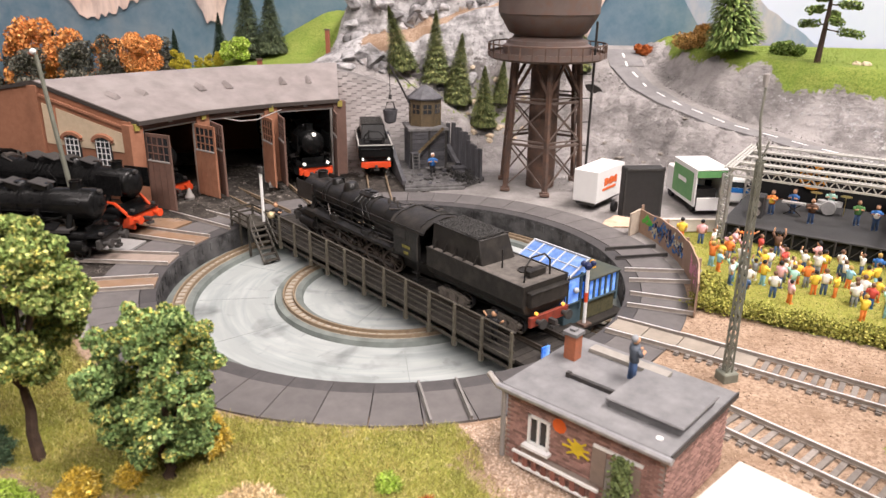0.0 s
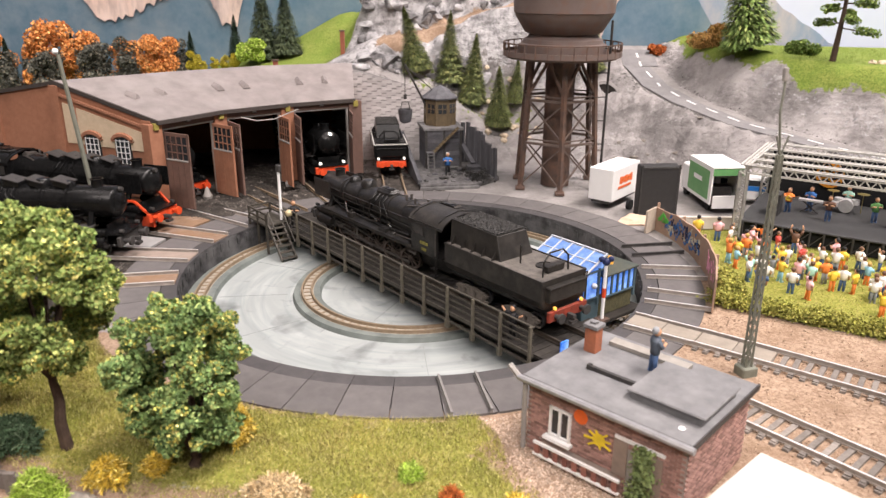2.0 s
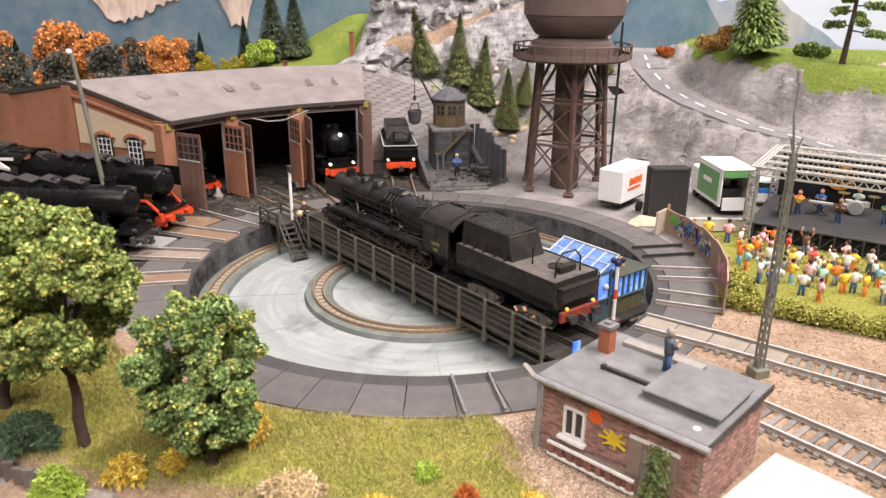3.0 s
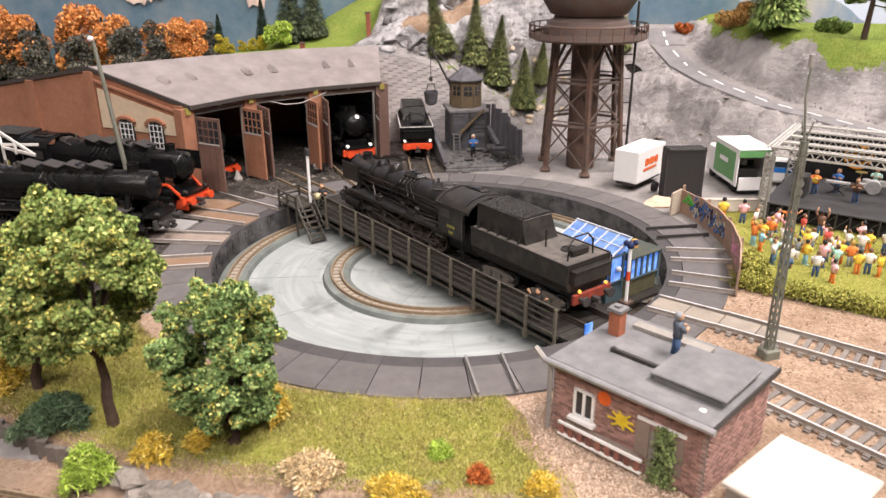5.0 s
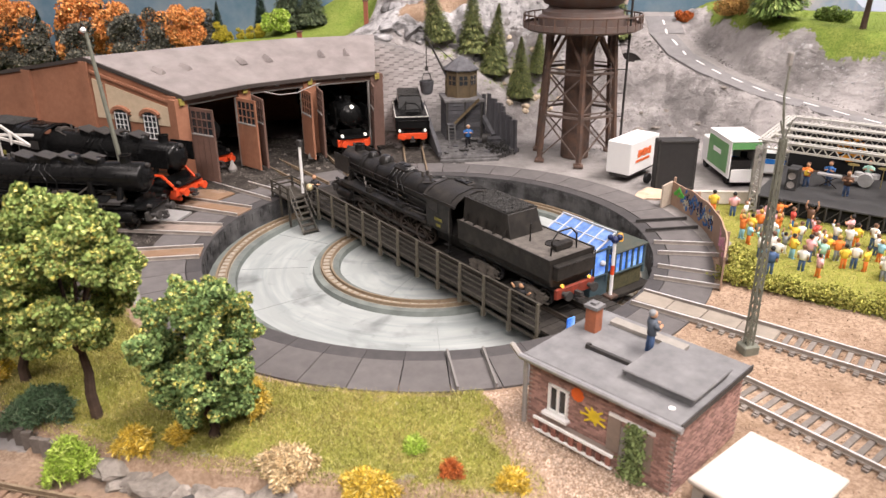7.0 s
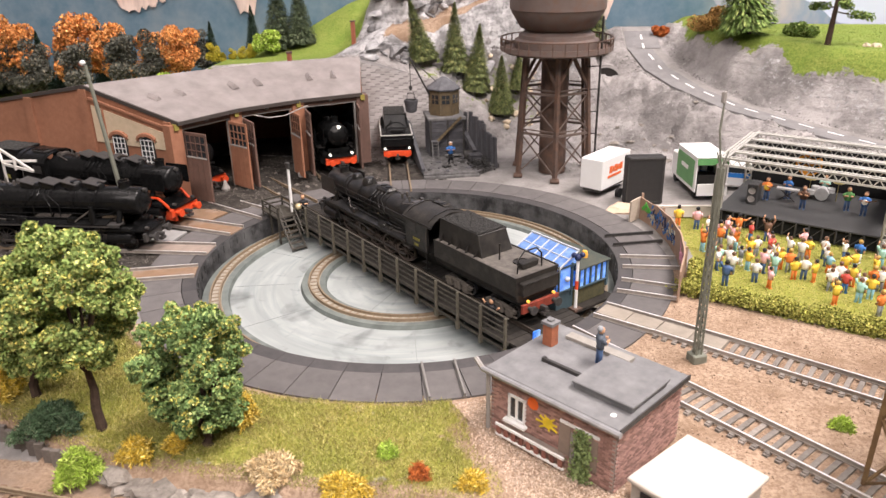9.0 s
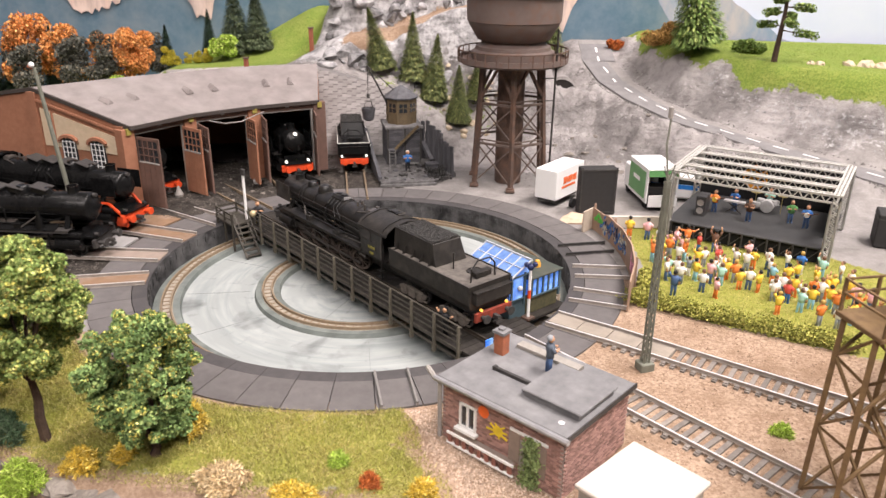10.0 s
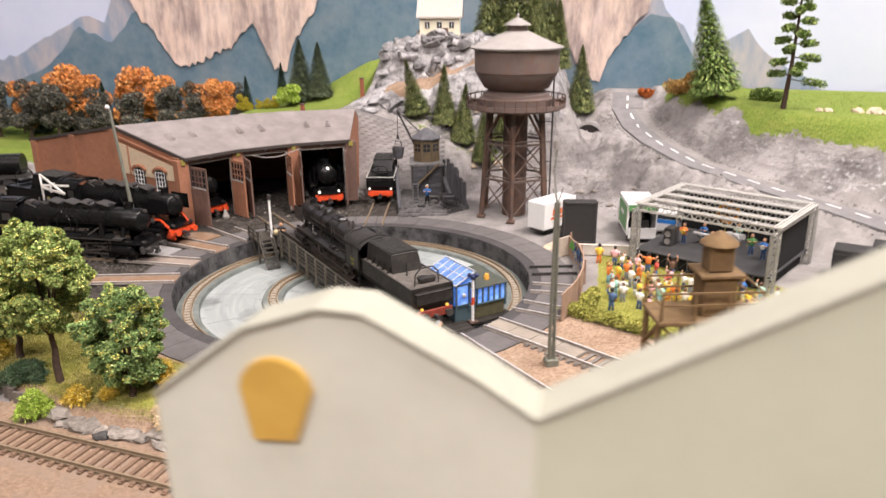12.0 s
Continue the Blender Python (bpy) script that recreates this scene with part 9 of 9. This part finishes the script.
part("lid", MB().lathe([(.93, 12.1), (.93, 12.3), (.8, 12.45), (.01, 12.5)], 20), M_OFFW, dr, smooth=True)

# ---- printed mountain backdrop and the hall ----
M_SKY = mat("backdrop_sky", (0.43, 0.5, 0.68), 0.9, (0.58, 0.62, 0.74), 3, 0.6, bump=0)
M_MTBLUE = mat("backdrop_forest", (0.085, 0.155, 0.215), 0.9, (0.15, 0.215, 0.265), 40, 0.8, bump=0, stain=(0.22, 0.26, 0.28), stain_scale=18, stain_amount=0.5)
M_MTROCK = mat("backdrop_rock", (0.66, 0.52, 0.45), 0.9, (0.3, 0.24, 0.23), 55, 1.0, bump=0, stain=(0.78, 0.66, 0.6), stain_scale=70, stain_amount=0.5, stretch=(1, 1, .28))
M_MTFAR = mat("backdrop_far", (0.22, 0.29, 0.39), 0.9, (0.42, 0.39, 0.41), 40, 0.8, bump=0, stretch=(1, 1, .4))
back = thing("backdrop", "printed mountain panorama board behind the layout", "backdrop", kind="structure")
part("sky_board", MB().box(-5, 102, 25, 240, .6, 80), M_SKY, back)


def ridge(name, material, pts, y, seed, jag=.5):
    """A flat printed mountain shape: ridge points from left to right, closed below."""
    rng = random.Random(seed)
    out = []
    for (xa, za), (xb, zb) in zip(pts, pts[1:]):
        k = max(2, int(abs(xb - xa) / 1.2))
        for i in range(k):
            t = i / k
            out.append((xa + (xb - xa) * t, za + (zb - za) * t + rng.uniform(-jag, jag) * (0 < i)))
    out.append(pts[-1])
    mb = MB()
    for x, z in out:
        mb.v += [(x, y, -20), (x, y, z), (x, y + .15, -20), (x, y + .15, z)]
    for i in range(len(out) - 1):
        o = 4 * i
        mb.f += [(o, o + 4, o + 5, o + 1), (o + 1, o + 5, o + 7, o + 3)]
    return part(name, mb, material, back)


def patch(name, material, pts, top, y, seed):
    """A printed rock face: ragged lower edge through pts, up to a top out of view."""
    rng = random.Random(seed)
    mb = MB()
    for (xa, za), (xb, zb) in zip(pts, pts[1:]):
        k = max(2, int(abs(xb - xa) / .5))
        for i in range(k):
            t = i / k
            x, z = xa + (xb - xa) * t, za + (zb - za) * t + rng.uniform(-.5, .5)
            mb.v += [(x, y, z), (x, y, max(top, z))]
    for i in range(len(mb.v) // 2 - 1):
        o = 2 * i
        mb.f.append((o, o + 2, o + 3, o + 1))
    return part(name, mb, material, back)


ridge("far_ridge", M_MTFAR, [(-125, 12), (-96, 15), (-82, 12.5), (-76, 15), (-66, 19.5), (-62, 18.5), (-59, 24), (-50, 34), (-40, 30), (-30, 36), (-12, 26), (0, 20)], 101.4, 3)
ridge("forest_slope", M_MTBLUE, [(-125, 7), (-92, 10.5), (-80, 8.5), (-73, 12), (-66.5, 18), (-61, 15.5), (-54, 22), (-40, 24), (-24, 26), (-10, 22), (0, 24)], 101.1, 4)
patch("rock_face", M_MTROCK, [(-58, 24), (-55.5, 19.5), (-53, 17), (-50.5, 13.2), (-48.5, 11.6), (-46, 12.6), (-43, 13.6), (-39.5, 15), (-36, 19), (-34, 24)], 40, 100.8, 5)
patch("rock_face", M_MTROCK, [(-38, 26), (-36.5, 20), (-35, 16), (-33, 11.6), (-31, 11.2), (-30, 15), (-28, 17.5), (-25.5, 21), (-24, 26)], 40, 100.75, 6)
ridge("far_ridge", M_MTFAR, [(2, 8), (8, 24), (12, 34), (20, 30), (25, 20), (30, 15), (36, 17.5), (39, 14), (44, 11), (50, 8)], 101.45, 7)
ridge("forest_slope", M_MTBLUE, [(0, 8), (12, 12), (18, 15.5), (23, 19.5), (26, 19), (29, 14), (33, 9), (37, 5)], 101.15, 8, .3)
patch("rock_face", M_MTROCK, [(8, 26), (10, 20), (12, 15), (14.5, 11), (16.5, 10.6), (18, 14), (20, 17), (22.5, 20), (24, 26)], 36, 100.9, 9)

M_HALL = mat("hall_wall", (0.34, 0.33, 0.32), 0.9, (0.3, 0.29, 0.28), 2, 0.4, bump=0)
hall = thing("hall", "plain light exhibition hall around the layout", "hall", kind="structure")
X0, X1, Y0, Y1, Z0, Z1 = -330, 330, -420, 240, -95, 205
for nm, b in (("hall_floor", (0, -90, Z0 - 2, 660, 660, 4)), ("ceiling", (0, -90, Z1 + 2, 660, 660, 4)), ("wall_west", (X0 - 2, -90, 55, 4, 660, 300)), ("wall_east", (X1 + 2, -90, 55, 4, 660, 300)),
              ("wall_south", (0, Y0 - 2, 55, 660, 4, 300)), ("wall_north", (0, Y1 + 2, 55, 660, 4, 300))):
    tagged(part(nm, MB().box(*b), M_HALL), "plain pale surface of the exhibition hall", "hall", kind="structure")
bpy.data.objects.remove(hall)
tagged(part("layout_table", MB().box(0, 35, -6, 236, 132, 7), M_SLEEPER), "wooden table under the model layout", "table", kind="structure")
